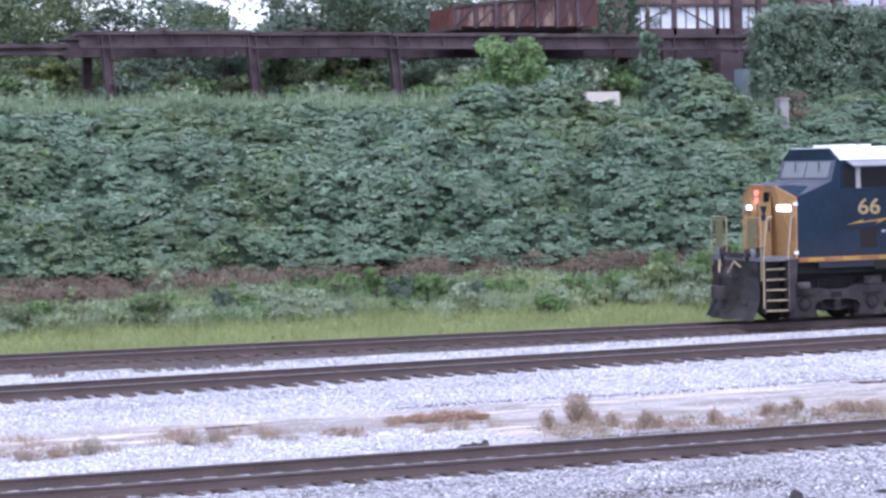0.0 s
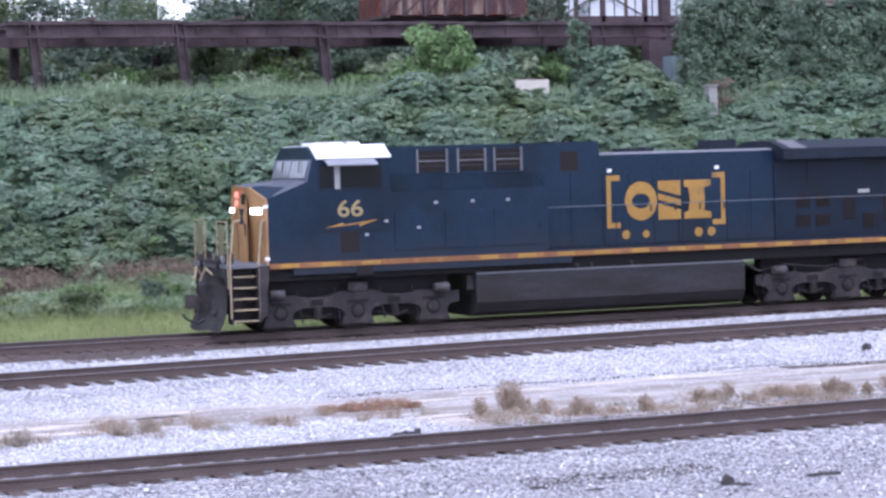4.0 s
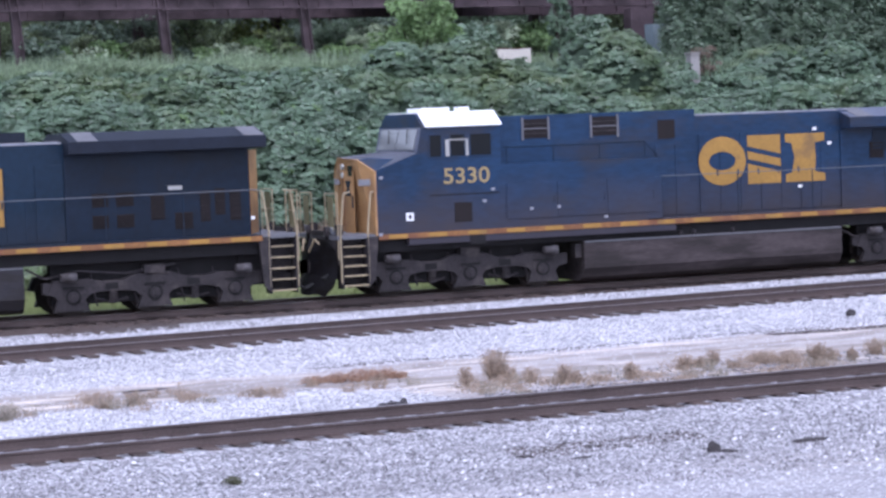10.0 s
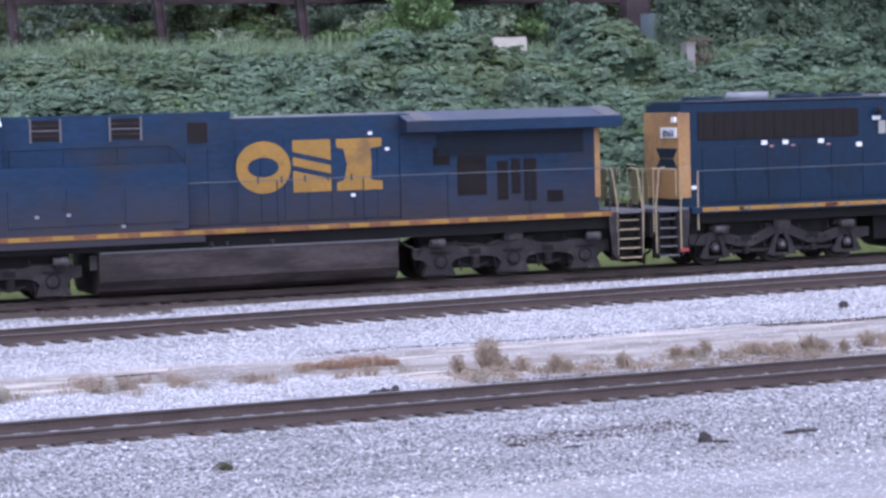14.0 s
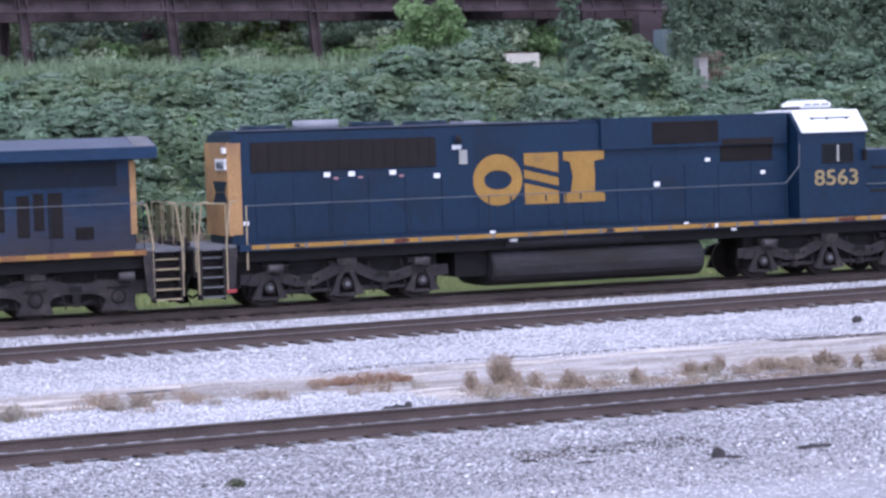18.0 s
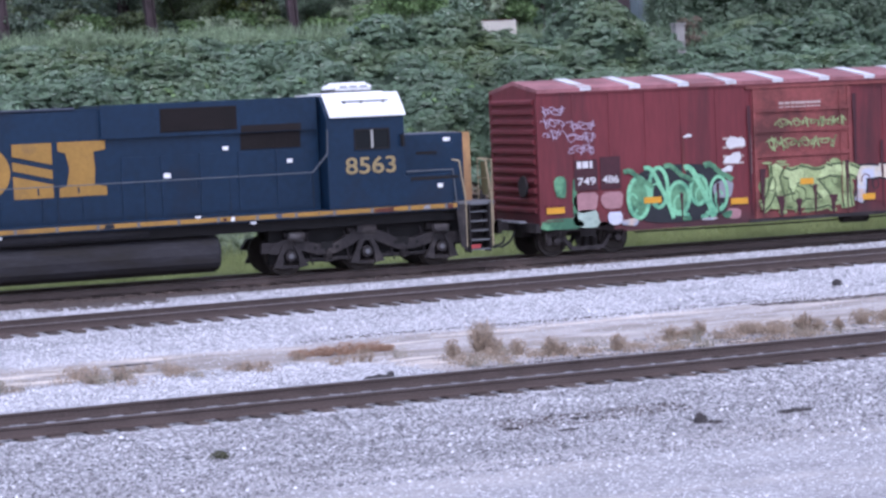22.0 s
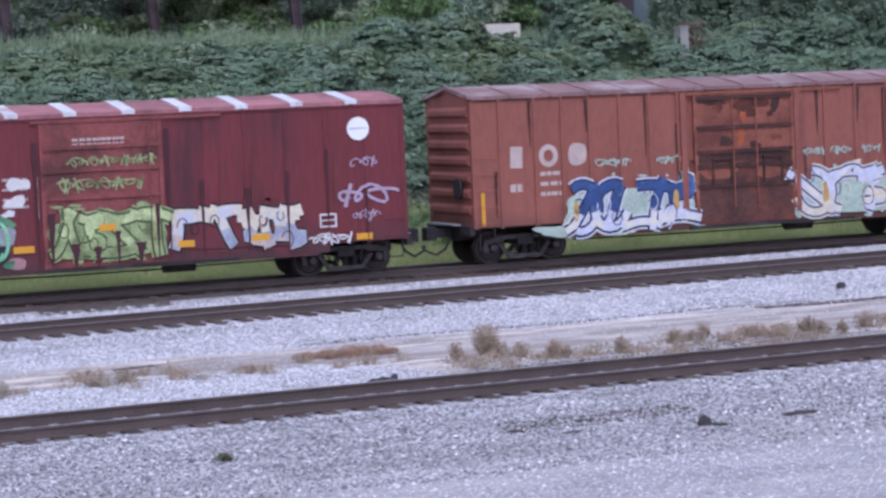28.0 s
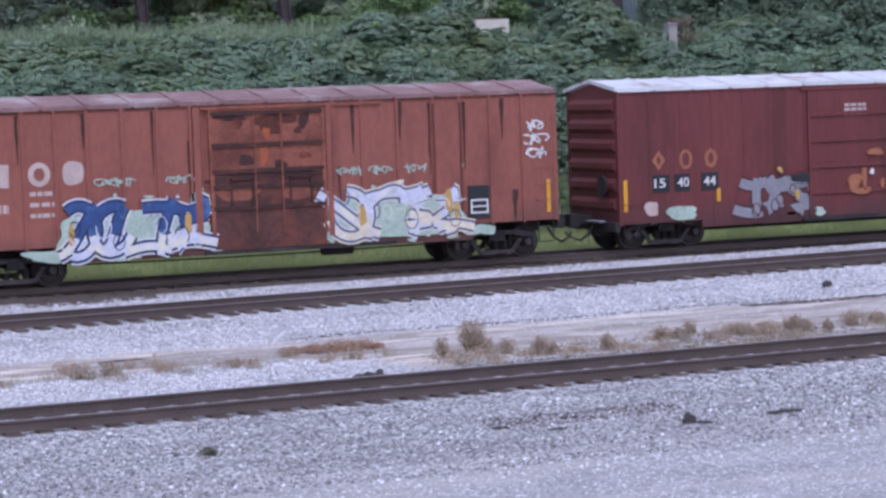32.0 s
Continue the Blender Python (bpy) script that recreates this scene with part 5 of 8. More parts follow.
    part("unit_foot", bx(6.60, 7.60, -0.54, 0.45, 4.49, 4.57), "black", unit)
    rail_ = part("grab_rail", bx(6.5, 7.75, -1.30, -1.26, 4.27, 4.30), "grey_panel", L)
    for x in (6.55, 7.0, 7.6):
        part("rail_foot", bx(x, x + 0.05, -1.30, -1.20, 4.22, 4.30), "dull_grey", rail_)
    w = part("side_window", bx(6.76, 7.62, -1.532, -1.515, 3.10, 3.54), "glass", L, "two-pane cab side window")
    part("mullion", bx(7.16, 7.22, -1.55, -1.53, 3.10, 3.54), "cream", w)
    bm = bmesh.new()
    for q in ((6.72, 6.76, 3.06, 3.58), (7.62, 7.66, 3.06, 3.58), (6.76, 7.62, 3.06, 3.10), (6.76, 7.62, 3.54, 3.58)):
        box(bm, q[0], q[1], -1.55, -1.52, q[2], q[3])
    part("window_frame", bm, "black", w)
    part("mirror", bx(7.95, 8.0, -1.70, -1.53, 3.1, 3.4), "black", L)
    for y in (-0.95, 0.95):
        part("windscreen", bx(8.05, 8.075, y - 0.4, y + 0.4, 3.42, 3.86), "glass", L)
    part("short_nose", bx(8.0, 9.86, -1.02, 1.02, sill, 3.36, 0.05), body, L, "low short nose")
    part("nose_face", bx(9.84, 10.04, -1.025, 1.025, sill + 0.04, 3.37, 0.03), "end_yellow", L, "gold nose front with worn edges")
    part("sand_filler", bx(8.55, 9.1, -1.05, -1.0, 2.86, 2.92), "black", L)
    # black bar on the surface, coloured as the slot's shade
    part("nose_slot", bx(8.20, 9.50, SIDE + 0.035, SIDE + 0.06, 2.22, 2.30), "black", L)
    part("nose_lamp", bx(9.30, 9.48, -1.04, -1.0, 3.16, 3.26, 0.01), "white", L)
    part("nose_rim", bx(8.05, 9.82, -1.0, 1.0, 3.355, 3.375), "lit_worn_blue", L, "paler plate on the nose top")
    part("nose_box", bx(8.06, 9.3, SIDE + 0.05, HOOD, sill, 2.35, 0.03), body, L)
    lettering("road_number", "8563", 0.42, 6.46, 2.46, -1.53, "num_paint", L, 1.34)
    emblem(L, -3.2, 0.50, 2.28, 3.60, HOOD - 0.024)
    loco_truck(L, -6.76, "winged")
    loco_truck(L, 7.04, "winged")
    tank = part("fuel_tank", bevelled(prism(bmesh.new(), [(1.40 * math.copysign(abs(math.cos(radians(a))) ** 0.42, math.cos(radians(a))), 0.70 + 0.50 * math.copysign(abs(math.sin(radians(a))) ** 0.7, math.sin(radians(a)))) for a in range(0, 360, 18)], -2.85, 3.2, axis="x"), 0.06), "tank", L, "rounded dark fuel tank slung between the trucks")
    bm = bmesh.new()
    tube(bm, (-2.5, -1.25, 1.33), (1.4, -1.25, 1.33), 0.15, n=12)
    part("air_reservoir", bm, "tank", L)
    # added box: the shade between truck and tank is its black
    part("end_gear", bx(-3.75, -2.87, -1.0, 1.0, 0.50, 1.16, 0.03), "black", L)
    part("fuel_gauge", bx(-2.4, -2.2, -1.46, -1.38, 1.36, 1.46), "white", L)
    end_platform(L, -9.68, -1, sill + 0.05, "", edge="dull_grey", narrow=0.06)
    end_platform(L, 9.40, 1, sill + 0.05, "", edge="dull_grey", narrow=0.08)
    part("red_marker", bx(-9.97, -9.72, SIDE - 0.01, SIDE + 0.02, 0.46, 0.54), "red_lamp", L)
    for x0, x1, m in ((-8.2, -7.9, "blue"), (-5.6, -5.2, "rust"), (-3.1, -2.95, "grey_panel"), (0.2, 0.5, "blue"), (2.9, 3.3, "rust"), (3.42, 3.52, "white"), (4.55, 4.95, "lit_worn_blue"), (5.7, 6.05, "lit_worn_blue"), (7.1, 7.9, "rust"), (8.5, 8.72, "grey_panel"), (9.05, 9.3, "rust")):
        part("stripe_wear", prism(bmesh.new(), wobbly(np.random.default_rng(int(100 + 10 * x0)), (x0 + x1) / 2, sill - 0.03, x1 - x0, 0.11, 12, 0.2, 0.8), SIDE - 0.013, SIDE - 0.002), m, L)
    part("red_marker", bx(9.75, 10.0, SIDE - 0.01, SIDE + 0.02, 0.40, 0.50), "red_lamp", L)
    side_handrail(L, -9.4, 5.6, sill + 0.04, 2.56)
    for x, z in ((-6.95, 3.14), (-6.30, 3.14), (-5.20, 3.14)):
        part("red_tag", bx(x, x + 0.12, HOOD - 0.026, HOOD, z - 0.02, z + 0.03), "paint_pink", L)
    bm = bmesh.new()
    pipe(bm, [(-9.4, SIDE + 0.05, 2.56), (-9.4, SIDE + 0.05, 1.0)], 0.022, 5)
    part("corner_handrail", bm, "rail_paint", L)
    bm = bmesh.new()
    pipe(bm, [(-9.78, -0.98, 1.9), (-9.78, -0.98, 2.62), (-10.62, -1.2, 2.66)], 0.022, 5)
    part("platform_rail", bm, "rail_paint", L)
    bm = bmesh.new()
    pipe(bm, [(5.6, SIDE + 0.05, 2.56), (6.0, SIDE + 0.02, 3.0), (6.02, SIDE + 0.02, 3.6)], 0.018, 5)
    part("side_handrail", bm, "grey_rail", L)
    bm = bmesh.new()
    pipe(bm, [(8.1, SIDE + 0.05, 2.45), (9.35, SIDE + 0.05, 2.45), (9.42, SIDE + 0.05, 1.6)], 0.018, 5)
    part("side_handrail", bm, "grey_rail", L)
    markers(L, HOOD - 0.024, [(-7.13, 3.24), (-6.48, 3.24), (-5.38, 3.24), (-4.19, 3.11), (0.81, 3.75), (2.01, 2.66)], 0.17)
    markers(L, HOOD - 0.024, [(-9.27, 2.11), (3.52, 3.26), (5.17, 2.87), (4.16, 4.15), (4.89, 4.16), (5.53, 4.15)], 0.14)
    markers(L, SIDE + 0.04, [(8.98, 2.06), (-2.9, 1.62), (2.6, 1.6), (4.0, 1.42)], 0.14)
    return L


emd_locomotive("navy blue diesel locomotive with gold ends running long hood first", 44.1)


# ---- box cars ----
M["paint_white"] = material("white_lettering", (0.62, 0.60, 0.60), 0.7, spread=0.15, scale=3, fine=20)
M["paint_pale"] = material("faded_white_lettering", (0.46, 0.36, 0.33), 0.75, spread=0.2, scale=3, fine=20)
M["paint_rust"] = material("faded_orange_lettering", (0.30, 0.115, 0.06), 0.75, spread=0.2, scale=3, fine=20)
M["paint_green"] = material("pale_green_spray", (0.13, 0.30, 0.16), 0.7, spread=0.3, scale=2.5, fine=12, other=(0.05, 0.14, 0.08), blotch=0.5)
M["paint_olive"] = material("yellow_green_spray", (0.27, 0.34, 0.15), 0.7, spread=0.35, scale=2.5, fine=12, other=(0.12, 0.15, 0.06), blotch=0.4)
M["paint_moss"] = material("moss_green_spray", (0.06, 0.085, 0.035), 0.7, spread=0.3)
M["paint_slate"] = material("slate_blue_spray", (0.085, 0.10, 0.17), 0.7, spread=0.25)
M["paint_dark"] = material("black_spray", (0.018, 0.020, 0.024), 0.7, spread=0.3)
M["paint_blue"] = material("blue_spray", (0.030, 0.065, 0.19), 0.6, spread=0.35, scale=2.5, fine=12, other=(0.07, 0.13, 0.30), blotch=0.35)
M["paint_lilac"] = material("pale_lilac_spray", (0.52, 0.53, 0.64), 0.7, spread=0.2, scale=2.5, fine=12, other=(0.66, 0.62, 0.52), blotch=0.35)
M["paint_cream"] = material("cream_spray", (0.62, 0.55, 0.44), 0.7, spread=0.2, scale=2.5, fine=12, other=(0.50, 0.52, 0.62), blotch=0.35)
M["paint_silver"] = material("silver_spray", (0.24, 0.235, 0.265), 0.55, 0.2, spread=0.2, scale=2.5, fine=12)
M["paint_mauve"] = material("mauve_spray", (0.40, 0.31, 0.40), 0.7, spread=0.2, scale=2.5, fine=12)
M["paint_mint"] = material("mint_haze_spray", (0.36, 0.45, 0.38), 0.75, spread=0.25, scale=2.5, fine=12)
M["paint_navy"] = material("navy_spray", (0.020, 0.032, 0.085), 0.65, spread=0.3, scale=2.5, fine=12)
M["paint_mint_bright"] = material("bright_mint_spray", (0.22, 0.52, 0.30), 0.7, spread=0.3, scale=2.5, fine=12, other=(0.10, 0.30, 0.18), blotch=0.35)
M["paint_pear"] = material("pale_pear_green_spray", (0.42, 0.50, 0.24), 0.7, spread=0.35, scale=2.5, fine=12, other=(0.22, 0.28, 0.11), blotch=0.4)
M["paint_haze"] = material("blue_grey_haze_spray", (0.30, 0.33, 0.42), 0.7, spread=0.3, scale=2.5, fine=12, other=(0.55, 0.42, 0.34), blotch=0.35)
M["paint_gold"] = material("ochre_spray", (0.46, 0.29, 0.09), 0.7, spread=0.2, scale=3, fine=14)
M["roof_brown"] = material("weathered_roof", (0.20, 0.115, 0.112), 0.7, spread=0.3, scale=0.8, fine=10, other=(0.34, 0.27, 0.27), blotch=0.3)
M["roof_red"] = material("red_roof_panel", (0.31, 0.125, 0.135), 0.7, spread=0.3, scale=0.8, fine=8, other=(0.20, 0.075, 0.08), blotch=0.4)
M["rust_bright"] = material("bright_orange_rust", (0.33, 0.085, 0.035), 0.85, spread=0.3, scale=3, fine=14)
M["door_grime"] = material("dark_rust_sheet", (0.078, 0.032, 0.027), 0.85, spread=0.4, scale=1.2, fine=9, other=(0.15, 0.048, 0.032), blotch=0.30)
M["door_red"] = material("weathered_red_door", (0.215, 0.058, 0.054), 0.75, spread=0.25, scale=0.9, fine=9, other=(0.10, 0.032, 0.030), blotch=0.4)
M["door_tan"] = material("faded_orange_brown_door", (0.235, 0.080, 0.052), 0.85, spread=0.3, scale=0.9, fine=9, other=(0.12, 0.038, 0.028), blotch=0.35)
CAR_SIDE = -1.55


def car_truck(parent, x):
    """A two-axle truck: cast side frames with open windows, springs in a basket, caps on the axle ends."""
    t = part("truck", bx(-0.22, 0.22, -1.12, 1.12, 0.48, 0.68, 0.03), "grime", parent, "grimy two-axle freight truck", at=pose(x, 0, 0))
    for s in (-1, 1):
        bm = bmesh.new()
        slab(bm, [(-1.16, 0.52), (-1.10, 0.64), (-0.62, 0.74), (0.62, 0.74), (1.10, 0.64), (1.16, 0.52), (0.70, 0.57), (0.50, 0.63), (-0.50, 0.63), (-0.70, 0.57)], s, 0.96, 1.07)
        for q in (-1, 1):
            slab(bm, [(q * 0.64, 0.52), (q * 0.74, 0.50), (q * 0.48, 0.16), (q * 0.34, 0.16)][::q], s, 0.97, 1.06)
            slab(bm, [(q * 1.16, 0.52), (q * 1.14, 0.30), (q * 1.02, 0.30), (q * 1.02, 0.52)][::-q], s, 0.97, 1.06)
        slab(bm, [(-0.48, 0.14), (-0.46, 0.24), (0.46, 0.24), (0.48, 0.14)], s, 0.94, 1.10)
        part("side_frame", bm, "truck_iron", t)
        for dx in (-0.24, 0.0, 0.24):
            bm = bmesh.new()
            for k in range(4):
                tube(bm, (dx, s * 1.0, 0.25 + 0.065 * k), (dx, s * 1.0, 0.285 + 0.065 * k), 0.085, n=8)
            part("coil_spring", bm, "grime", t)
    for a in (-0.88, 0.88):
        ws = part("wheelset", CAR_WHEEL, "", t, at=pose(a, 0, 0.42))
        WHEELSETS.append((ws, 0.42, 1))
        for s in (-1, 1):
            bm = bmesh.new()
            tube(bm, (a, s * 1.02, 0.42), (a, s * 1.14, 0.42), 0.115, 0.09, n=12)
            part("bearing_cap", bm, "truck_iron", t)
    return t


def stroke(bm, pts, width, y, thick=0.003, climb=0.0001):
    """A sprayed line of even width along the points."""
    P = [Vector((a, b)) for a, b in pts]
    L, R = [], []
    for i, p in enumerate(P):
        d = (P[min(i + 1, len(P) - 1)] - P[max(i - 1, 0)])
        d = Vector((-d.y, d.x)).normalized() * width / 2
        L.append(bm.verts.new((p.x + d.x, y - thick - climb * len(L), p.y + d.y)))
        R.append(bm.verts.new((p.x - d.x, y - thick - climb * len(R), p.y - d.y)))
    for i in range(len(P) - 1):
        bm.faces.new((R[i], R[i + 1], L[i + 1], L[i]))


def hooked(rng, cx, cz, w, h):
    """The sweeps of one sprayed form: bars, hooks and bows in a box, from no alphabet."""
    def place(pts):
        lean, turn = rng.normal(0, 0.25), rng.choice([-1, 1], 2)
        return [(cx + (turn[0] * (u - 0.5) + lean * (v - 0.5)) * w, cz + turn[1] * (v - 0.5) * h) for u, v in pts]
    bow = [(0.5 + 0.46 * math.cos(a), 0.5 + 0.48 * math.sin(a)) for a in np.linspace(rng.uniform(0.2, 1.2), rng.uniform(4.4, 5.8), 16)]
    wave = [(0.5 + rng.choice([-1, 1]) * 0.40 * math.sin(v * 6.28) * (1 - 0.3 * v), v) for v in np.linspace(0.02, 0.98, 16)]
    bar = [(0.2 + 0.08 * math.sin(3 * v), v) for v in np.linspace(0.0, 1.02, 9)]
    roof = [(u, 0.92 - 0.10 * math.sin(u * 3.14)) for u in np.linspace(0.0, 1.0, 9)]
    foot = [(u, 0.10 + 0.22 * (u - 0.3) ** 2) for u in np.linspace(0.05, 1.08, 9)]
    slash = [(0.15 + 0.7 * v, 0.95 - 0.8 * v + 0.12 * math.sin(v * 5)) for v in np.linspace(0, 1, 9)]
    kinds = ((bow, slash), (wave, roof), (bar, roof, foot), (bow, foot), (bar, slash), (wave, bar), (roof, slash, foot))
    return [place(k) for k in kinds[int(rng.integers(0, len(kinds)))]]


def scribble(parent, x0, x1, z0, z1, mat, seed, rows=1, width=0.035, y=CAR_SIDE - 0.044):
    """A hasty running line of loops and hooks in rows; nothing in it can be read."""
    rng = np.random.default_rng(seed)
    h = (z1 - z0) / rows
    for q in range(rows):
        n = max(3, int((x1 - x0) / (0.50 * h)))
        t = np.linspace(0, 2 * math.pi * n, 11 * n)
        p, a = rng.uniform(0, 6.28, 3), rng.uniform(0.22, 0.40)
        run = x0 + (x1 - x0) * t / t[-1] + a * h * np.sin(t + p[0]) * (1 + 0.5 * np.sin(t * 0.37 + p[1]))
        rise = z0 + h * (q + 0.5) + 0.36 * h * np.cos(t + p[0] + 0.6 * np.sin(t * 0.61 + p[2])) * (0.65 + 0.35 * np.sin(t * 0.43 + p[1]))
        bm = bmesh.new()
        stroke(bm, list(zip(run, rise)), width * 0.75, y, 0.003, 0.00004)
        part("sprayed_scrawl", bm, mat, parent, "unreadable sprayed scrawl")
        for k in range(max(1, n // 2)):
            cx, cz, bm = rng.uniform(x0, x1), z0 + h * (q + 0.5), bmesh.new()
            stroke(bm, [(cx + u * 0.25 * h, cz + (u - 0.5) * 0.9 * h * (-1) ** k + 0.05 * h * math.sin(5 * u)) for u in np.linspace(0, 1, 7)], width, y, 0.008)
            part("sprayed_slash", bm, mat, parent)


def mural(parent, x0, x1, z0, z1, n, halo, edge, dark, fill, fade, seed, y=CAR_SIDE - 0.040, fat=0.25):
    """A sprayed piece: a hazy ground, then fat interlocking sweeps, each rimmed twice and fading to a second colour at its foot."""
    rng = np.random.default_rng(seed)
    base = bmesh.new()
    prism(base, wobbly(rng, (x0 + x1) / 2, (z0 + z1) / 2 - 0.10, (x1 - x0) * 1.0, (z1 - z0) * 0.70, 60, 0.06, 0.95), y - 0.001, y + 0.004)
    piece = part("sprayed_piece", base, halo, parent, "sprayed graffiti of fat interlocking sweeps")
    w, h = (x1 - x0) / n, z1 - z0
    for i in range(n):
        cx, cz = x0 + (i + 0.5) * w + rng.normal(0, 0.04 * w), z0 + h * (0.5 + rng.normal(0, 0.03))
        up = 0.0004 * (i % 3)
        lines = hooked(rng, cx, cz, w * rng.uniform(1.05, 1.35), h * rng.uniform(0.76, 0.90))
        girth = fat * min(w, h) * rng.uniform(0.9, 1.15)
        for name, mat, grow, lift in (("shape_rim", edge, 0.20, 0.003), ("shape_outline", dark, 0.11, 0.006), ("shape_fill", fill, 0.0, 0.009)):
            bm = bmesh.new()
            for k, line in enumerate(lines):
                stroke(bm, line, girth + grow, y, lift + up + 0.0003 * k)
            part(name, bm, mat, piece)
        bm = bmesh.new()
        for k, line in enumerate(lines):
            low = [p for p in line if p[1] < cz - 0.02 * h + 0.05 * math.sin(9 * p[0])]
            if len(low) > 2:
                stroke(bm, low, girth * 0.92, y, 0.012 + up + 0.0003 * k)
        part("shape_fade", bm, fade, piece)
        for k in range(2):
            bm = bmesh.new()
            ax, az, q = cx + rng.uniform(-0.3, 0.3) * w, cz + rng.uniform(-0.3, 0.3) * h, rng.uniform(0.07, 0.13) * h
            stroke(bm, arc(ax, az, q, q * 1.4, rng.uniform(0, 360), rng.uniform(380, 560), 14), rng.uniform(0.020, 0.035), y, 0.015 + up)
            part("fold_line", bm, dark if k else edge, piece)
    for k in range(int(2.4 * n)):
        cx, top = rng.uniform(x0 + 0.1, x1 - 0.1), rng.uniform(0.96, 1.06)
        part("spray_fleck", prism(bmesh.new(), wobbly(rng, cx, z0 + h * (top if k % 2 else rng.uniform(0.0, 0.1)), rng.uniform(0.08, 0.34), rng.uniform(0.05, 0.14), 9, 0.3, 0.4), y - 0.001, y + 0.003), halo if k % 3 else edge, piece)
    return piece


def looping(parent, x0, x1, z0, z1, n, ground, line, fill, seed, y):
    """A sprayed piece on a dark ground: round loops in a bright line, some filled, with bows thrown over them."""
    rng = np.random.default_rng(seed)
    w, h = (x1 - x0) / n, z1 - z0
    piece = part("sprayed_piece", prism(bmesh.new(), wobbly(rng, (x0 + x1) / 2, (z0 + z1) / 2, x1 - x0, h * 0.96, 60, 0.05, 0.75), y - 0.001, y + 0.004), ground, parent, "sprayed graffiti of bright looping lines on a dark ground")
    for i in range(n):
        cx, cz = x0 + (i + 0.5) * w, z0 + h * (0.42 + 0.14 * (i % 2) + rng.normal(0, 0.03))
        a, b = w * rng.uniform(0.42, 0.56), h * rng.uniform(0.22, 0.34)
        if i % 3 != 1:
            part("shape_fill", prism(bmesh.new(), wobbly(rng, cx, cz, 1.7 * a, 1.8 * b, 26, 0.05, 0.2), y - 0.003, y + 0.003), fill, piece)
        bm = bmesh.new()
        stroke(bm, arc(cx, cz, a, b, rng.uniform(0, 200), rng.uniform(480, 540), 30), rng.uniform(0.08, 0.12), y, 0.006)
        stroke(bm, arc(cx + rng.normal(0, 0.1), cz - 0.1 * h, a * 0.45, b * 0.5, 30, 330, 18), rng.uniform(0.05, 0.08), y, 0.010)
        part("loop_line", bm, line, piece)
        bm = bmesh.new()
        top = z1 - h * rng.uniform(0.02, 0.10)
        stroke(bm, [(cx - 0.7 * w + 1.4 * w * u, top - 0.9 * h * u * u * (1 if i % 2 else 0.35) + 0.05 * math.sin(8 * u)) for u in np.linspace(0, 1, 16)], rng.uniform(0.09, 0.15), y, 0.012 + 0.0004 * i)
        part("bow_line", bm, line if i % 2 else fill, piece)
    for k in range(7):
        part("spray_fleck", prism(bmesh.new(), wobbly(rng, rng.uniform(x0, x1), z0 + h * rng.uniform(0.02, 0.2), rng.uniform(0.2, 0.5), rng.uniform(0.08, 0.2), 12, 0.25, 0.4), y - 0.014, y + 0.002), (line, fill, "paint_haze")[k % 3], piece)
    return piece


def bars(parent, x0, x1, z0, z1, n, mat, seed, y=CAR_SIDE - 0.040):
    """Small lettering that cannot be read, or must not be: plain bars."""
    rng = np.random.default_rng(seed)
    bm = bmesh.new()
    x = x0
    while x < x1:
        w = min(rng.uniform(0.6, 1.4) * (x1 - x0) / n, x1 - x)
        box(bm, x, x + w * 0.8, y - 0.004, y + 0.004, z0, z1)
        x += w
    part("lettering_line", bm, mat, parent)


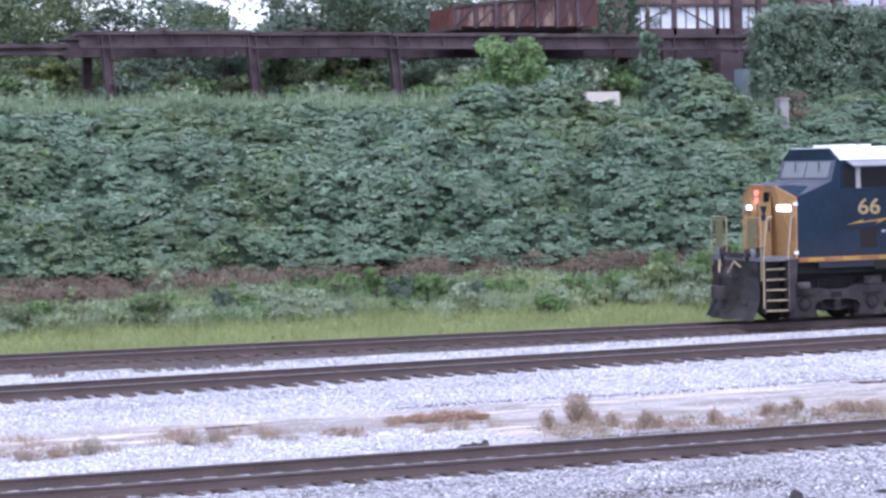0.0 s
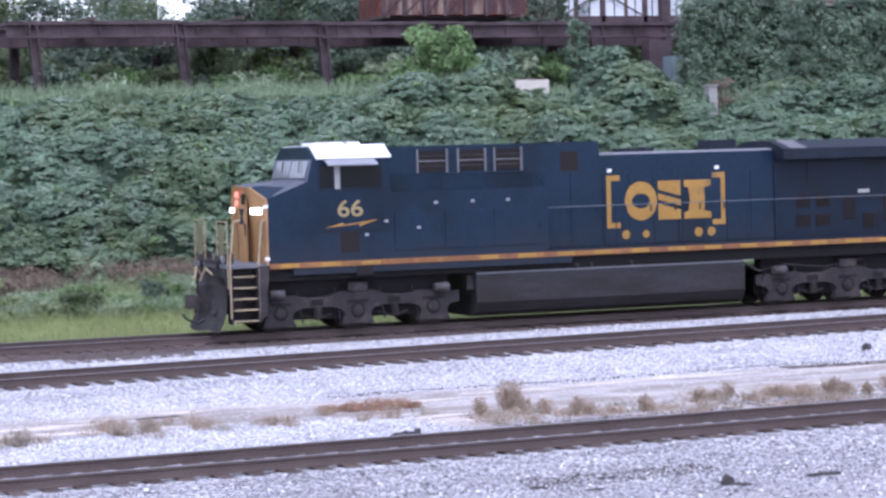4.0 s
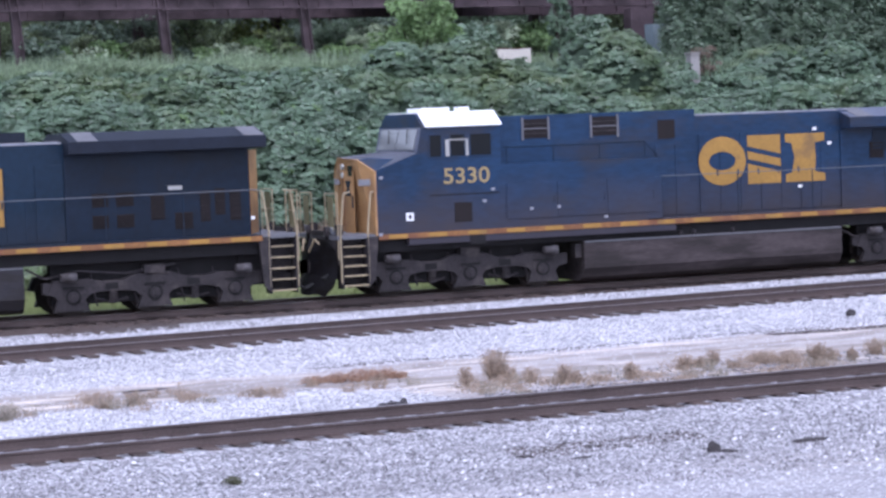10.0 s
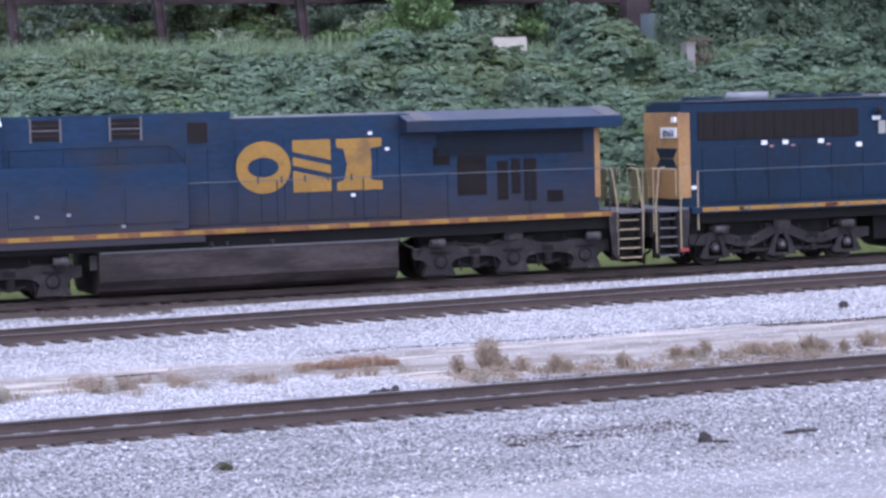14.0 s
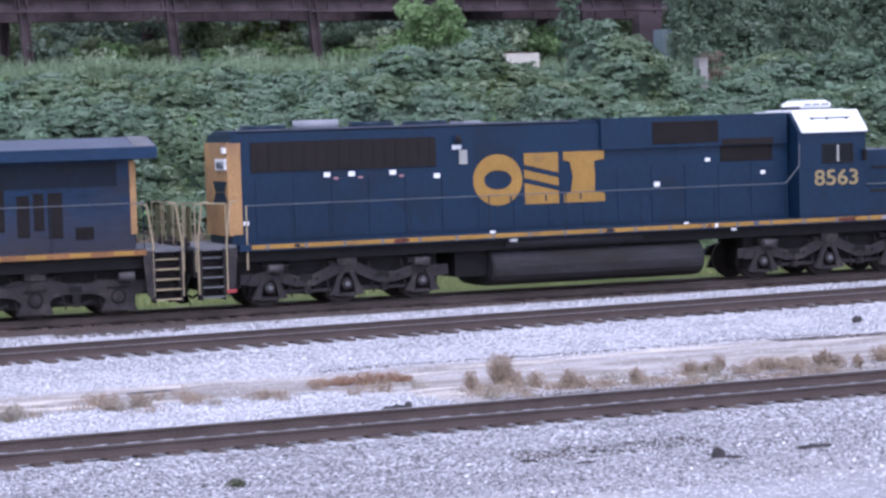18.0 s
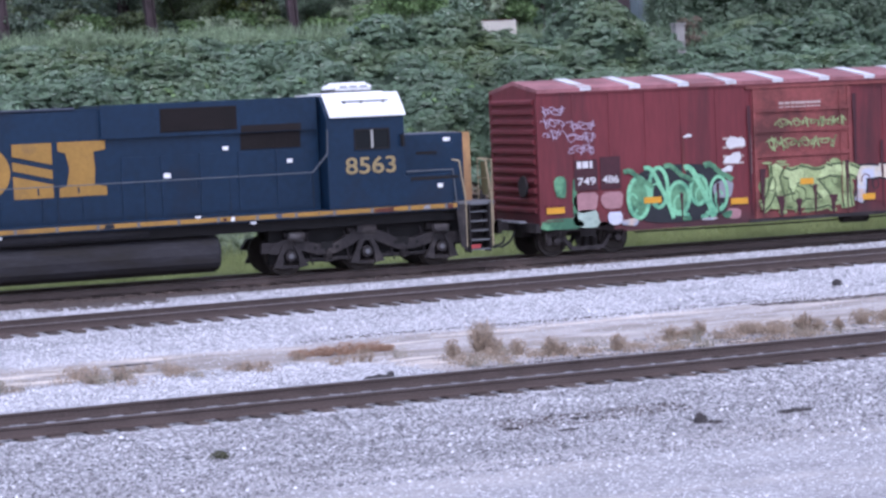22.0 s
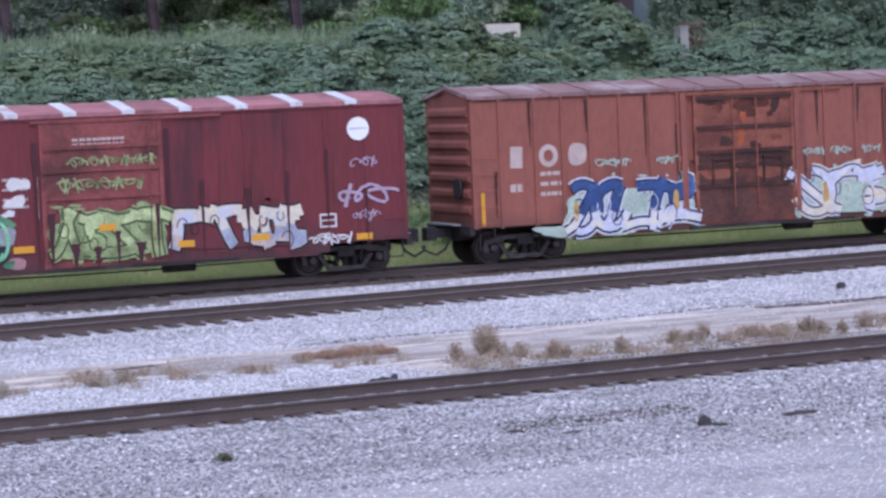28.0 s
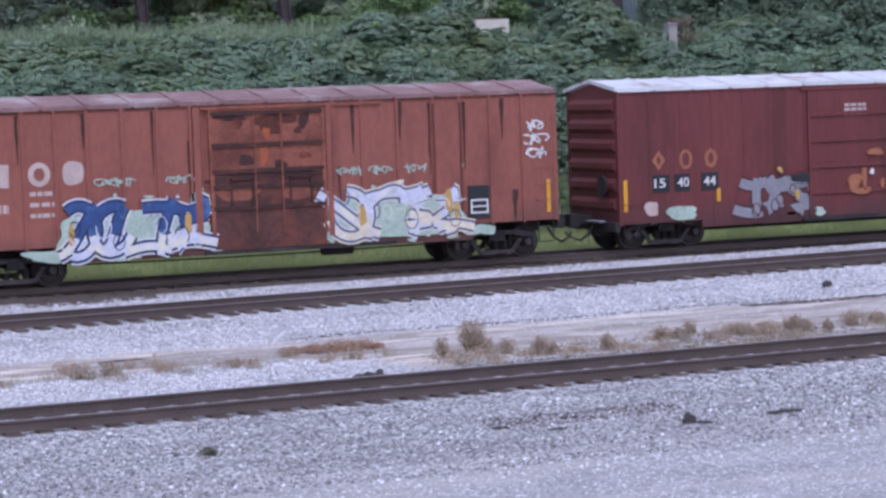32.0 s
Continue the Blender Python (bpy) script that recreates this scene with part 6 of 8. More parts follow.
def boxcar(label, u0, P):
    V = thing("boxcar", label, "boxcar", "boxcars")
    VEHICLES.append((V, u0))
    h, b0, eave = P["half"], P["floor"], P["eave"]
    paint = P["paint"]
    body = part("body", bx(-h + 0.04, h - 0.04, -1.50, 1.50, b0, eave - 0.02), paint, V, "riveted steel car body")
    # roof, slightly peaked, of panels and ribs
    prof = [(-1.58, eave - 0.10), (-1.58, eave), (0, eave + P["rise"]), (1.58, eave), (1.58, eave - 0.10), (0, eave + P["rise"] - 0.10)]
    nr = P["roof_n"]
    for i in range(nr):
        a, b = -h - 0.02 + (2 * h + 0.04) * i / nr, -h - 0.02 + (2 * h + 0.04) * (i + 1) / nr
        part("roof_panel", prism(bmesh.new(), prof, a + 0.04, b - 0.04, axis="x"), P["roof"], V)
        wd = P["rib_w"]
        if i or wd < 0.1:
            part("roof_rib", prism(bmesh.new(), [(y * 1.008, z + 0.03) for y, z in prof], a - wd, a + wd, axis="x"), P["roof_rib"], V)
    # sides: panels between posts
    posts = P["posts"]
    for s in (-1, 1):
        ys = sorted((s * 1.50, s * 1.535))
        edges = [-h] + posts + [h]
        for a, b in zip(edges, edges[1:]):
            if a < -P["door"] + 0.3 and b > P["door"] - 0.3:
                continue
            lo = b0 - (P["drop"] if abs(a + b) / 2 < 5.2 else 0.0)
            pan = part("side_panel", bx(a + 0.02, b - 0.02, *ys, lo, eave - 0.10, 0.006), paint, V)
        yp = sorted((s * 1.50, s * (1.535 + P["proud"])))
        for x in posts:
            part("side_post", bx(x - P["post_w"], x + P["post_w"], *yp, b0 - 0.04, eave - 0.10, 0.008), P.get("post_paint", paint), V)
        part("eave_trim", bx(-h, h, *sorted((s * 1.49, s * 1.56)), eave - 0.15, eave - 0.06), P["trim"], V)
        part("side_sill", bx(-5.4, 5.4, *sorted((s * 1.48, s * 1.53)), b0 - P["drop"] - 0.06, b0 + 0.02), P["sill"], V)
        for x in (-h + 0.06, h - 0.06):
            part("corner_post", bx(x - 0.06, x + 0.06, *sorted((s * 1.45, s * 1.55)), b0 - 0.02, eave - 0.08, 0.01), paint, V)
        # the door
        d = P["door"]
        door = part("sliding_door", bx(-d, d, *sorted((s * 1.50, s * 1.575)), b0 - P["drop"] + 0.04, eave - 0.20, 0.01), P["door_paint"], V, P["door_label"])
        for z in P["door_ribs"]:
            part("door_rib", bx(-d + 0.06, d - 0.06, *sorted((s * 1.57, s * 1.62)), z - 0.05, z + 0.05, 0.012), P.get("rib_paint", P["door_paint"]), door)
        for x in (-d + 0.05, d - 0.05):
            part("door_stile", bx(x - 0.05, x + 0.05, *sorted((s * 1.57, s * 1.61)), b0, eave - 0.25, 0.01), P["door_paint"], door)
        for x in (-0.35, 0.35) if P["locks"] else (d - 0.35,):
            bm = bmesh.new()
            tube(bm, (x, s * 1.62, b0 + 0.1), (x, s * 1.62, eave - 0.35), 0.022, n=6)
            part("locking_bar", bm, P["door_paint"], door)
        part("door_track", bx(-d - 0.2, d * 2.2, *sorted((s * 1.50, s * 1.60)), b0 - P["drop"] - 0.06, b0 - P["drop"] + 0.03), "grime", V)
        part("door_rail", bx(-d - 0.2, d * 2.0, *sorted((s * 1.52, s * 1.60)), eave - 0.22, eave - 0.14), P["door_paint"], V)
        for x0 in (-h + 0.12, h - 0.62):
            for k in range(5):
                z = b0 + 0.1 + k * 0.42
                bm = bmesh.new()
                tube(bm, (x0, s * 1.61, z), (x0 + 0.5, s * 1.61, z), 0.012, n=5)
                tube(bm, (x0, s * 1.53, z), (x0, s * 1.61, z), 0.012, n=5)
                tube(bm, (x0 + 0.5, s * 1.53, z), (x0 + 0.5, s * 1.61, z), 0.012, n=5)
                if k < (5 if P["ladder"] else 2):
                    part("grab_iron", bm, paint, V)
                else:
                    bm.free()
    # ends with pressed ribs
    for s in (-1, 1):
        xe = s * (h - 0.03)
        e = part("end_wall", prism(bmesh.new(), [(-1.5, b0), (1.5, b0), (1.5, eave), (0, eave + P["rise"] - 0.05), (-1.5, eave)], *sorted((xe - s * 0.05, xe)), axis="x"), paint, V, "ribbed steel end wall")
        nrib = P["end_ribs"]
        for k in range(nrib):
            z = b0 + 0.25 + (eave - b0 - 0.45) * (k + 0.5) / nrib
            hh = (eave - b0 - 0.45) / nrib * 0.36
            bm = prism(bmesh.new(), [(xe, z - hh), (xe + s * 0.09, z - hh * 0.4), (xe + s * 0.09, z + hh * 0.4), (xe, z + hh)], -1.36, 1.36)
            part("end_rib", bm, paint, e)
        bm = bmesh.new()
        tube(bm, (xe + s * 0.10, -0.75, b0 + 1.0), (xe + s * 0.16, -0.75, b0 + 1.0), 0.28, n=16)
        if s < 0:
            part("hand_brake", bm, "grime", V, "hand brake wheel")
        else:
            bm.free()
        part("end_sill", bx(*sorted((xe, xe + s * 0.14)), -1.5, 1.5, b0 - 0.18, b0 + 0.05), "grime", V)
        part("crossover_step", bx(*sorted((xe + s * 0.14, xe + s * 0.34)), -0.9, 0.9, b0 + 0.06, b0 + 0.10), "grey_panel", V)
        coupler(V, s * (h + 0.1), s)
        car_truck(V, s * P["truck_x"])
        bm = bmesh.new()
        for dx in (0.0, 0.42):
            pipe(bm, [(s * (h - 0.15 - dx), -1.5, b0), (s * (h - 0.15 - dx), -1.52, 0.42)], 0.016, 5)
        pipe(bm, [(s * (h - 0.15), -1.52, 0.42), (s * (h - 0.57), -1.52, 0.42)], 0.016, 5)
        part("sill_step", bm, "grime", V)
    part("centre_sill", bx(-h, h, -0.25, 0.25, b0 - 0.35, b0 - 0.02), "grime", V)
    for x in (-3.4, -2.0, 2.2, 3.4):
        part("cross_bearer", bx(x - 0.08, x + 0.08, -1.4, 1.4, b0 - 0.25, b0), "grime", V)
    bm = bmesh.new()
    tube(bm, (1.6, -0.75, 0.52), (2.4, -0.75, 0.52), 0.17, n=12)
    part("brake_reservoir", bm, "grime", V)
    bm = bmesh.new()
    pipe(bm, [(-4.8, -0.9, 0.50), (-1.0, -0.9, 0.46), (1.2, -0.9, 0.46), (4.8, -0.9, 0.50)], 0.022, 5)
    part("brake_rod", bm, "grime", V)
    return V


def posts(n, h, d):
    w = (h - d) / n
    return [-h + w * (i + 1) for i in range(n)] + [d + w * i for i in range(n)]


D = boxcar("dark red steel boxcar with graffiti and a pale-striped roof", 63.58, dict(
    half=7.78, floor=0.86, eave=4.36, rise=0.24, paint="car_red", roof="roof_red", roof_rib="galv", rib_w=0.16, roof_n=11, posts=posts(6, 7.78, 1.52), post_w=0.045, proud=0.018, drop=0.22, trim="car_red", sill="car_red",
    door=1.50, door_paint="door_red", door_label="faded weathered sliding door", door_ribs=(1.6, 2.35, 3.0, 3.55), locks=False, ladder=False, end_ribs=12, truck_x=6.25))
def streaks(V, spots, mat, y, seed):
    """Grime that has run down the sheets: thin tapering smears, each a piece of its own."""
    rng = np.random.default_rng(seed)
    for x, z0, z1, w in spots:
        n = 7
        side = [(x + w * (0.5 - 0.42 * k / n) * rng.uniform(0.6, 1.2), z1 + (z0 - z1) * k / n) for k in range(n + 1)]
        other = [(x - w * (0.5 - 0.42 * k / n) * rng.uniform(0.6, 1.2), z1 + (z0 - z1) * k / n) for k in range(n + 1)]
        part("grime_streak", prism(bmesh.new(), other + side[::-1], y - 0.002, y + 0.006), mat, V)


YS_ = CAR_SIDE - 0.012
looping(D, -5.25, -2.30, 0.70, 2.25, 5, "paint_dark", "paint_mint_bright", "paint_green", 21, YS_)
mural(D, 1.70, 5.05, 0.84, 1.98, 4, "car_red", "car_red", "paint_dark", "paint_cream", "paint_haze", 23, YS_, 0.30)
mural(D, -1.38, 1.42, 0.78, 2.10, 4, "paint_olive", "paint_olive", "paint_moss", "paint_pear", "paint_olive", 22, -1.624, 0.27)
scribble(D, -1.05, 0.95, 2.45, 2.85, "paint_olive", 31, 1, 0.045, -1.60)
scribble(D, -0.9, 1.25, 3.02, 3.35, "paint_olive", 32, 1, 0.04, -1.60)
scribble(D, -7.62, -7.0, 3.05, 3.95, "paint_mauve", 33, 3, 0.032, YS_)
scribble(D, -6.9, -6.2, 2.62, 3.55, "paint_mauve", 34, 3, 0.032, YS_)
scribble(D, 6.0, 7.35, 1.70, 2.38, "paint_mauve", 35, 1, 0.10, YS_)
scribble(D, 6.3, 7.0, 1.35, 1.68, "paint_mauve", 36, 1, 0.04, YS_)
scribble(D, 5.2, 6.2, 0.82, 1.15, "paint_white", 37, 1, 0.05, YS_)
scribble(D, 6.4, 6.9, 2.7, 3.0, "paint_mauve", 38, 1, 0.04, YS_)
for x0, x1, z0, z1, m in ((-7.75, -6.6, 0.72, 1.02, "paint_green"), (-7.35, -7.02, 1.55, 2.12, "paint_green"), (-6.85, -6.72, 0.9, 2.0, "paint_green"), (-6.85, -6.1, 0.74, 1.2, "paint_mint"), (-5.85, -5.45, 0.76, 1.12, "paint_lilac"),
                          (-6.83, -6.12, 1.15, 1.65, "paint_pink"), (-6.02, -5.42, 1.18, 1.65, "paint_pink"), (-2.75, -2.15, 1.3, 1.75, "grey_panel"), (-2.35, -1.95, 0.72, 1.0, "paint_pink")):
    rng = np.random.default_rng(int(abs(x0 * 100)))
    part("spray_patch", prism(bmesh.new(), wobbly(rng, (x0 + x1) / 2, (z0 + z1) / 2, x1 - x0, z1 - z0, 14, 0.10, 0.9), YS_ - 0.004, YS_ + 0.004), m, D)
for x0, x1, z0, z1 in ((-6.78, -6.12, 1.70, 2.50), (-6.04, -5.46, 1.70, 2.55)):
    part("number_patch", bx(x0, x1, YS_ - 0.006, YS_ + 0.004, z0, z1), "car_dark", D, "dark repainted patch")
bars(D, -6.70, -6.24, 2.28, 2.46, 3, "paint_white", 1, YS_ - 0.008)
lettering("car_number", "749", 0.20, -6.70, 1.84, YS_ - 0.008, "paint_white", D, 0.52)
lettering("car_number", "486", 0.20, -5.98, 1.86, YS_ - 0.008, "paint_white", D, 0.46)
part("white_disc", prism(bmesh.new(), disc(6.55, 3.67, 0.29, 26), YS_ - 0.006, YS_ + 0.004), "white", D, "round white placard")
part("disc_bar", bx(6.31, 6.79, YS_ - 0.010, YS_ - 0.004, 3.65, 3.70), "paint_lilac", D)
for z in (3.60, 3.72):
    bars(D, -0.7, 0.6, z - 0.035, z + 0.035, 9, "paint_pale", 5, -1.59)
for i, z in enumerate((2.85, 2.62, 2.38, 2.2)):
    bars(D, -2.42, -1.80, z - 0.03, z + 0.03, 3 + i, "paint_pale", 40 + i, YS_)
for x, z, w, hh in ((-2.05, 2.74, 0.50, 0.32), (-2.12, 2.32, 0.52, 0.26), (-2.3, 2.05, 0.3, 0.16), (-3.45, 2.98, 0.24, 0.08)):
    part("torn_label", prism(bmesh.new(), wobbly(np.random.default_rng(int(z * 90)), x, z, w, hh, 12, 0.35, 0.8), YS_ - 0.007, YS_ + 0.003), "paint_white", D)
for x in (2.95, 3.75, -3.6, 5.9):
    part("soot_streak", prism(bmesh.new(), [(x - 0.06, 1.9), (x + 0.05, 1.9), (x + 0.03, 2.9), (x - 0.01, 3.0)], YS_ - 0.008, YS_ + 0.002), "car_maroon", D)

part("edge_strip", bx(-1.60, -1.57, CAR_SIDE - 0.03, CAR_SIDE + 0.02, 1.9, 2.9), "paint_pale", D)
for x, z, w in ((6.60, 0.98, 0.42), (3.90, 1.12, 0.46), (-7.35, 1.23, 0.50), (-4.55, 1.35, 0.5), (-1.98, 1.18, 0.5), (0.05, 1.60, 0.4), (2.0, 1.08, 0.4)):
    part("reflective_strip", bx(x - w / 2, x + w / 2, -1.645 if abs(x) < 1.4 else YS_ - 0.016, CAR_SIDE, z - 0.08, z + 0.08), "amber", D)
bm = bmesh.new()
for q in ((5.44, 5.48, 1.26, 1.60), (5.84, 5.88, 1.26, 1.60), (5.48, 5.84, 1.26, 1.30), (5.48, 5.84, 1.42, 1.45), (5.48, 5.84, 1.56, 1.60)):
    box(bm, q[0], q[1], YS_ - 0.008, YS_, q[2], q[3])
part("test_box", bm, "paint_white", D)
streaks(D, [(x, 0.75, rng_, w) for x, rng_, w in ((2.45, 2.6, 0.10), (3.60, 2.35, 0.14), (4.63, 2.7, 0.11), (5.68, 3.2, 0.08), (6.70, 2.2, 0.06), (1.62, 3.9, 0.13), (-1.62, 3.7, 0.12), (-2.62, 1.7, 0.09), (-3.7, 1.5, 0.10))], "car_dark", YS_ - 0.022, 41)
streaks(D, [(-1.30, 0.8, 2.0, 0.20), (-0.75, 0.7, 1.25, 0.28), (-0.2, 0.7, 1.15, 0.22), (0.30, 0.7, 1.5, 0.16), (0.85, 0.7, 1.2, 0.30), (1.30, 0.7, 2.1, 0.14)], "car_dark", -1.645, 42)

E_POSTS = [-7.05, -6.07, -5.30, -4.52, -3.65, -2.78, -1.95, 1.72, 2.47, 3.43, 4.40, 5.12, 5.96, 6.85]
E_CAR = boxcar("faded brick-red boxcar with blue and lilac graffiti", 81.0, dict(
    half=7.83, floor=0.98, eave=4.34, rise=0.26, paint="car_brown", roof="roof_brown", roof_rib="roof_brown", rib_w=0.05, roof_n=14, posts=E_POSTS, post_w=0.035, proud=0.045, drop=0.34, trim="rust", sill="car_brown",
    post_paint="car_brown", rib_paint="door_dark", door=1.50, door_paint="door_tan", door_label="heavily rusted plug door", door_ribs=(1.70, 2.22, 2.60, 3.24, 4.02), locks=True, ladder=True, end_ribs=7, truck_x=6.25))
part("door_frame", bx(-1.89, -1.72, -1.612, -1.50, 0.9, 4.2, 0.02), "car_brown", E_CAR)
part("door_frame", bx(1.52, 1.66, -1.62, -1.50, 0.9, 4.2, 0.02), "car_brown", E_CAR)
for xa in (4.38, 5.10):
    part("panel_stile", bx(xa, xa + 0.05, -1.60, -1.52, 1.3, 4.08, 0.01), "post_rust", E_CAR)
part("small_door", bx(4.42, 5.12, -1.60, -1.52, 1.4, 4.02, 0.015), "car_brown", E_CAR, "narrow plug panel")
mural(E_CAR, -5.35, -1.62, 0.62, 2.08, 4, "paint_mint", "paint_lilac", "paint_navy", "paint_blue", "paint_lilac", 51, -1.600, 0.22)
mural(E_CAR, 1.62, 5.20, 0.66, 2.10, 4, "paint_mint", "paint_cream", "paint_slate", "paint_lilac", "paint_cream", 52, -1.600, 0.22)
for x, z, w, hh in ((-5.0, 1.25, 0.16, 0.5), (-2.1, 1.40, 0.18, 0.5), (2.4, 1.35, 0.2, 0.5), (4.75, 1.6, 0.2, 0.6), (4.95, 1.35, 0.15, 0.4)):
    part("colour_dash", prism(bmesh.new(), wobbly(np.random.default_rng(int(z * 100)), x, z, w, hh, 10, 0.15, 0.8), -1.614, -1.54), "paint_gold", E_CAR)
for x0, x1, z0, z1, m in ((-6.1, -5.0, 0.64, 0.92, "paint_mint"), (5.2, 6.0, 0.68, 0.95, "paint_mint"), (-1.6, -1.2, 0.66, 1.0, "paint_mint"), (1.3, 1.75, 0.75, 1.6, "paint_mint"), (-2.0, -1.6, 1.3, 2.2, "paint_mint")):
    part("spray_patch", prism(bmesh.new(), wobbly(np.random.default_rng(int(abs(x0) * 77)), (x0 + x1) / 2, (z0 + z1) / 2, x1 - x0, z1 - z0, 28, 0.3, 0.5), CAR_SIDE - 0.03, CAR_SIDE), m, E_CAR)
for i, (x0, x1, z0) in enumerate(((-4.3, -3.5, 2.35), (-2.6, -2.0, 2.35), (1.75, 2.4, 2.35), (2.7, 3.2, 2.35), (3.6, 4.2, 2.35), (4.5, 5.15, 2.3))):
    scribble(E_CAR, x0, x1, z0, z0 + 0.25, "paint_mint", 60 + i, 1, 0.04, -1.562)
scribble(E_CAR, 6.98, 7.45, 2.55, 3.60, "paint_white", 70, 3, 0.06, -1.546)
part("data_panel", bx(5.30, 5.88, -1.575, -1.53, 1.12, 1.95), "paint_dark", E_CAR, "black data panel")
bm = bmesh.new()
for q in ((5.36, 5.40, 1.24, 1.60), (5.80, 5.84, 1.24, 1.60), (5.40, 5.80, 1.24, 1.28), (5.40, 5.80, 1.56, 1.60)):
    box(bm, q[0], q[1], -1.582, -1.574, q[2], q[3])
part("panel_frame", bm, "paint_white", E_CAR)
part("panel_bar", bx(5.35, 5.85, -1.583, -1.57, 1.40, 1.44), "paint_white", E_CAR)
# the owner's mark: three plain faded blocks with rounded or notched outlines
part("mark_shape", flat([(-6.78, 2.47), (-6.44, 2.45), (-6.42, 3.0), (-6.76, 3.02)], CAR_SIDE + 0.008), "paint_pale", E_CAR)
part("mark_shape", ring_plate(-5.70, 2.74, 0.27, 0.29, 0.50, CAR_SIDE + 0.008), "paint_pale", E_CAR)
part("mark_shape", flat(wobbly(np.random.default_rng(3), -4.88, 2.74, 0.52, 0.58, 16, 0.05, 0.6), CAR_SIDE + 0.008), "paint_pale", E_CAR)
bars(E_CAR, -6.80, -6.46, 1.85, 2.05, 2, "paint_pale", 80, CAR_SIDE + 0.006)
for i, z in enumerate((2.28, 2.02, 1.76)):
    bars(E_CAR, -5.95, -5.35, z - 0.05, z + 0.05, 3, "paint_pale", 81 + i, CAR_SIDE + 0.006)
for x, z in ((7.55, 1.60), (-7.57, 1.45)):
    part("reflective_strip", bx(x - 0.05, x + 0.05, CAR_SIDE - 0.006, CAR_SIDE + 0.02, z - 0.42, z + 0.42), "amber", E_CAR)
for k_, (x, z, w, hh, m) in enumerate(((-0.95, 3.92, 0.9, 0.16, "door_dark"), (-0.75, 3.78, 0.26, 0.32, "rust"), (0.20, 3.84, 1.05, 0.30, "rust"), (0.08, 3.62, 0.50, 0.34, "rust"), (0.95, 3.78, 0.26, 0.36, "door_dark"), (0.8, 3.55, 0.22, 0.16, "rust"), (-0.55, 2.86, 0.36, 0.30, "door_dark"), (0.95, 2.92, 0.30, 0.16, "rust"), (-0.1, 2.98, 0.20, 0.44, "rust_bright"),
                                     (-0.02, 3.50, 0.18, 0.30, "rust_bright"), (0.32, 2.74, 0.34, 0.18, "door_dark"), (0.0, 2.46, 2.9, 0.26, "door_dark"), (-0.8, 2.04, 0.95, 0.34, "door_tan"), (0.75, 2.0, 0.8, 0.34, "door_tan"))):
    part("rust_stain", prism(bmesh.new(), wobbly(np.random.default_rng(500 + k_), x, z, w, hh, 18, 0.28, 0.55), -1.580 - 0.0006 * k_, -1.57), m, E_CAR)
part("door_soot", prism(bmesh.new(), [(-1.46, 0.70), (1.46, 0.70), (1.46, 1.92), (1.1, 1.80), (0.7, 1.96), (0.3, 1.70), (-0.2, 1.86), (-0.6, 1.68), (-1.0, 1.84), (-1.46, 1.70)], -1.586, -1.57), "door_grime", E_CAR, "dark rust over the foot of the door")
part("door_middle_sheet", bx(-1.44, 1.44, -1.5815, -1.57, 1.66, 2.52), "door_grime", E_CAR)
for x in (-1.0, 0.52):
    bm = bmesh.new()
    for q in ((x, x + 0.05, 1.75, 2.42), (x + 0.55, x + 0.60, 1.75, 2.42), (x, x + 0.60, 2.38, 2.43)):
        box(bm, q[0], q[1], -1.64, -1.58, q[2], q[3])
    part("lock_bracket", bm, "door_dark", E_CAR)

streaks(E_CAR, [(x, z0, z1, w) for x, z0, z1, w in ((-6.2, 3.0, 4.15, 0.10), (-4.6, 3.3, 4.15, 0.14), (-2.9, 2.6, 4.15, 0.09), (-1.98, 0.9, 3.4, 0.12), (2.25, 2.9, 4.15, 0.11), (3.5, 3.2, 4.15, 0.16), (4.3, 2.3, 4.1, 0.08), (5.25, 2.4, 4.1, 0.09), (6.3, 3.1, 4.15, 0.13), (-7.2, 1.2, 2.4, 0.12), (6.6, 0.95, 1.8, 0.18), (1.85, 0.8, 2.6, 0.10))], "door_dark", CAR_SIDE - 0.002, 43)

F = boxcar("maroon boxcar with a bare metal roof and silver graffiti", 98.4, dict(
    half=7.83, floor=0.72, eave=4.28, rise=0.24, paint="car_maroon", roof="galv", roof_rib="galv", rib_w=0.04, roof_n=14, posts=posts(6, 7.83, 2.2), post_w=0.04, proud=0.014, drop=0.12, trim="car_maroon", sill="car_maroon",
    door=2.15, door_paint="car_maroon", door_label="wide maroon sliding door", door_ribs=(1.3, 2.0, 2.7, 3.4), locks=False, ladder=False, end_ribs=6, truck_x=6.25))
mural(F, -4.35, -1.30, 0.66, 1.85, 4, "car_maroon", "car_maroon", "car_dark", "paint_silver", "paint_silver", 90, CAR_SIDE - 0.004, 0.34)
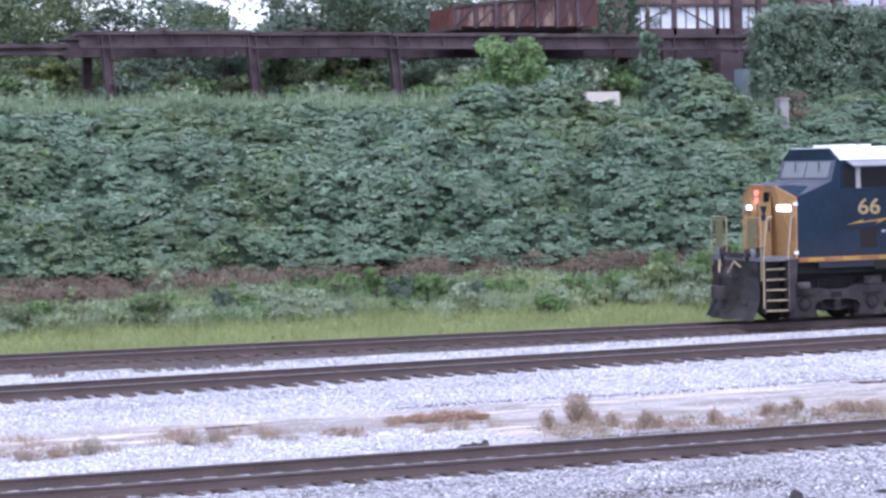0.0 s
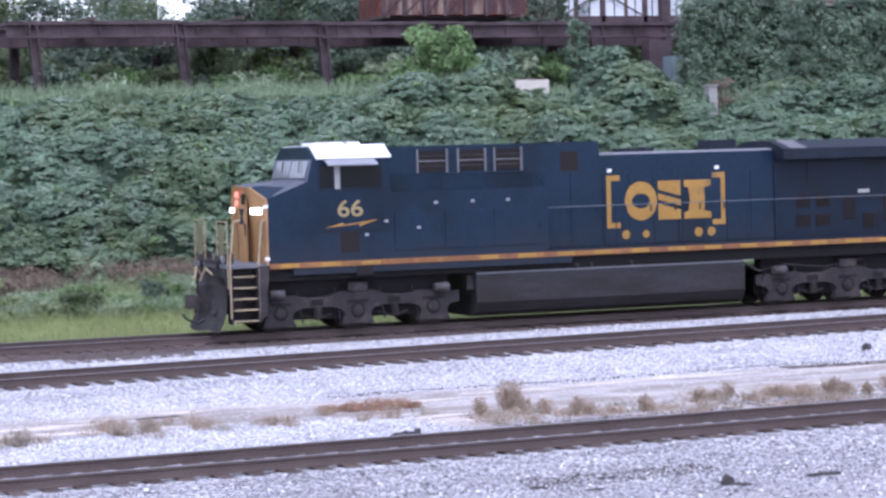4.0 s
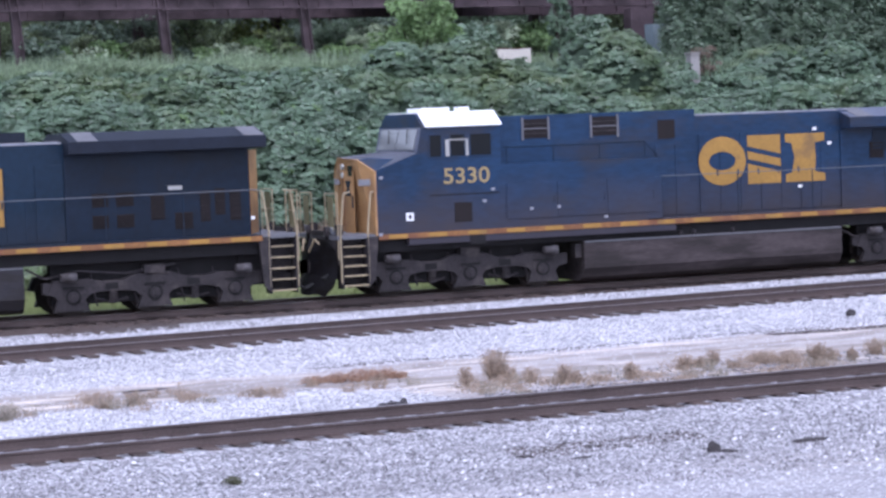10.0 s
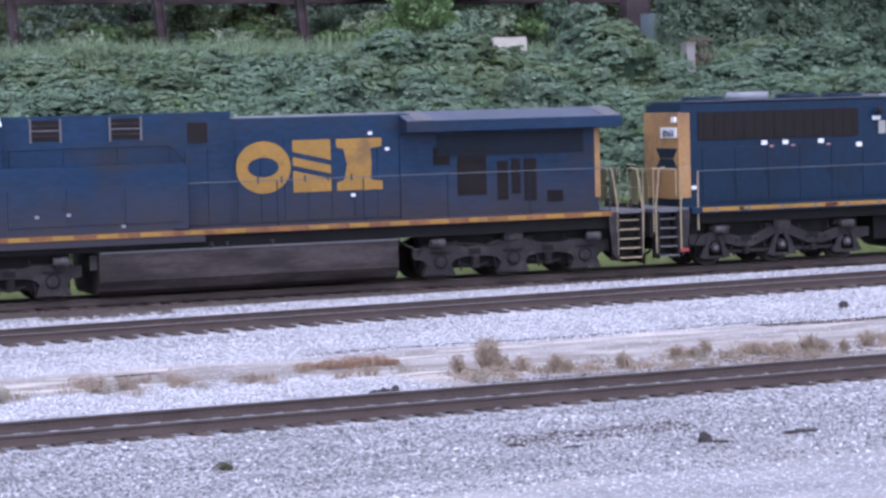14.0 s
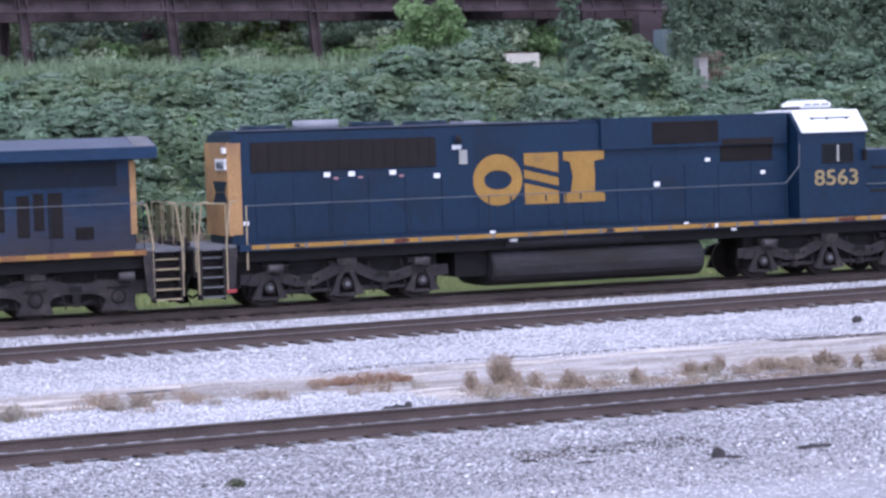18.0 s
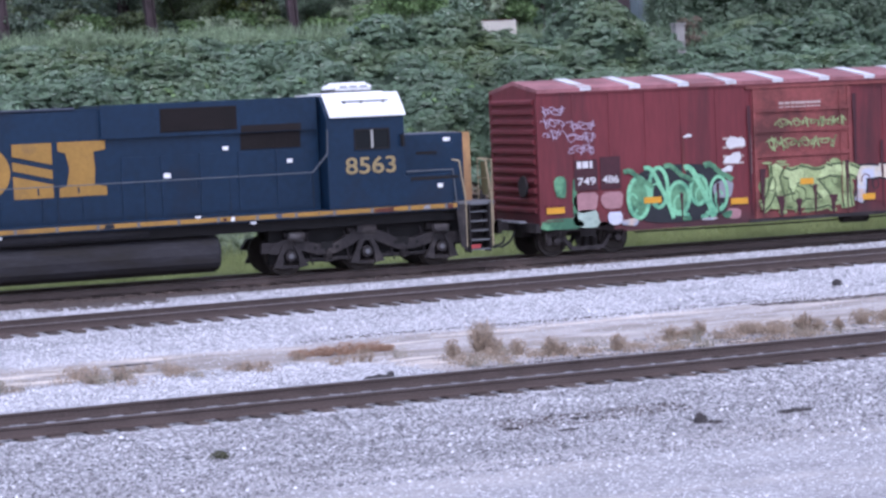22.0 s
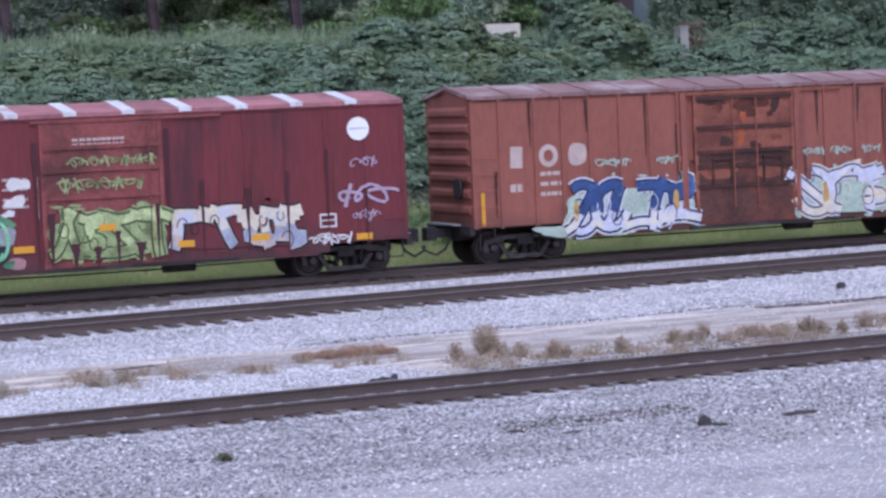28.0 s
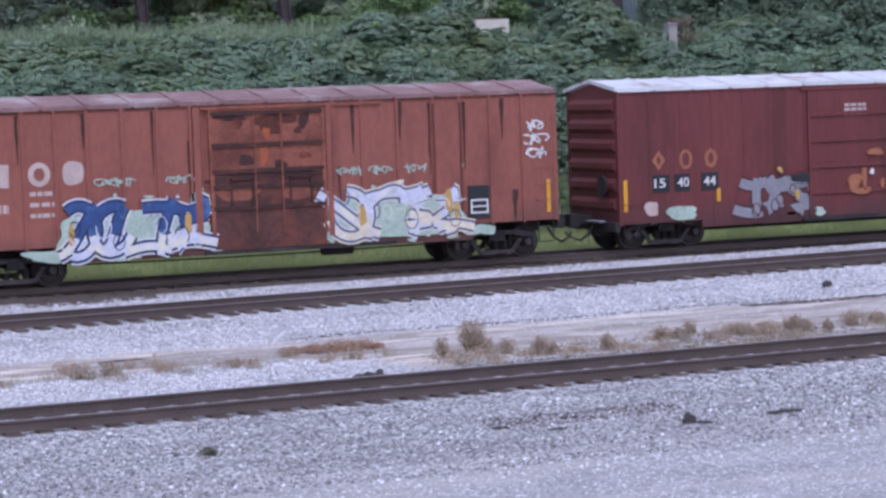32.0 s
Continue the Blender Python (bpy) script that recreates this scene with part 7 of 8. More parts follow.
for i, (x, z, w, h_, m) in enumerate(((-0.75, 1.55, 0.42, 0.40, "paint_rust"), (-0.45, 1.62, 0.16, 0.55, "paint_rust"), (-0.55, 1.28, 0.55, 0.20, "paint_rust"), (-0.20, 1.78, 0.10, 0.16, "paint_white"), (-0.08, 2.32, 0.42, 0.20, "paint_rust"), (0.12, 1.45, 0.12, 0.24, "paint_rust"), (0.75, 1.5, 0.5, 0.4, "paint_rust"), (-2.55, 1.28, 0.14, 0.22, "paint_gold"), (-3.05, 1.95, 0.12, 0.14, "paint_gold"), (-1.85, 0.78, 0.30, 0.22, "paint_mint"), (-2.4, 1.72, 0.5, 0.24, "paint_dark"), (1.45, 1.2, 0.3, 0.5, "paint_rust"))):
    part("spray_patch", prism(bmesh.new(), wobbly(np.random.default_rng(900 + i), x, z, w, h_, 14, 0.28, 0.5), -1.640, -1.53), m, F)
for x0, x1, z0, z1 in ((-6.85, -6.35, 1.52, 1.98), (-6.2, -5.75, 1.52, 1.98), (-5.4, -4.9, 1.52, 1.98)):
    part("number_patch", bx(x0, x1, CAR_SIDE - 0.004, CAR_SIDE + 0.02, z0, z1), "paint_dark", F)
for txt, x, w in (("15", -6.80, 0.33), ("40", -6.12, 0.34), ("44", -5.34, 0.36)):
    lettering("car_number", txt, 0.24, x, 1.64, CAR_SIDE - 0.006, "paint_white", F, w)
for i, x in enumerate((-6.65, -5.85, -5.1)):
    part("mark_shape", ring_plate(x, 2.36, 0.19, 0.26, (0.35, 0.6, 0.45)[i], CAR_SIDE + 0.006, 0.006, (4, 16, 8)[i]), "paint_rust", F)
part("reflective_strip", bx(-7.70, -7.59, CAR_SIDE - 0.008, CAR_SIDE + 0.02, 1.05, 1.88), "amber", F)
part("reflective_strip", bx(-4.95, -4.85, CAR_SIDE - 0.02, CAR_SIDE + 0.02, 1.2, 1.55), "amber", F)
for i, z in enumerate((3.62, 3.5, 3.38)):
    bars(F, -1.0, -0.3, z - 0.04, z + 0.04, 4, "paint_pale", 95 + i, -1.59)
for x, z, w in ((-6.0, 0.95, 0.9), (-6.9, 1.1, 0.4)):
    part("spray_patch", prism(bmesh.new(), wobbly(np.random.default_rng(7), x, z, w, 0.35, 14, 0.15, 0.9), CAR_SIDE - 0.006, CAR_SIDE + 0.01), "paint_mint" if w > 0.5 else "paint_pale", F)


# ---- the bank: vines hanging over it ----
def dome_leaves(centres, radii, per, size, rng, squash=0.7, lean=(0, -0.5, 0.55), wobble=0.45, aspect=0.85, layered=0.0):
    """Leaves over the outer side of many small domes, so that clumps and dark gaps between them show."""
    n = len(centres) * per
    c = np.repeat(centres, per, axis=0)
    r = np.repeat(radii, per)[:, None]
    d = rng.normal(0, 1, (n, 3)) + np.array(lean) * 1.3
    d /= np.linalg.norm(d, axis=1, keepdims=True)
    p = c + d * r * np.array([1.15, 1.0, squash]) * rng.uniform(0.8, 1.06, n)[:, None]
    nor = d * 0.6 + np.array([0, -0.25, 0.75])
    return leaves(p, nor, size, rng, wobble, aspect, layered)


rng = np.random.default_rng(11)


def arc_rows(y0, y1, step):
    """Places along the bank's cross-section, evenly spaced over its slope."""
    ys = np.linspace(y0, y1, 1200)
    zs = np.array([cross_section(y) for y in ys])
    run = np.concatenate([[0], np.cumsum(np.hypot(np.diff(ys), np.diff(zs)))])
    return np.interp(np.arange(0, run[-1], step), run, ys)


# the vines' surface: the bank's slope swollen by billows, each of smaller cushions, each of clumps
STEP = 0.07
VX, VY = np.arange(7.0, 55.0, STEP), arc_rows(70.5, 84.0, STEP)


def swell(bumps):
    """The upper envelope of many rounded bumps (x, row, half width, half length, height) on the vines' grid."""
    out = np.zeros((len(VY), len(VX)))
    for x, r, rx, rs, h in bumps:
        i0, i1 = np.searchsorted(VX, (x - rx, x + rx))
        j0, j1 = max(0, int(r - rs / STEP)), min(len(VY), int(r + rs / STEP) + 1)
        if i1 <= i0 or j1 <= j0:
            continue
        u = ((VX[i0:i1] - x) / rx)[None] ** 2 + ((np.arange(j0, j1) - r) * STEP / rs)[:, None] ** 2
        out[j0:j1, i0:i1] = np.maximum(out[j0:j1, i0:i1], h * np.sqrt(np.clip(1 - u, 0, 1)))
    return out


def strewn(n, rx, rs, h):
    return np.stack([rng.uniform(6, 56, n), rng.uniform(0, len(VY), n), rng.uniform(*rx, n), rng.uniform(*rs, n), rng.uniform(*h, n)], axis=1)


# billows where vines have climbed over shrubs: x, y, half width, half length, height
SHRUBS = ((29.2, 79.3, 1.2, 1.3, 1.45), (31.6, 79.2, 1.4, 1.4, 1.35), (37.1, 78.4, 1.8, 2.1, 2.15), (38.7, 77.4, 1.5, 1.7, 1.25), (36.0, 77.2, 1.3, 1.2, 0.7), (12.9, 71.5, 2.0, 1.3, 1.7), (10.9, 71.6, 1.4, 1.1, 1.2), (26.0, 79.3, 1.4, 0.9, 0.45), (22.3, 79.4, 1.5, 0.9, 0.5), (18.0, 79.3, 1.7, 0.9, 0.45), (33.6, 78.4, 1.2, 0.9, 0.6),
          (43.9, 79.2, 1.6, 1.3, 1.2), (46.9, 79.6, 1.8, 1.5, 2.0), (45.9, 82.6, 2.4, 1.5, 1.5), (48.6, 82.9, 2.2, 1.4, 1.7), (50.4, 79.6, 1.8, 1.5, 1.6), (53.0, 80.6, 2.2, 1.6, 1.6), (42.6, 81.8, 1.2, 1.0, 0.7), (41.9, 77.4, 1.3, 1.1, 0.6), (18.6, 72.0, 1.4, 0.8, 0.6), (20.3, 71.7, 1.2, 0.7, 0.6), (27.2, 71.6, 1.5, 0.8, 0.55))
special = np.array([(x, np.searchsorted(VY, y), rx, rs, h) for x, y, rx, rs, h in SHRUBS])
low_crest = 1 - 0.68 * np.clip((VY[:, None] - 75.8 + 0.9 * np.sin(VX * 0.9)) / 1.8, 0, 1)
broad = np.maximum(swell(strewn(300, (0.5, 1.3), (0.7, 1.9), (0.45, 1.1))) * low_crest, swell(special))
bare = (np.abs(VX - 34.3) < 1.0) * (VY[:, None] > 79.0) + (np.abs(VX - 40.15) < 0.75) * (VY[:, None] > 75.6)
broad *= 1 - 0.9 * np.clip(bare, 0, 1)
cushions = swell(strewn(2900, (0.26, 0.62), (0.18, 0.38), (0.14, 0.36)))
out_ = broad + cushions
base_z = np.array([[rolling(x, y) for x in VX[::4]] for y in VY])
base_z = np.stack([np.interp(VX, VX[::4], row) for row in base_z])
VINES = np.stack([np.broadcast_to(VX, out_.shape), VY[:, None] - 0.60 * out_, base_z + 0.72 * out_ - 0.10], axis=-1)
facing = np.cross(np.gradient(VINES, axis=1), np.gradient(VINES, axis=0))
facing /= np.linalg.norm(facing, axis=-1, keepdims=True) + 1e-9
n = 60000
row, col = rng.integers(0, len(VY), n), rng.integers(0, len(VX), n)
thick = 0.20 + 0.80 * np.clip((cushions / 0.24)[row, col], 0, 1) ** 1.2
edge = 80.3 + 0.5 * np.sin(VX * 1.3) + 0.3 * np.sin(VX * 3.1)
grown = ((VY[:, None] < edge) | (VX > 41.0) | (broad > 0.8)) & ~((np.abs(VX - 34.3) < 0.9) & (VY[:, None] > 79.6))
here = (rng.uniform(0, 1, n) < thick) & grown[row, col]
row, col = row[here], col[here]
at = VINES[row, col] + rng.normal(0, 0.05, (len(row), 3))
# each clump is a small dome of leaves that lie like shingles, dark below
per = 17
front, reach = np.repeat(facing[row, col], per, axis=0), np.repeat(rng.uniform(0.09, 0.21, len(row)), per)[:, None]
d = rng.normal(0, 1, front.shape) + front * 0.9 + np.array([0, -0.1, 0.45])
d /= np.linalg.norm(d, axis=1, keepdims=True)
spot = np.repeat(at, per, axis=0) + d * reach * np.array([1.35, 1.0, 0.55]) * rng.uniform(0.8, 1.05, (len(front), 1))
up_ = np.clip((spot[:, 1:2] - 74.5) / 4.0, 0, 1) * 0.42 - 0.10
vine_leaves = leaves(spot, d * 0.40 + front * 0.75 + up_ * np.array([0, 0, 1.0]), 0.080, rng, 0.26, 0.54, 0.72)
# a dark sheet behind the leaves; shade and stems are put into its colour
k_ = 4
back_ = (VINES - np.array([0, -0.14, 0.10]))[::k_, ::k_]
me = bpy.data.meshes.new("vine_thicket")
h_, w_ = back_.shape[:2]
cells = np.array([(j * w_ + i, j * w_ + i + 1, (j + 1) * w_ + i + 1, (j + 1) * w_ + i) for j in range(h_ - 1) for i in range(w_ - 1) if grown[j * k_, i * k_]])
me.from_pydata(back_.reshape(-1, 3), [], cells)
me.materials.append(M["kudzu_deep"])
tagged(new("vine_thicket", me), "dark sheet behind the vine leaves, shade and stems in its colour", "vines", kind="stuff")
tagged(quads("kudzu_vines", vine_leaves, "kudzu"), "dense dark green broad-leaved vines smothering the bank", "vines", kind="stuff")
# paler fresh shoots scattered over them
pick = at[rng.choice(len(at), 260, replace=False)] + np.array([0, -0.05, 0.02])
tagged(quads("fresh_shoots", dome_leaves(pick, rng.uniform(0.10, 0.22, len(pick)), 9, 0.085, rng), "leaf_light"), "pale green fresh shoots among the dark vines", "vines", kind="stuff")


# dead brown vines along the foot, weeds and grass before them
feet = []
for x0, x1, y0, y1, n in ((10.0, 14.5, 68.3, 70.3, 130), (15.2, 19.4, 69.3, 70.5, 64), (19.4, 22.4, 69.7, 70.6, 30), (22.6, 26.4, 69.6, 70.7, 62), (27.6, 32.4, 69.6, 70.8, 90), (33.5, 40.0, 69.6, 70.8, 60), (41.0, 49.0, 69.6, 70.8, 50)):
    for x, y in zip(rng.uniform(x0, x1, n), rng.uniform(y0, y1, n)):
        feet.append((x, y, rolling(x, y) + 0.12 * rng.uniform(0, 1)))
feet = np.array(feet)
tagged(quads("dead_vines", np.concatenate([dome_leaves(feet + [0, -0.2, 0.30], rng.uniform(0.20, 0.46, len(feet)), 60, 0.055, rng, 1.0, aspect=0.28), blades(np.repeat(feet, 16, axis=0) + rng.normal(0, 0.25, (len(feet) * 16, 3)) * [1, 1, 0], 0.55, 0.025, rng, 0.6)]), "dead"), "brown withered vines at the foot of the bank", "dead vines", kind="stuff")
n = 2100
xs, ys = rng.uniform(6, 56, n), 65.6 + 4.0 * rng.uniform(0, 1, n) ** 0.75
keep = np.array([noise.noise((x * 0.30, y * 0.45, 12.0)) > -0.20 - 0.10 * (y - 66) for x, y in zip(xs, ys)])
feet = np.array([(x, y, rolling(x, y)) for x, y in zip(xs[keep], ys[keep])])
tall = np.array([0.12 + 0.42 * max(0.0, noise.noise((x * 0.45, y * 0.5, 4.0)) + 0.15) for x, y, z in feet])[:, None] * np.array([0, 0, 1.0])
WEEDS = (("green_weeds", "leaf_light", "mixed green weeds below the bank"), ("grey_green_weeds", "weed_pale", "pale grey-green flowering weeds"), ("tall_weeds", "grass_tall", "soft tall pale weeds below the bank"))
sort = np.array([int(2.999 * min(0.999, max(0.0, 0.5 + 0.9 * noise.noise((x * 0.28, y * 0.4, 21.0)) + rng.normal(0, 0.12)))) for x, y, z in feet])
for j, (name, mat, label) in enumerate(WEEDS):
    f, up = feet[sort == j], tall[sort == j]
    tagged(quads(name, np.concatenate([dome_leaves(f + up, rng.uniform(0.16, 0.42, len(f)), 60, 0.048, rng, 1.0, (0, -0.3, 0.7), 0.5, 0.42), blades(np.repeat(f, 14, axis=0) + rng.normal(0, 0.22, (len(f) * 14, 3)) * [1, 1, 0], 0.55, 0.018, rng, 0.25)]), mat), label, "weeds", kind="stuff")
n = 110000
gx, gy = rng.uniform(7, 56, n), 61.7 + 7.8 * rng.uniform(0, 1, n) ** 1.25
tuft = np.array([0.55 + 0.9 * max(0.0, 0.5 + noise.noise((x * 0.5, y * 0.8, 2.0)) + 0.10 * (y - 63.5)) for x, y in zip(gx, gy)])
gf = np.array([(x, y, level(x, y) - 0.03) for x, y in zip(gx, gy)])
tips = blades(gf, 0.24, 0.028, rng, 0.55)
tips[:, 2:] = tips[:, :2][:, ::-1] + (tips[:, 2:] - tips[:, :2][:, ::-1]) * tuft[:, None, None]
tagged(quads("verge_grass", tips, "grass"), "pale green rough grass beside the main track", "grass", kind="stuff")
n = 15000
gx, gy = rng.uniform(8, 64, n), 80.3 + 6.5 * rng.uniform(0, 1, n) ** 1.6
gf = np.array([(x, y, rolling(x, y) - 0.05) for x, y in zip(gx, gy)])
tagged(quads("plateau_grass", blades(gf, 0.80, 0.04, rng, 0.22), "grass_soft"), "tall pale grass on top of the bank", "grass", kind="stuff")
n = 620
gx, gy = rng.uniform(8, 62, n), 80.2 + 5.0 * rng.uniform(0, 1, n) ** 1.4
gf = np.array([(x, y, rolling(x, y) + 0.30 + 0.25 * noise.noise((x * 0.5, y * 0.3, 1.0))) for x, y in zip(gx, gy)])
tagged(quads("plateau_weeds", dome_leaves(gf, rng.uniform(0.25, 0.5, n), 46, 0.085, rng, 0.8, (0, -0.3, 0.8), 0.5, 0.4), "grass_soft"), "soft pale green weeds on top of the bank", "weeds", kind="stuff")


def bush(name, label, x, y, z, w, h, mat, seed, size=0.11, clumps=26, per=40, aspect=0.6):
    rng = np.random.default_rng(seed)
    T = thing(name, label, "shrub", at=pose(x, y, z))
    for i in range(5):
        a = rng.uniform(0, 6.28)
        bm = bmesh.new()
        tube(bm, (0.1 * math.cos(a), 0.1 * math.sin(a), -0.15), (0.32 * w * math.cos(a), 0.32 * w * math.sin(a), h * rng.uniform(0.5, 0.85)), 0.035, 0.012, n=5)
        part("stem", bm, "bark", T)
    a, b = rng.uniform(0, 6.28, clumps), rng.uniform(0, 1, clumps)
    cz = h * (0.15 + 0.78 * rng.uniform(0, 1, clumps))
    rad = w / 2 * np.sqrt(b) * np.sqrt(np.clip(1.1 - (cz / h) ** 2 * 0.85, 0.1, 1))
    c = np.stack([rad * np.cos(a), rad * np.sin(a), cz], axis=1)
    quads("foliage", dome_leaves(c, rng.uniform(0.16, 0.30, clumps) * min(1.4, w / 2), per, size, rng, 0.8, (0, -0.2, 0.3), 0.6, aspect), mat, T)
    return T


bush("sapling", "light green bushy sapling before the trestle", 32.2, 84.0, 6.55, 3.6, 2.5, "leaf_light", 71, 0.13, 60, 46, 0.45)
bush("sapling", "yellow-green shrub under the trestle", 29.0, 93.5, 6.6, 2.4, 2.2, "leaf_yellow", 72, 0.12, 30, 40, 0.6)
bush("sapling", "yellow-green shrub under the trestle", 16.6, 92.8, 6.6, 2.2, 2.0, "leaf_yellow", 73, 0.12, 26, 40, 0.6)
for i, (x, y, w, h, m, label) in enumerate((
        (14.5, 66.8, 1.3, 0.85, "leaf_light", "light green leafy weed clump in the grass"), (13.7, 66.6, 0.9, 0.5, "grass_tall", "soft pale weed clump in the grass"), (16.8, 67.0, 0.9, 0.9, "leaf_grey", "dark broad-leaved weed clump in the grass"), (17.6, 67.3, 0.8, 0.7, "leaf_light", "light green leafy weed clump in the grass"),
        (18.3, 67.1, 1.1, 0.75, "weed_pale", "pale grey-green weed clump in the grass"), (19.4, 67.2, 1.2, 0.75, "weed_pale", "pale grey-green weed clump in the grass"), (21.35, 67.2, 0.75, 1.35, "leaf_light", "tall light green sapling in the grass"), (22.2, 67.5, 1.2, 1.05, "leaf_grey", "dark broad-leaved weed clump in the grass"), (23.2, 67.6, 1.3, 1.0, "leaf_light", "light green leafy weed clump in the grass"),
        (24.4, 67.5, 1.1, 0.8, "leaf_grey", "dark broad-leaved weed clump in the grass"), (25.4, 67.6, 1.2, 0.7, "leaf_light", "light green leafy weed clump in the grass"), (26.9, 67.0, 1.1, 0.75, "weed_pale", "pale flowering weed clump in the grass"), (27.9, 67.6, 1.2, 0.8, "leaf_light", "light green leafy weed clump in the grass"), (29.2, 67.5, 1.1, 0.9, "leaf_light", "light green leafy weed clump in the grass"),
        (30.3, 67.3, 1.3, 1.2, "grass_tall", "soft tall pale weed clump in the grass"), (31.2, 68.0, 1.4, 1.4, "leaf_light", "light green leafy shrub in the grass"), (32.6, 68.0, 1.5, 1.3, "leaf_light", "light green leafy shrub in the grass"), (12.0, 66.4, 1.0, 0.45, "grass_tall", "soft pale weed clump in the grass"), (34.5, 67.6, 1.4, 1.0, "leaf_grey", "dark broad-leaved weed clump in the grass"))):
    bush("weed_clump", label, x, y, rolling(x, y), w, h, m, 700 + i, 0.062, 30, 46, 0.5)
r_ = np.random.default_rng(745)
CLUMPS = (("leaf_light", "light green leafy weed clump below the bank"), ("weed_pale", "pale flowering weed clump below the bank"), ("grass_tall", "soft yellow-green weed clump below the bank"), ("leaf_light", "light green leafy weed clump below the bank"), ("leaf_olive", "dull green weed clump below the bank"))
for i in range(64):
    x, y = 9.0 + 0.62 * i + r_.normal(0, 0.25), (66.3, 68.2, 69.5)[i % 3] + r_.normal(0, 0.35)
    m, label = CLUMPS[int(r_.integers(0, 5))]
    if i % 3 == 2 and (x < 15 or r_.uniform() < 0.35):
        continue
    bush("weed_clump", label, x, y, rolling(x, y) - 0.04, r_.uniform(0.7, 1.6), r_.uniform(0.45, 0.95), m, 760 + i, 0.066, 24, 44, 0.5)
bush("dead_shrub", "brown withered shrub beside the concrete post", 41.15, 78.7, rolling(41.15, 78.7) + 0.2, 1.1, 1.1, "dead", 83, 0.06, 24, 40, 0.35)
for x, y, z, w, h, label, seed in ((38.9, 86.2, 6.3, 1.0, 3.2, "vines climbing a pole beside the trestle", 78), (41.3, 89.0, 6.4, 2.2, 2.0, "vines hanging from the trestle", 79), (36.4, 89.2, 6.4, 2.6, 1.7, "dark vines massed under the trestle", 80),
                                   (43.0, 97.0, 6.6, 0.6, 6.6, "vines climbing the corner of the shed", 81), (50.2, 97.0, 6.6, 1.3, 6.8, "vines climbing a column of the shed", 82)):
    bush("vine_column", label, x, y, z, w, h, "kudzu", seed, 0.10, int(16 * h * max(1, w)), 44, 0.6)


for i in range(24):
    r_ = np.random.default_rng(600 + i)
    x_ = 13.0 + i * 1.15 + r_.normal(0, 0.4)
    bush("sapling", "mid-green shrub under the trestle", x_, 90.9 + r_.normal(0, 0.25), 6.45, r_.uniform(1.8, 2.8), r_.uniform(1.0, 1.9), ("leaf_grey", "leaf_light", "weed_pale", "leaf_light", "leaf_olive")[i % 5], 600 + i, 0.11, 34, 40, 0.55)


# ---- the old steel trestle ----
def girder_z(x):
    return 9.66 - 0.0085 * (x - 17.4)


tr = thing("trestle", "long rusted steel trestle girder on tall steel posts", "trestle", at=pose(0, 90.0, 0))


def girder(x0, x1, z, depth, y0, y1, name="girder"):
    g = part(name, bx(x0, x1, y0 + 0.16, y0 + 0.20, z - depth + 0.1, z - 0.13), "rust_steel", tr)
    part("top_flange", bx(x0, x1, y0, y1, z - 0.13, z), "rust_steel", g)
    part("bottom_flange", bx(x0, x1, y0, y0 + 0.40, z - depth, z - depth + 0.10), "rust_steel", g)
    k = x0 + 0.7
    while k < x1:
        part("web_stiffener", bx(k - 0.03, k + 0.03, y0 + 0.05, y0 + 0.17, z - depth + 0.1, z - 0.13), "rust_steel", g)
        k += 1.4
    return g


for a, b in ((17.4, 23.97), (23.99, 29.6), (29.62, 35.28), (35.3, 40.9), (40.92, 46.2)):
    girder(a, b, girder_z((a + b) / 2), 0.62, -0.2, 1.6)
    girder(a, b, girder_z((a + b) / 2) - 0.02, 0.82, 2.6, 4.2, "far_girder")
girder(-12.0, 17.0, 9.16, 0.40, -0.2, 1.2)
for x in (18.35, 23.97, 29.63, 35.3, 40.9):
    for y, lean in ((0.0, 0.26), (3.4, -0.1)):
        zt = girder_z(x) - 0.13
        bm = bmesh.new()
        for dx in (-0.17, 0.13):
            prism(bm, [(x + dx, zt), (x + dx + 0.05, zt), (x + dx + lean + 0.05, 6.3), (x + dx + lean, 6.3)], y - 0.22, y + 0.14)
        prism(bm, [(x - 0.13, zt), (x + 0.14, zt), (x + lean + 0.14, 6.3), (x + lean - 0.13, 6.3)], y - 0.05, y - 0.02)
        p = part("post", bm, "rust_steel", tr, "riveted steel post")
        part("base_plate", bx(x + lean - 0.3, x + lean + 0.3, y - 0.35, y + 0.3, 6.25, 6.42), "concrete", p)
for x in (20.6, 26.4, 32.3, 38.0):
    part("deck_tie", bx(x - 0.1, x + 0.1, -0.35, 4.2, 9.66, 9.78), "tie", tr)

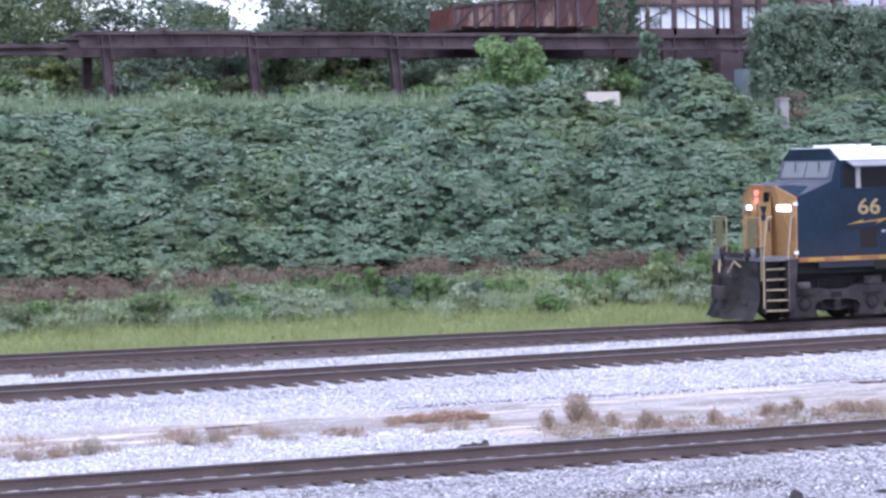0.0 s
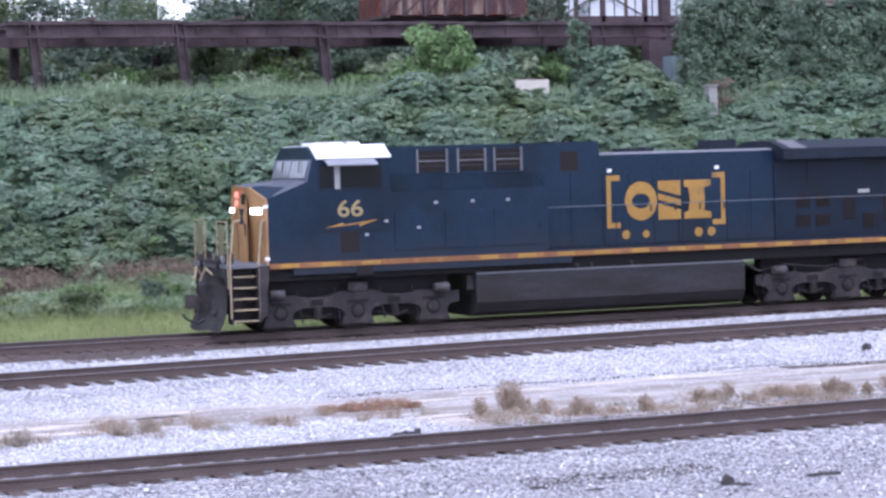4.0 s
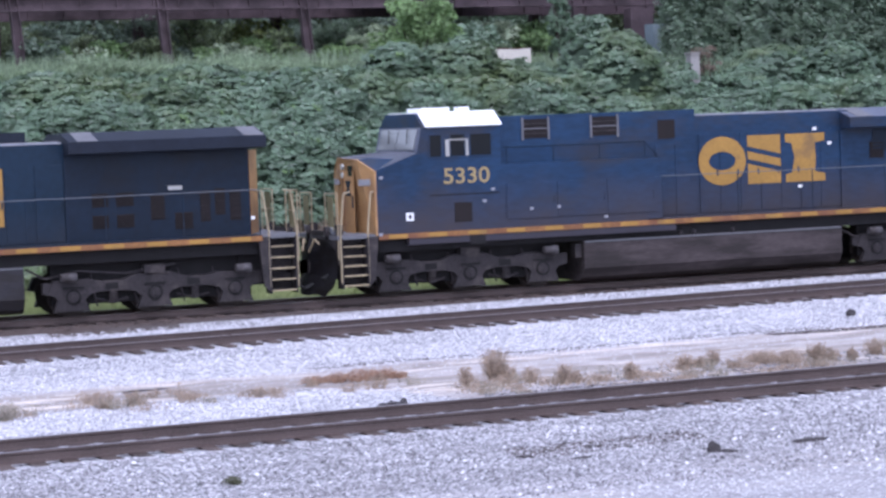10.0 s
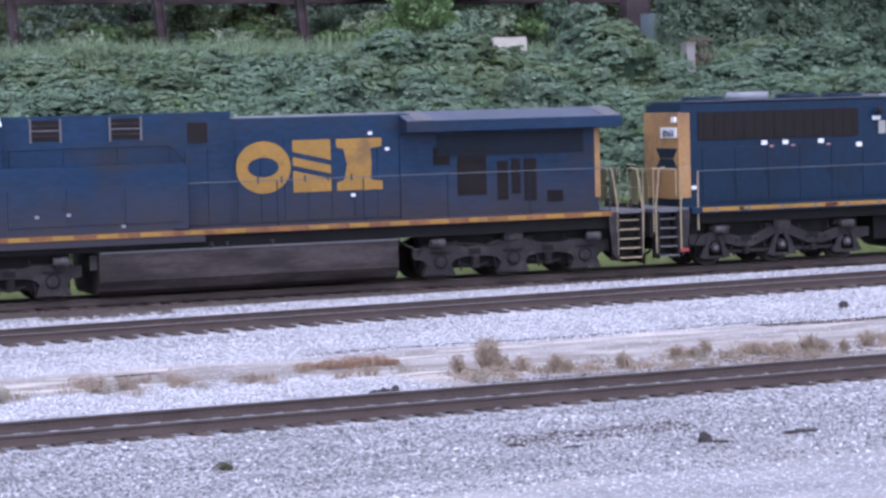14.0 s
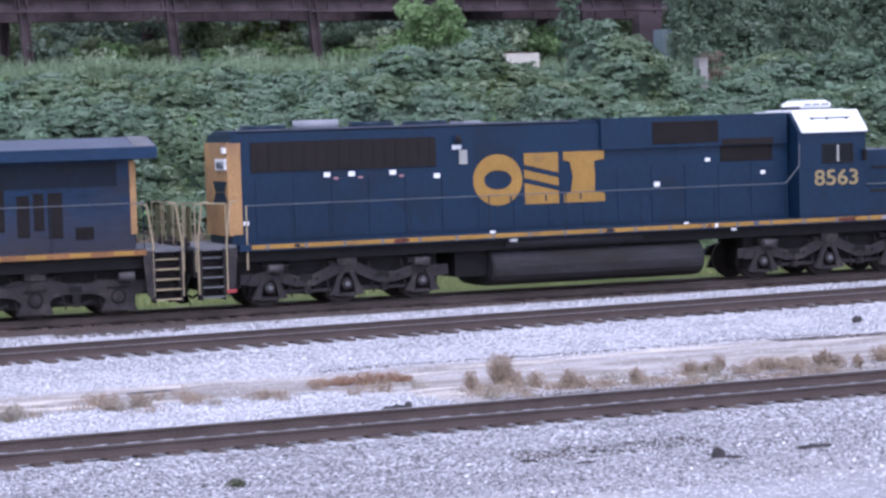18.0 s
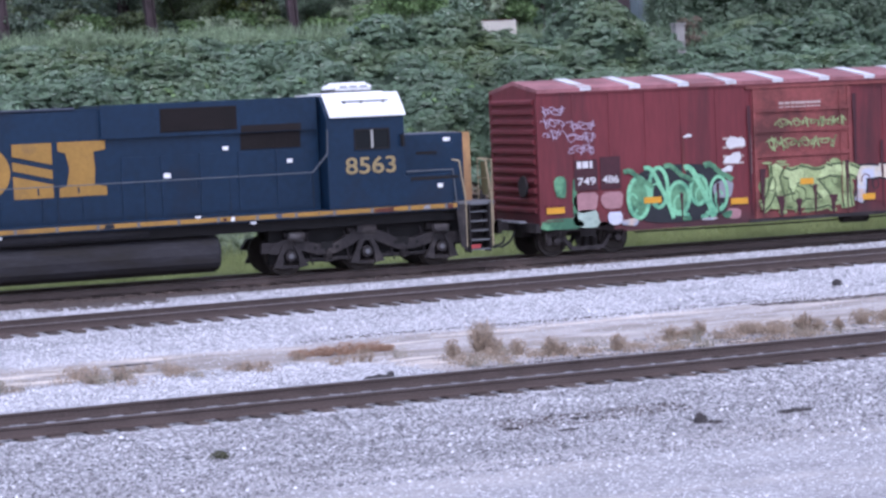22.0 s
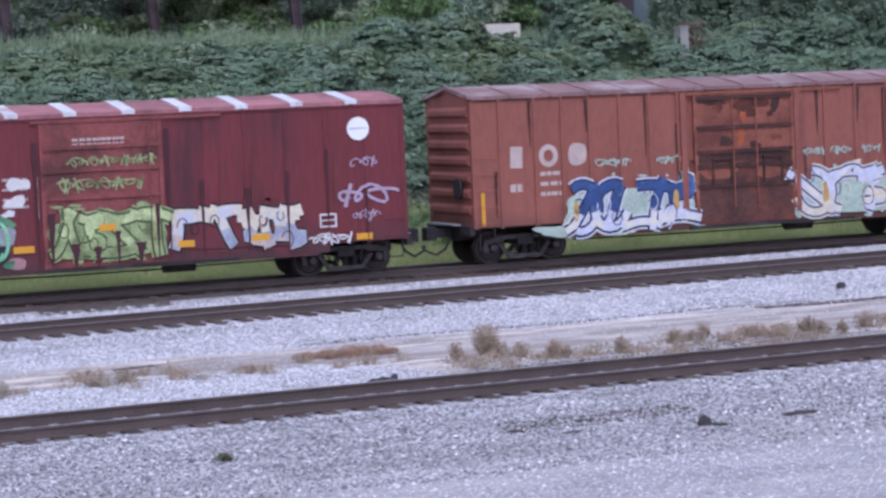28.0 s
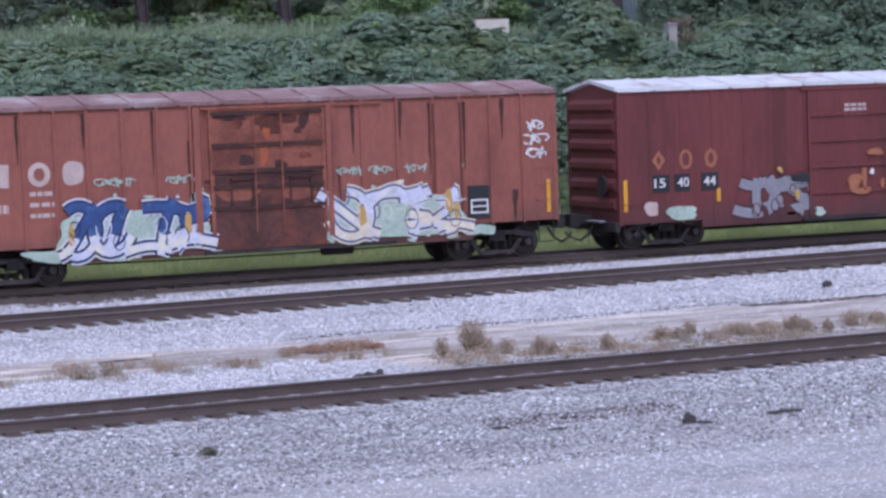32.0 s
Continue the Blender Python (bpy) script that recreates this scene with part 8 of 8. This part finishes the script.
# rusty ore hopper standing on the trestle
hop = thing("hopper_car", "derelict rusty ore hopper on the trestle", "hopper car", at=pose(35.5, 92.0, 0.0))
part("body", prism(bmesh.new(), [(-3.1, 9.80), (3.1, 9.80), (3.1, 11.15), (-3.1, 10.58)], -1.36, 1.36), "rust", hop, "rusty hopper body")
for i in range(7):
    x0, x1 = -3.05 + i * 0.875, -3.05 + (i + 1) * 0.875
    part("side_sheet", prism(bmesh.new(), [(x0 + 0.05, 9.84), (x1 - 0.05, 9.84), (x1 - 0.05, 10.52 + 0.092 * (x1 + 3.1)), (x0 + 0.05, 10.52 + 0.092 * (x0 + 3.1))], -1.40, -1.36), "hopper_rust", hop, "rust-streaked side sheet")
    part("side_stake", bx(x0 - 0.06, x0 + 0.06, -1.50, -1.40, 9.76, 10.56 + 0.092 * (x0 + 3.1), 0.01), "rust_steel", hop)
    bm = bmesh.new()
    tube(bm, (x0 + 0.06, -1.42, 9.86), (x1 - 0.06, -1.42, 10.45 + 0.092 * (x1 + 3.1)), 0.03, n=5)
    part("side_brace", bm, "rust_steel", hop)
part("top_chord", prism(bmesh.new(), [(-3.15, 10.56), (3.15, 11.14), (3.15, 11.24), (-3.15, 10.66)], -1.48, -1.34), "rust_steel", hop)
part("underframe", bx(-2.9, 2.9, -0.9, 0.9, 9.68, 9.80), "rust_steel", hop)
for a in (-1.9, 1.9):
    for s in (-1, 1):
        bm = bmesh.new()
        tube(bm, (a, s * 0.72 - 0.05, 9.9), (a, s * 0.72 + 0.05, 9.9), 0.24, n=16)
        part("wheel", bm, "wheel", hop)

# sheds and plant behind the trestle
shed = thing("derelict_shed", "derelict steel-framed industrial shed with rusty siding", "shed", at=pose(0, 100.0, 0))
for i in range(6):
    x = 44.2 + i * 1.07
    s = part("siding_sheet", bx(x, x + 1.05, 0, 0.05, 11.36 + 0.02 * (i % 3), 13.8), "siding", shed, "rusty corrugated sheet")
    for k in range(5):
        part("corrugation", bx(x + 0.1 + k * 0.2, x + 0.17 + k * 0.2, -0.03, 0.0, 11.36 + 0.02 * (i % 3), 13.8), "siding", s)
for i in range(8):
    x = 44.2 + i * 2.1
    part("column", bx(x - 0.10, x + 0.10, -0.15, 0.15, 6.6, 13.8), "rust_steel", shed)
part("sill_beam", bx(44.0, 59.5, -0.15, 0.15, 9.85, 10.28), "rust_steel", shed)
part("sill_beam", bx(44.0, 59.5, -0.12, 0.15, 11.26, 11.38), "rust_steel", shed)
# added sheets: the white sky behind the openings is their colour
for x0, x1 in ((44.42, 44.9), (45.15, 46.2), (46.42, 47.4), (47.6, 48.3), (48.5, 49.1), (49.65, 50.45), (50.75, 52.0), (52.4, 53.2)):
    p = part("pale_pane", bx(x0, x1, 0.02, 0.06, 10.28, 11.24), "pale_panel", shed, "pale sheet standing for sky seen through the opening")
    part("glazing_bar", bx((x0 + x1) / 2 - 0.02, (x0 + x1) / 2 + 0.02, -0.02, 0.02, 10.28, 11.26), "rust_steel", p)
part("back_wall", bx(44.0, 60.0, 3.0, 3.1, 9.9, 14.0), "siding", shed)
for a, b in (((44.3, 10.3), (46.2, 11.3)), ((46.4, 11.3), (48.3, 10.3)), ((51.0, 11.3), (54.5, 10.3)), ((50.5, 12.0), (54.0, 11.4))):
    bm = bmesh.new()
    tube(bm, (a[0], -0.1, a[1]), (b[0], -0.1, b[1]), 0.04, n=5)
    part("brace", bm, "rust_steel", shed)
part("painted_panel", bx(54.6, 60.0, -0.22, -0.15, 11.15, 12.9), "paint_mauve", shed, "purple wall panel with white sprayed shapes")
mural(shed, 54.75, 59.8, 11.2, 12.75, 5, "paint_mauve", "paint_mauve", "paint_dark", "paint_white", "paint_lilac", 140, -0.225, 0.30)
for x in (49.37, 54.5):
    part("heavy_column", bx(x - 0.22, x + 0.22, -0.3, 0.1, 6.6, 13.8, 0.02), "rust_steel", shed)
box_ = thing("rusty_bin", "rust-brown steel bin under the trestle", "bin", at=pose(43.75, 89.3, 6.5))
part("bin_wall", bx(-0.5, 0.5, -0.3, 0.3, 0.6, 2.15, 0.03), "rust_steel", box_)
for x in (-0.46, 0.36):
    part("leg", bx(x, x + 0.1, -0.25, -0.15, 0, 0.6), "rust_steel", box_)
cab_ = thing("metal_cabinet", "pale blue-grey sheet-metal cabinet", "cabinet", at=pose(43.98, 88.0, 6.45))
part("cabinet_body", bx(-0.43, 0.43, -0.4, 0.4, 0, 1.5, 0.02), "cabinet", cab_)
part("cabinet_door", bx(-0.38, 0.38, -0.42, -0.40, 0.08, 1.42, 0.01), "cabinet", cab_)
blk = thing("concrete_block", "whitish concrete block half sunk in vines", "concrete block", at=pose(34.3, 80.7, 5.95))
part("block", bx(-0.70, 0.70, -0.4, 0.4, 0, 0.93, 0.04), "pale_block", blk)
part("rusty_cap", bx(-0.70, 0.50, -0.42, 0.42, 0.93, 0.96), "rust", blk)
cp = thing("concrete_post", "short weathered concrete post among the vines", "concrete post", at=pose(40.30, 78.0, 4.95))
part("shaft", bx(-0.17, 0.17, -0.2, 0.2, 0, 1.50, 0.04), "concrete", cp)
part("post_cap", bx(-0.20, 0.20, -0.24, 0.24, 1.50, 1.56, 0.02), "concrete", cp)

# ivy-clad wall
ivy = thing("ivy_clad_building", "long blocky wall wholly clad in ivy", "building", at=pose(0, 84.5, 0))
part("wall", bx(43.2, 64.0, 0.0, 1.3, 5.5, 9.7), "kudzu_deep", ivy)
part("parapet", bx(43.1, 64.0, -0.08, 1.38, 9.7, 9.8), "concrete", ivy)
rng = np.random.default_rng(19)
n = 1150
c = np.stack([rng.uniform(43.1, 60, n), np.full(n, -0.05) + rng.normal(0, 0.12, n), rng.uniform(5.6, 9.85, n)], axis=1)
c[:, 1] -= np.array([0.9 * max(0.0, noise.noise((x * 0.55, z * 0.35, 5.0)) + 0.1) for x, y, z in c])
c[:120, 2] = 9.85 + np.array([0.35 * max(0.0, noise.noise((x * 0.8, 2.0, 9.0))) + 0.1 for x in c[:120, 0]])
c[120:260, 0] = 43.15 + rng.normal(0, 0.08, 140)
c[120:260, 1] = rng.uniform(0, 1.3, 140)
quads("ivy", dome_leaves(c, rng.uniform(0.2, 0.45, n), 60, 0.078, rng, 1.0, (0, -0.9, 0.3), 0.35, 0.55, 0.6), "ivy", ivy)


# ---- trees ----
def tree_meshes(seed, h, w):
    """Trunk, limbs and a crown of many leaves, as meshes to be shared."""
    rng = np.random.default_rng(seed)
    bm = bmesh.new()
    pts, p = [Vector((0, 0, -0.2))], Vector((0, 0, 0))
    for i in range(5):
        p = p + Vector((rng.normal(0, 0.12), rng.normal(0, 0.12), h * 0.16))
        pts.append(p.copy())
    for i in range(len(pts) - 1):
        tube(bm, pts[i], pts[i + 1], 0.15 * (1 - i * 0.16), 0.15 * (1 - (i + 1) * 0.16), n=7)
    ends = [pts[-1]]
    for i in range(13):
        s = pts[1 + i % 5]
        a = rng.uniform(0, 6.28)
        e = s + Vector((math.cos(a) * w * rng.uniform(0.22, 0.46), math.sin(a) * w * rng.uniform(0.22, 0.46), h * rng.uniform(0.06, 0.26)))
        tube(bm, s, e, 0.05, 0.015, n=5)
        ends += [e, s.lerp(e, 0.6)]
    wood = bpy.data.meshes.new("trunk")
    bm.to_mesh(wood)
    bm.free()
    wood.materials.append(M["bark"])
    c = []
    for e in ends:
        for k in range(4):
            c.append(np.array(e) + rng.normal(0, 1, 3) * np.array([w * 0.10, w * 0.10, h * 0.055]))
    for k in range(26):
        a, b = rng.uniform(0, 6.28), rng.uniform(0, 1)
        z = h * rng.uniform(0.25, 1.0)
        r = w / 2 * math.sqrt(b) * math.sin(math.pi * min(1, max(0.12, (z / h) * 0.85 + 0.08)))
        c.append(np.array([r * math.cos(a), r * math.sin(a), z]))
    c = np.array(c)
    q = dome_leaves(c, rng.uniform(0.25, 0.6, len(c)) * w / 4.0, 34, 0.12, rng, 0.75, (0, -0.15, 0.4), 0.6, 0.6)
    me = bpy.data.meshes.new("crown")
    me.from_pydata(q.reshape(-1, 3), [], np.arange(len(q) * 4).reshape(-1, 4))
    return wood, me


KINDS = [tree_meshes(100 + i, h, w) for i, (h, w) in enumerate(((6.6, 5.0), (7.6, 5.4), (5.8, 5.2), (4.2, 4.2)))]
CROWNS = {}
for i, (w, c) in enumerate(KINDS):
    for m in ("leaf", "leaf_olive", "leaf_grey"):
        me = c.copy()
        me.materials.append(M[m])
        CROWNS[i, m] = me


def tree(x, y, z, kind, mat, turn, size, label):
    T = thing("tree", label, "tree", "trees behind the trestle", pose(x, y, z, 0, 0, turn) @ Matrix.Scale(size, 4))
    part("trunk", KINDS[kind][0], "", T)
    part("crown", CROWNS[kind, mat], "", T)


rng = np.random.default_rng(8)
LABELS = {"leaf": "dark green leafy tree on the plateau", "leaf_olive": "olive green leafy tree on the plateau", "leaf_grey": "dull grey-green tree on the plateau"}
x = 10.0
row = 0
for y, lo, hi, step, sizes in ((95.8, 12, 44, 1.55, (0.40, 0.62)), (101.0, 14, 44, 2.1, (0.72, 0.95)), (106.0, 16, 66, 2.3, (0.90, 1.15)), (113.0, 14, 72, 2.7, (0.95, 1.25))):
    x = lo
    while x < hi:
        m = ("leaf", "leaf_olive", "leaf_grey")[rng.integers(0, 3)]
        k = int(rng.integers(0, 4)) if y > 96 else 3
        s = rng.uniform(*sizes)
        gap = (y > 100) and (0.190 < x / y < 0.219 or 0.238 < x / y < 0.277)
        tree(x, y + rng.normal(0, 0.9), 6.55, k, m, rng.uniform(0, 360), s * (0.7 if gap else 1.0), LABELS[m])
        x += step * rng.uniform(0.75, 1.3)


# ---- the yard's small things ----
def gravel(name, label, n, x0, x1, y0, y1, size, rng, mat="stone", patchy=0.0):
    """Loose stones, each a small uneven lump bedded in the ground, joined: nobody could count them."""
    x, y = rng.uniform(x0, x1, n), rng.uniform(y0, y1, n)
    z = np.array([rolling(a, b) for a, b in zip(x, y)])
    c = np.stack([x, y, z], axis=1)
    s = (size * rng.uniform(0.5, 1.4, n))[:, None, None]
    unit = np.array([(1, 0, 0), (-1, 0, 0), (0, 1, 0), (0, -1, 0), (0, 0, 1), (0, 0, -1)], float)
    a = rng.uniform(0, 6.28, n)
    rot = np.stack([np.stack([np.cos(a), -np.sin(a), 0 * a], 1), np.stack([np.sin(a), np.cos(a), 0 * a], 1), np.stack([0 * a, 0 * a, 1 + 0 * a], 1)], axis=1)
    v = unit[None] * rng.uniform(0.55, 1.15, (n, 6, 1)) + rng.normal(0, 0.16, (n, 6, 3))
    v = np.einsum("nij,nkj->nki", rot, v) * s * np.array([1.1, 1.0, 0.72]) + c[:, None, :] + np.array([0, 0, size * 0.12])
    tri = np.array([(0, 2, 4), (2, 1, 4), (1, 3, 4), (3, 0, 4)])
    f = (np.arange(n)[:, None, None] * 6 + tri[None]).reshape(-1, 3)
    me = bpy.data.meshes.new(name)
    me.from_pydata(v.reshape(-1, 3), [], f)
    me.materials.append(M[mat])
    return tagged(new(name, me), label, "gravel", kind="stuff")


rng = np.random.default_rng(77)
gravel("loose_gravel", "coarse grey gravel beside the rails", 46000, 1, 24, 28.6, 33.5, 0.027, rng, "stone_grey")
gravel("loose_gravel", "larger pale stones among the grey gravel", 2600, 1, 24, 27.6, 33.5, 0.034, rng, "stone_bright")
gravel("loose_gravel", "fine grey gravel in trodden dirt", 16000, 0, 22, 23.0, 29.4, 0.020, rng, "stone")
gravel("loose_gravel", "bright crushed stone ballast", 17500, 2, 15.0, 36.0, 42.7, 0.028, rng)
gravel("loose_gravel", "fresh white stones among the ballast", 3500, 2, 15.4, 36.0, 42.6, 0.030, rng, "stone_bright")
gravel("loose_gravel", "dusty grit beside the near rails", 4000, 15.2, 27, 36.0, 40.0, 0.024, rng, "stone_grey")
gravel("loose_gravel", "bright crushed stone ballast", 24000, 4, 36, 45.6, 49.55, 0.030, rng)
gravel("loose_gravel", "bright crushed stone ballast", 8500, 5, 24, 52.3, 56.4, 0.034, rng)
gravel("loose_gravel", "bright crushed stone ballast", 7500, 24, 44, 52.3, 56.7, 0.034, rng)
gravel("loose_gravel", "scattered grit on the dirt strip", 2800, 5, 30, 43.2, 46.2, 0.020, rng)
gravel("loose_gravel", "grey grit under the weeds", 5200, 16, 29, 38.6, 41.6, 0.024, rng, "stone_grey")
gravel("loose_gravel", "dark cinders beside the near rails", 900, 16.2, 20.5, 38.2, 39.3, 0.024, rng, "stone_dark")
gravel("loose_gravel", "dark cinders beside the near rails", 320, 21.0, 23.0, 39.0, 39.6, 0.024, rng, "stone_dark")
gravel("loose_gravel", "dark grit along a wheel rut", 2600, 15, 27, 45.85, 46.3, 0.022, rng, "stone_dark")
gravel("loose_gravel", "patch of dark cinders on the ballast", 1500, 25.0, 29.5, 45.0, 45.7, 0.024, rng, "stone_dark")
gravel("loose_gravel", "dark cinders among the grey gravel", 700, 13.2, 16.2, 31.2, 31.9, 0.026, rng, "stone_dark")
gravel("loose_gravel", "dark oily ballast between the rails", 6000, 5, 48, 56.6, 61.5, 0.036, rng, "stone_dark")


def weed(x, y, w, h, mat, label, seed, n=150):
    """A dry weed: a tuft of stems with ragged seed heads."""
    rng = np.random.default_rng(seed)
    T = thing("dry_weed", label, "weed", "dry weeds between the tracks", pose(x, y, rolling(x, y) - 0.01))
    a, r = rng.uniform(0, 6.28, n), w * 0.25 * np.sqrt(rng.uniform(0, 1, n))
    feet = np.stack([r * np.cos(a), r * np.sin(a), np.zeros(n)], axis=1)
    tagged(quads("stem_tuft", blades(feet, h * 0.8, 0.012, rng, 0.32), mat, T), kind="stuff")
    m = max(10, int(n * 0.4))
    a, r = rng.uniform(0, 6.28, m), w * 0.5 * np.sqrt(rng.uniform(0, 1, m))
    c = np.stack([r * np.cos(a), r * np.sin(a), h * rng.uniform(0.25, 0.95, m) * np.sqrt(np.clip(1.05 - (r / (w * 0.5)) ** 2 * 0.8, 0.1, 1))], axis=1)
    tagged(quads("seed_spray", dome_leaves(c, rng.uniform(0.03, 0.07, m) * (w / 0.5), 9, 0.022, rng, 0.9, (0, -0.1, 0.3), 0.8, 0.4), mat, T), kind="stuff")


D_ = "straw"
for i, (x, y, w, h, n, m) in enumerate(((17.24, 41.8, 0.46, 0.64, 300, D_), (17.42, 41.6, 0.40, 0.34, 130, D_), (16.30, 40.9, 0.28, 0.40, 120, D_), (17.0, 40.7, 0.5, 0.16, 90, D_), (17.45, 40.6, 0.42, 0.30, 120, D_), (17.85, 40.0, 0.30, 0.40, 140, D_), (18.1, 40.1, 0.34, 0.24, 100, D_),
                                        (19.1, 39.85, 0.26, 0.36, 120, D_), (18.6, 40.0, 0.5, 0.14, 90, D_), (20.55, 40.5, 0.42, 0.30, 140, D_), (20.9, 40.6, 0.36, 0.22, 100, D_), (21.25, 40.7, 0.26, 0.34, 110, D_), (22.05, 40.3, 0.6, 0.26, 150, D_), (22.65, 40.25, 0.7, 0.24, 160, D_),
                                        (23.15, 40.1, 0.34, 0.42, 150, D_), (23.45, 40.1, 0.36, 0.26, 100, D_), (23.75, 39.85, 0.22, 0.30, 90, D_), (24.6, 40.4, 0.5, 0.30, 120, D_), (25.3, 40.6, 0.6, 0.22, 120, D_), (9.95, 42.4, 0.5, 0.34, 130, D_), (10.5, 42.5, 0.5, 0.28, 120, D_),
                                        (8.1, 42.0, 0.55, 0.36, 120, "weed_grey"), (7.5, 41.8, 0.6, 0.30, 120, D_), (11.6, 42.7, 0.6, 0.16, 90, D_), (13.2, 42.7, 0.7, 0.12, 80, D_), (6.9, 41.6, 0.5, 0.3, 90, D_))):
    weed(x, y, w, h, m, "dry brown weed in the gravel" if m == D_ else "greenish dry weed in the gravel", 200 + i, n)
for i, (x, y, w, h) in enumerate(((14.72, 43.5, 0.6, 0.17), (15.15, 43.4, 0.7, 0.22), (15.60, 43.5, 0.6, 0.20), (14.30, 43.6, 0.5, 0.13), (15.9, 43.4, 0.4, 0.12))):
    weed(x, y, w, h, "rust_grass", "low rusty-orange dry grass tuft", 240 + i, 170)
for i, (x, y) in enumerate(((9.08, 31.4), (18.4, 24.6), (19.4, 25.0), (18.9, 25.6))):
    weed(x, y, 0.30, 0.12, "weed_green", "small dry tuft in the gravel", 260 + i, 70)


def scrap(x, y, length, width, height, turn, mat, label, seed, name="wood_scrap"):
    rng = np.random.default_rng(seed)
    T = thing(name, label, "scrap", "", pose(x, y, rolling(x, y), 0, 0, turn))
    bm = bmesh.new()
    n = 6
    rings = []
    for i in range(n + 1):
        k = i / n
        r = (0.35 + 0.65 * math.sin(math.pi * (0.12 + 0.76 * k))) * rng.uniform(0.75, 1.15)
        ring = [bm.verts.new((length * (k - 0.5), width / 2 * r * c, max(0, height * r * (0.5 + 0.5 * s)))) for c, s in ((1, -1), (0.9, 0.4), (0.2, 1.0), (-0.6, 0.8), (-1, -1))]
        rings.append(ring)
    for a, b in zip(rings, rings[1:]):
        for j in range(5):
            bm.faces.new((a[j], a[(j + 1) % 5], b[(j + 1) % 5], b[j]))
    bm.faces.new(rings[0][::-1])
    bm.faces.new(rings[-1])
    bmesh.ops.recalc_face_normals(bm, faces=bm.faces)
    part("piece", bm, mat, T)


for i in range(110):
    r_ = np.random.default_rng(400 + i)
    x_ = r_.uniform(6, 28) if i < 60 else r_.uniform(16, 28)
    weed(x_, (39.9 if x_ > 16 else 42.9) + r_.normal(0, 0.75), r_.uniform(0.4, 1.0), r_.uniform(0.08, 0.26), ("straw", "straw", "weed_grey")[i % 3], ("low wisp of dry grass in the dirt", "low wisp of dry grass in the dirt", "thin grey-green wisp in the dirt")[i % 3], 400 + i, 44)


scrap(14.15, 39.0, 0.58, 0.22, 0.10, 12, "scrap_wood", "dark broken piece of tie lying on the ballast", 1)
scrap(14.42, 39.12, 0.16, 0.14, 0.13, 60, "scrap_wood", "dark broken lump of wood on the ballast", 2)
scrap(15.80, 30.35, 0.22, 0.16, 0.15, 20, "scrap_wood", "dark lump lying on the gravel", 3)
scrap(15.95, 30.2, 0.28, 0.10, 0.05, -30, "scrap_wood", "dark splinter lying on the gravel", 4)
scrap(17.40, 30.45, 0.62, 0.12, 0.06, 8, "scrap_wood", "weathered stick lying on the gravel", 5)
scrap(14.0, 30.9, 0.32, 0.12, 0.03, 5, "scrap_wood", "flat dark splinter on the gravel", 6)
scrap(28.2, 47.3, 0.26, 0.2, 0.16, 30, "scrap_wood", "dark lump of wood on the ballast", 7, "stone")
scrap(14.5, 31.5, 0.30, 0.10, 0.04, 4, "scrap_wood", "dark flat splinter on the gravel", 12)
scrap(13.3, 31.3, 0.24, 0.10, 0.04, -12, "scrap_wood", "dark flat splinter on the gravel", 13)
scrap(11.1, 38.6, 0.35, 0.08, 0.03, 4, "scrap_wood", "thin dark splinter on the ballast", 8)
scrap(9.9, 37.6, 0.16, 0.08, 0.05, 0, "scrap_wood", "small dark chip on the ballast", 9)
scrap(12.9, 38.2, 0.30, 0.06, 0.03, -3, "scrap_wood", "thin dark splinter on the ballast", 10)
scrap(11.3, 44.8, 0.9, 0.05, 0.04, 3, "scrap_wood", "long thin stick on the ballast", 11)


# ---- motion ----
def motions():
    for ob, u0 in VEHICLES:
        walk(ob, [(t, pose(s + u0, LINE_Y, 0)) for t, s in TRAIN])
    for wheelset, radius, way in WHEELSETS:
        home, rows = wheelset.matrix_basis.translation.copy(), []
        t = 0.0
        while t < 32.01:
            i = max(j for j in range(len(TRAIN)) if TRAIN[j][0] <= t + 1e-6)
            i = min(i, len(TRAIN) - 2)
            (t0, s0), (t1, s1) = TRAIN[i], TRAIN[i + 1]
            s = s0 + (s1 - s0) * (t - t0) / (t1 - t0)
            rows.append((t, Matrix.Translation(home) @ Matrix.Rotation((s - TRAIN[0][1]) / radius, 4, "Y")))
            t += 4 / 30
        walk(wheelset, rows)


motions()
